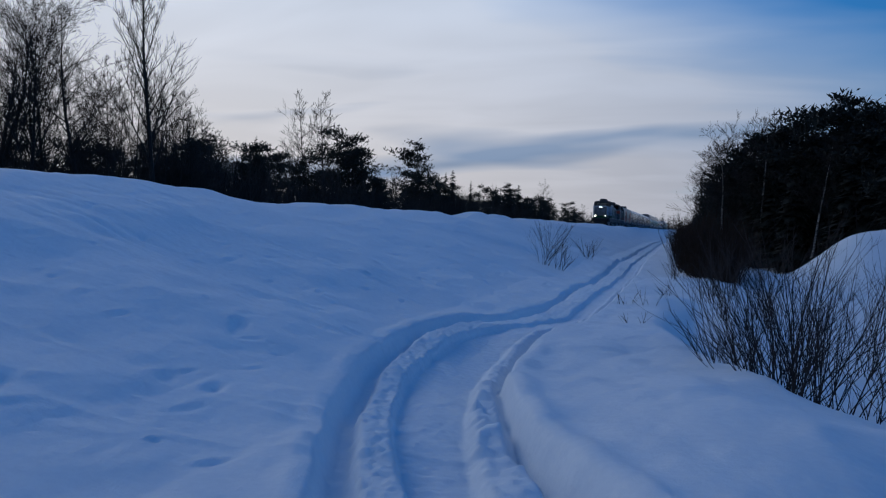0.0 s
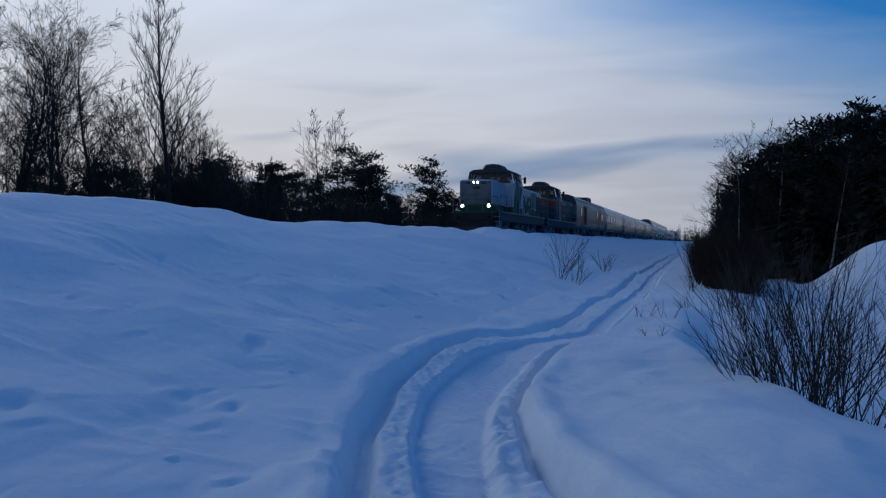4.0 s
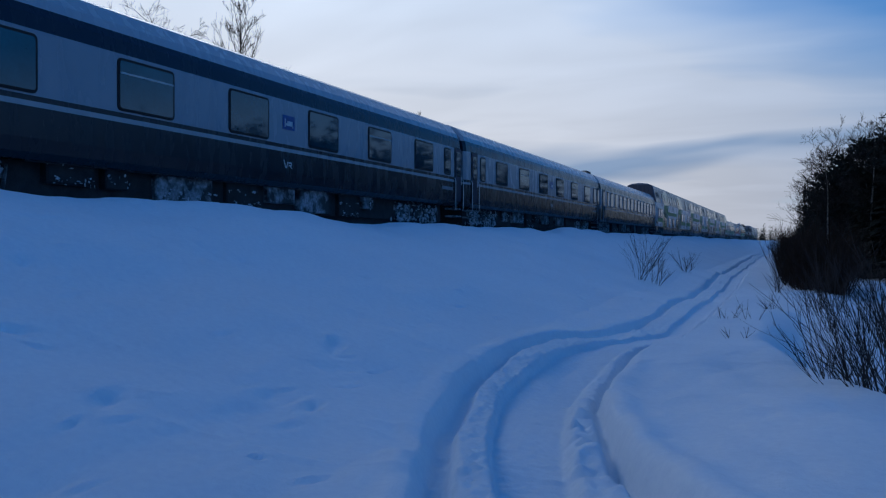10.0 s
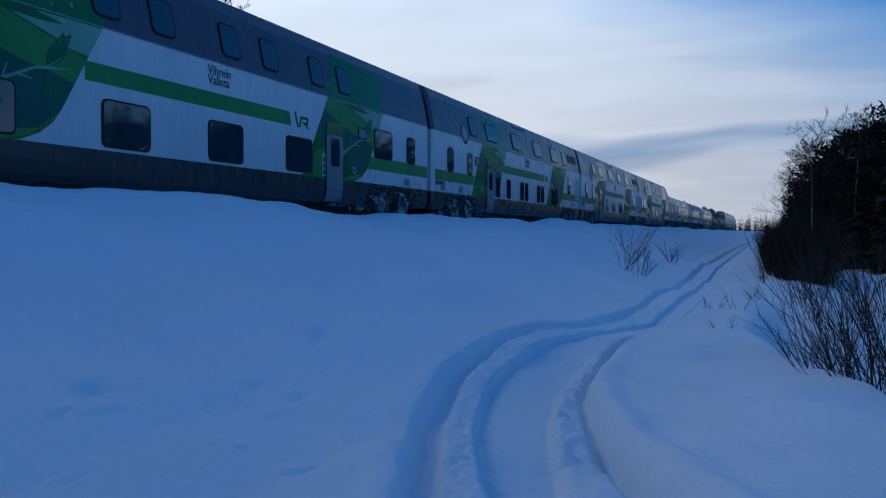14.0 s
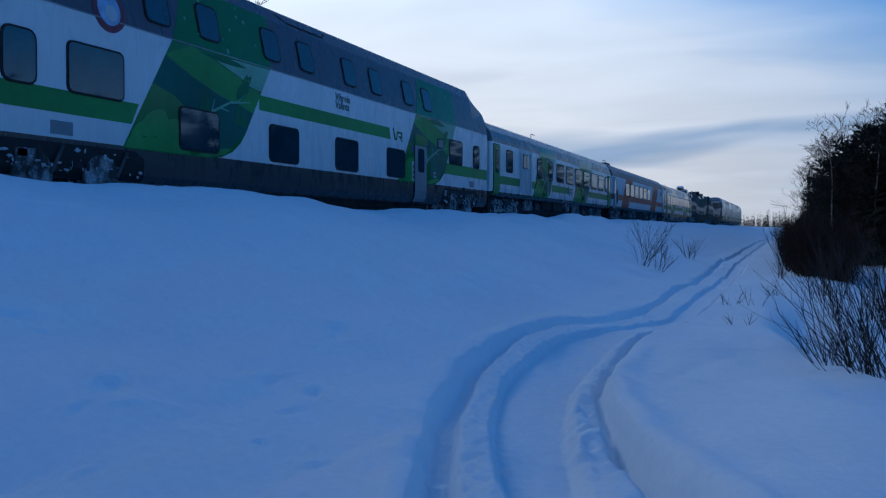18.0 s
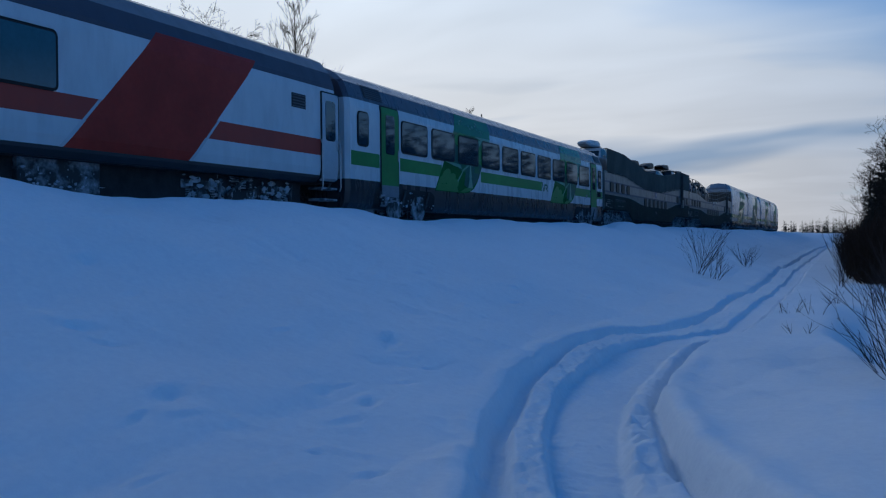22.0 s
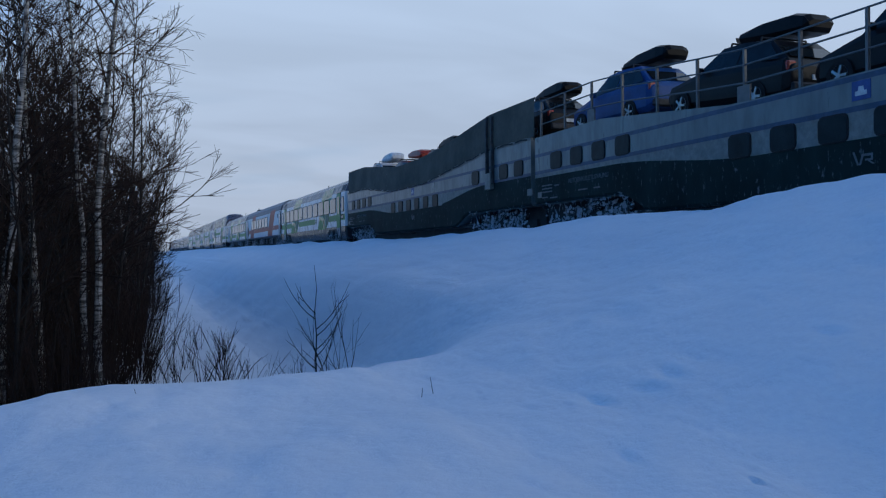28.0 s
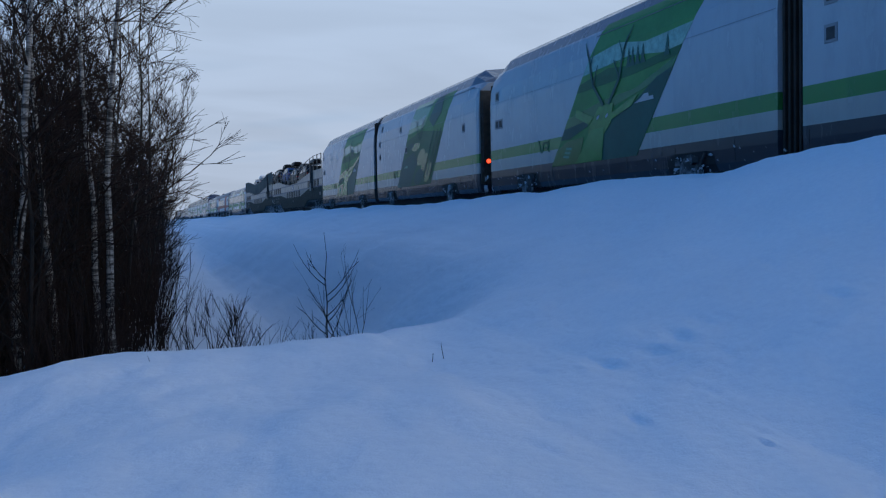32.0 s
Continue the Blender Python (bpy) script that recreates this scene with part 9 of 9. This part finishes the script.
def closed_wagon(key, nxt, seed):
    L = STARTS[nxt] - STARTS[key]
    mid, back = 15.8, L - 1.05
    e = vehicle("closed_car_wagon", STARTS[key], "tall white enclosed car wagon with green stripe and reindeer painting", "wagon", "closed car wagons")
    for y0, y1 in ((0.12, mid - 0.34), (mid + 0.34, back)):
        st = [(y0, 0.97, 0.62), (y0 + 0.18, 1.0, 0.46), (y0 + 1.1, 1.0, 0.0), (y1 - 0.02, 1.0, 0.0)] if y0 < 1 else [(y0, 1.0, 0.0), (y1 - 1.1, 1.0, 0.0), (y1 - 0.18, 1.0, 0.46), (y1, 0.97, 0.62)]
        loft("body", P_CLOSED, st, L_CLOSED, e)
    for k in range(9):
        y = mid - 0.34 + 0.68 * k / 9
        box_part("bellows_fold", e, BELLOWS, -1.5 - 0.02 * (k % 2), 1.5 + 0.05 * (k % 2), y, y + 0.05, 0.5, 4.75, bevel=0.012)
    deer_panel(e, 5.3, 10.2, 3.1, True)
    deer_panel(e, 20.2, 25.6, 3.1, False)
    for y in (4.3, 19.5):
        vr_mark(e, P_CLOSED, y, 1.50, 0.42, GREEN_D)
    for y, z in ((0.72, 3.62), (0.72, 2.62), (1.05, 2.62), (16.7, 3.3), (16.7, 2.6), (20.7, 3.70), (21.7, 2.62), (29.8, 2.86), (17.0, 4.1)):
        d = hang("vent", patch_mesh("vent_rim", [(y, z), (y + 0.32, z), (y + 0.32, z + 0.34), (y, z + 0.34)], P_CLOSED, 0.012, 0.02, GREY), e)
        hang("grille", patch_mesh("grille", [(y + 0.06, z + 0.06), (y + 0.26, z + 0.06), (y + 0.26, z + 0.28), (y + 0.06, z + 0.28)], P_CLOSED, 0.02, 0.01, VENT), d)
    for y0, y1 in ((8.0, 15.4), (24.5, 31.0)):
        pipe(e, "roof_gutter", [(prof_x(P_CLOSED, 4.5) + 0.012, y0, 4.5), (prof_x(P_CLOSED, 4.5) + 0.012, y1, 4.5)], 0.012, GREY)
    quad(e, "panel_line", P_CLOSED, [(0.5, 3.55), (15.4, 3.55), (15.4, 3.565), (0.5, 3.565)], GREY, 0.004)
    quad(e, "panel_line", P_CLOSED, [(16.4, 3.55), (31.2, 3.55), (31.2, 3.565), (16.4, 3.565)], GREY, 0.004)
    for k, y in enumerate((3.4, 12.5, 19.0, 28.2)):
        gear_opening(e, P_CLOSED, y - 0.95, y + 0.95, 0.45, 0.92, seed + k)
        for s in (-0.8, 0.8):
            w = hang("wheel", BOGIE[2], e)
            w.location = (s, y, 0.46)
    for k in range(14):
        y = 0.9 + k * 2.2
        quad(e, "panel_line", P_CLOSED, [(y, 0.62), (y + 0.015, 0.62), (y + 0.015, 1.08), (y, 1.08)], RUBBER_AND_SHADE, 0.005)
    # end door with ladder rails and tail lamp
    for y, s in ((0.10, -1), (back + 0.02, 1)):
        d = box_part("end_door", e, mat("weathered_end", (0.085, 0.066, 0.05), 0.7, vary=0.4), -1.5, 1.5, y - 0.03, y + 0.03, 0.75, 4.3)
        box_part("end_window", d, GLASS_DARK, 0.62, 0.98, y + s * 0.03 - 0.01, y + s * 0.03 + 0.01, 2.55, 2.85, bevel=0)
        for z in (1.3, 2.3, 3.3):
            box_part("hinge", d, UNDERB, 1.36, 1.48, y + s * 0.03, y + s * 0.10, z, z + 0.12)
        ice_cluster(e, 1.35, y - 0.35 if s < 0 else y, y + 0.35 if s > 0 else y + 0.1, 0.5, 1.0, 14, 3, 0.2)
        for x in (0.2, 0.55, 1.1, 1.42):
            pipe(d, "door_bar", [(x, y + s * 0.07, 1.2), (x, y + s * 0.07, 3.9)], 0.025, UNDERB)
        v, f = [], []
        tube(v, f, (1.22, y, 1.62), (1.22, y + s * 0.1, 1.62), 0.10, 0.10, 14)
        tl = hang("tail_lamp", mesh_of("tail_lamp", v, f, RUBBER_AND_SHADE), e)
        n = 14
        v = [(1.22 + 0.085 * math.cos(6.2832 * i / n), y + s * 0.105, 1.62 + 0.085 * math.sin(6.2832 * i / n)) for i in range(n)]
        hang("lens", mesh_of("lens", v, [tuple(range(n)) if s < 0 else tuple(range(n))[::-1]], LAMP_RED if s > 0 else VENT), tl, "glowing red lens" if s > 0 else "")
    rs = np.random.RandomState(seed)
    v, f = [], []
    for i in range(70):
        y, z, w = rs.uniform(0.8, L - 1.6), rs.uniform(0.6, 0.95), rs.uniform(0.012, 0.05)
        k = len(v)
        v += [(1.615, y - w, z), (1.615, y + w, z - 0.02), (1.63, y, z + w * 0.8), (1.615, y + w * 0.3, z - w * 0.7)]
        f += [(0 + k, 3 + k, 1 + k, 2 + k)]
    tagged(hang("snow_spatter", mesh_of("snow_spatter", v, f, ICE), e, "snow spattered on the skirt"), kind="stuff")
    ends(e, L)
    # dark block added for the shade under the whole floor
    box_part("underframe", e, UNDER, -1.0, 1.0, 0.3, STARTS[nxt] - STARTS[key] - 0.3, 0.08, 1.0, "dark block standing in for the shade under the floor", 0)
    return e


closed_wagon("h", "j", 111)
closed_wagon("j", "end", 112)


# ---- movement ----
def motions():
    for ob, start, z, x in MOVING:
        walk(ob, [(float(t), pose(x, start - r, z)) for t, r in enumerate(RUN)])
    for ob, start, z, x, tilt in MOVING_CARS:
        walk(ob, [(float(t), pose(x, start - r, z, tilt)) for t, r in enumerate(RUN)])


motions()
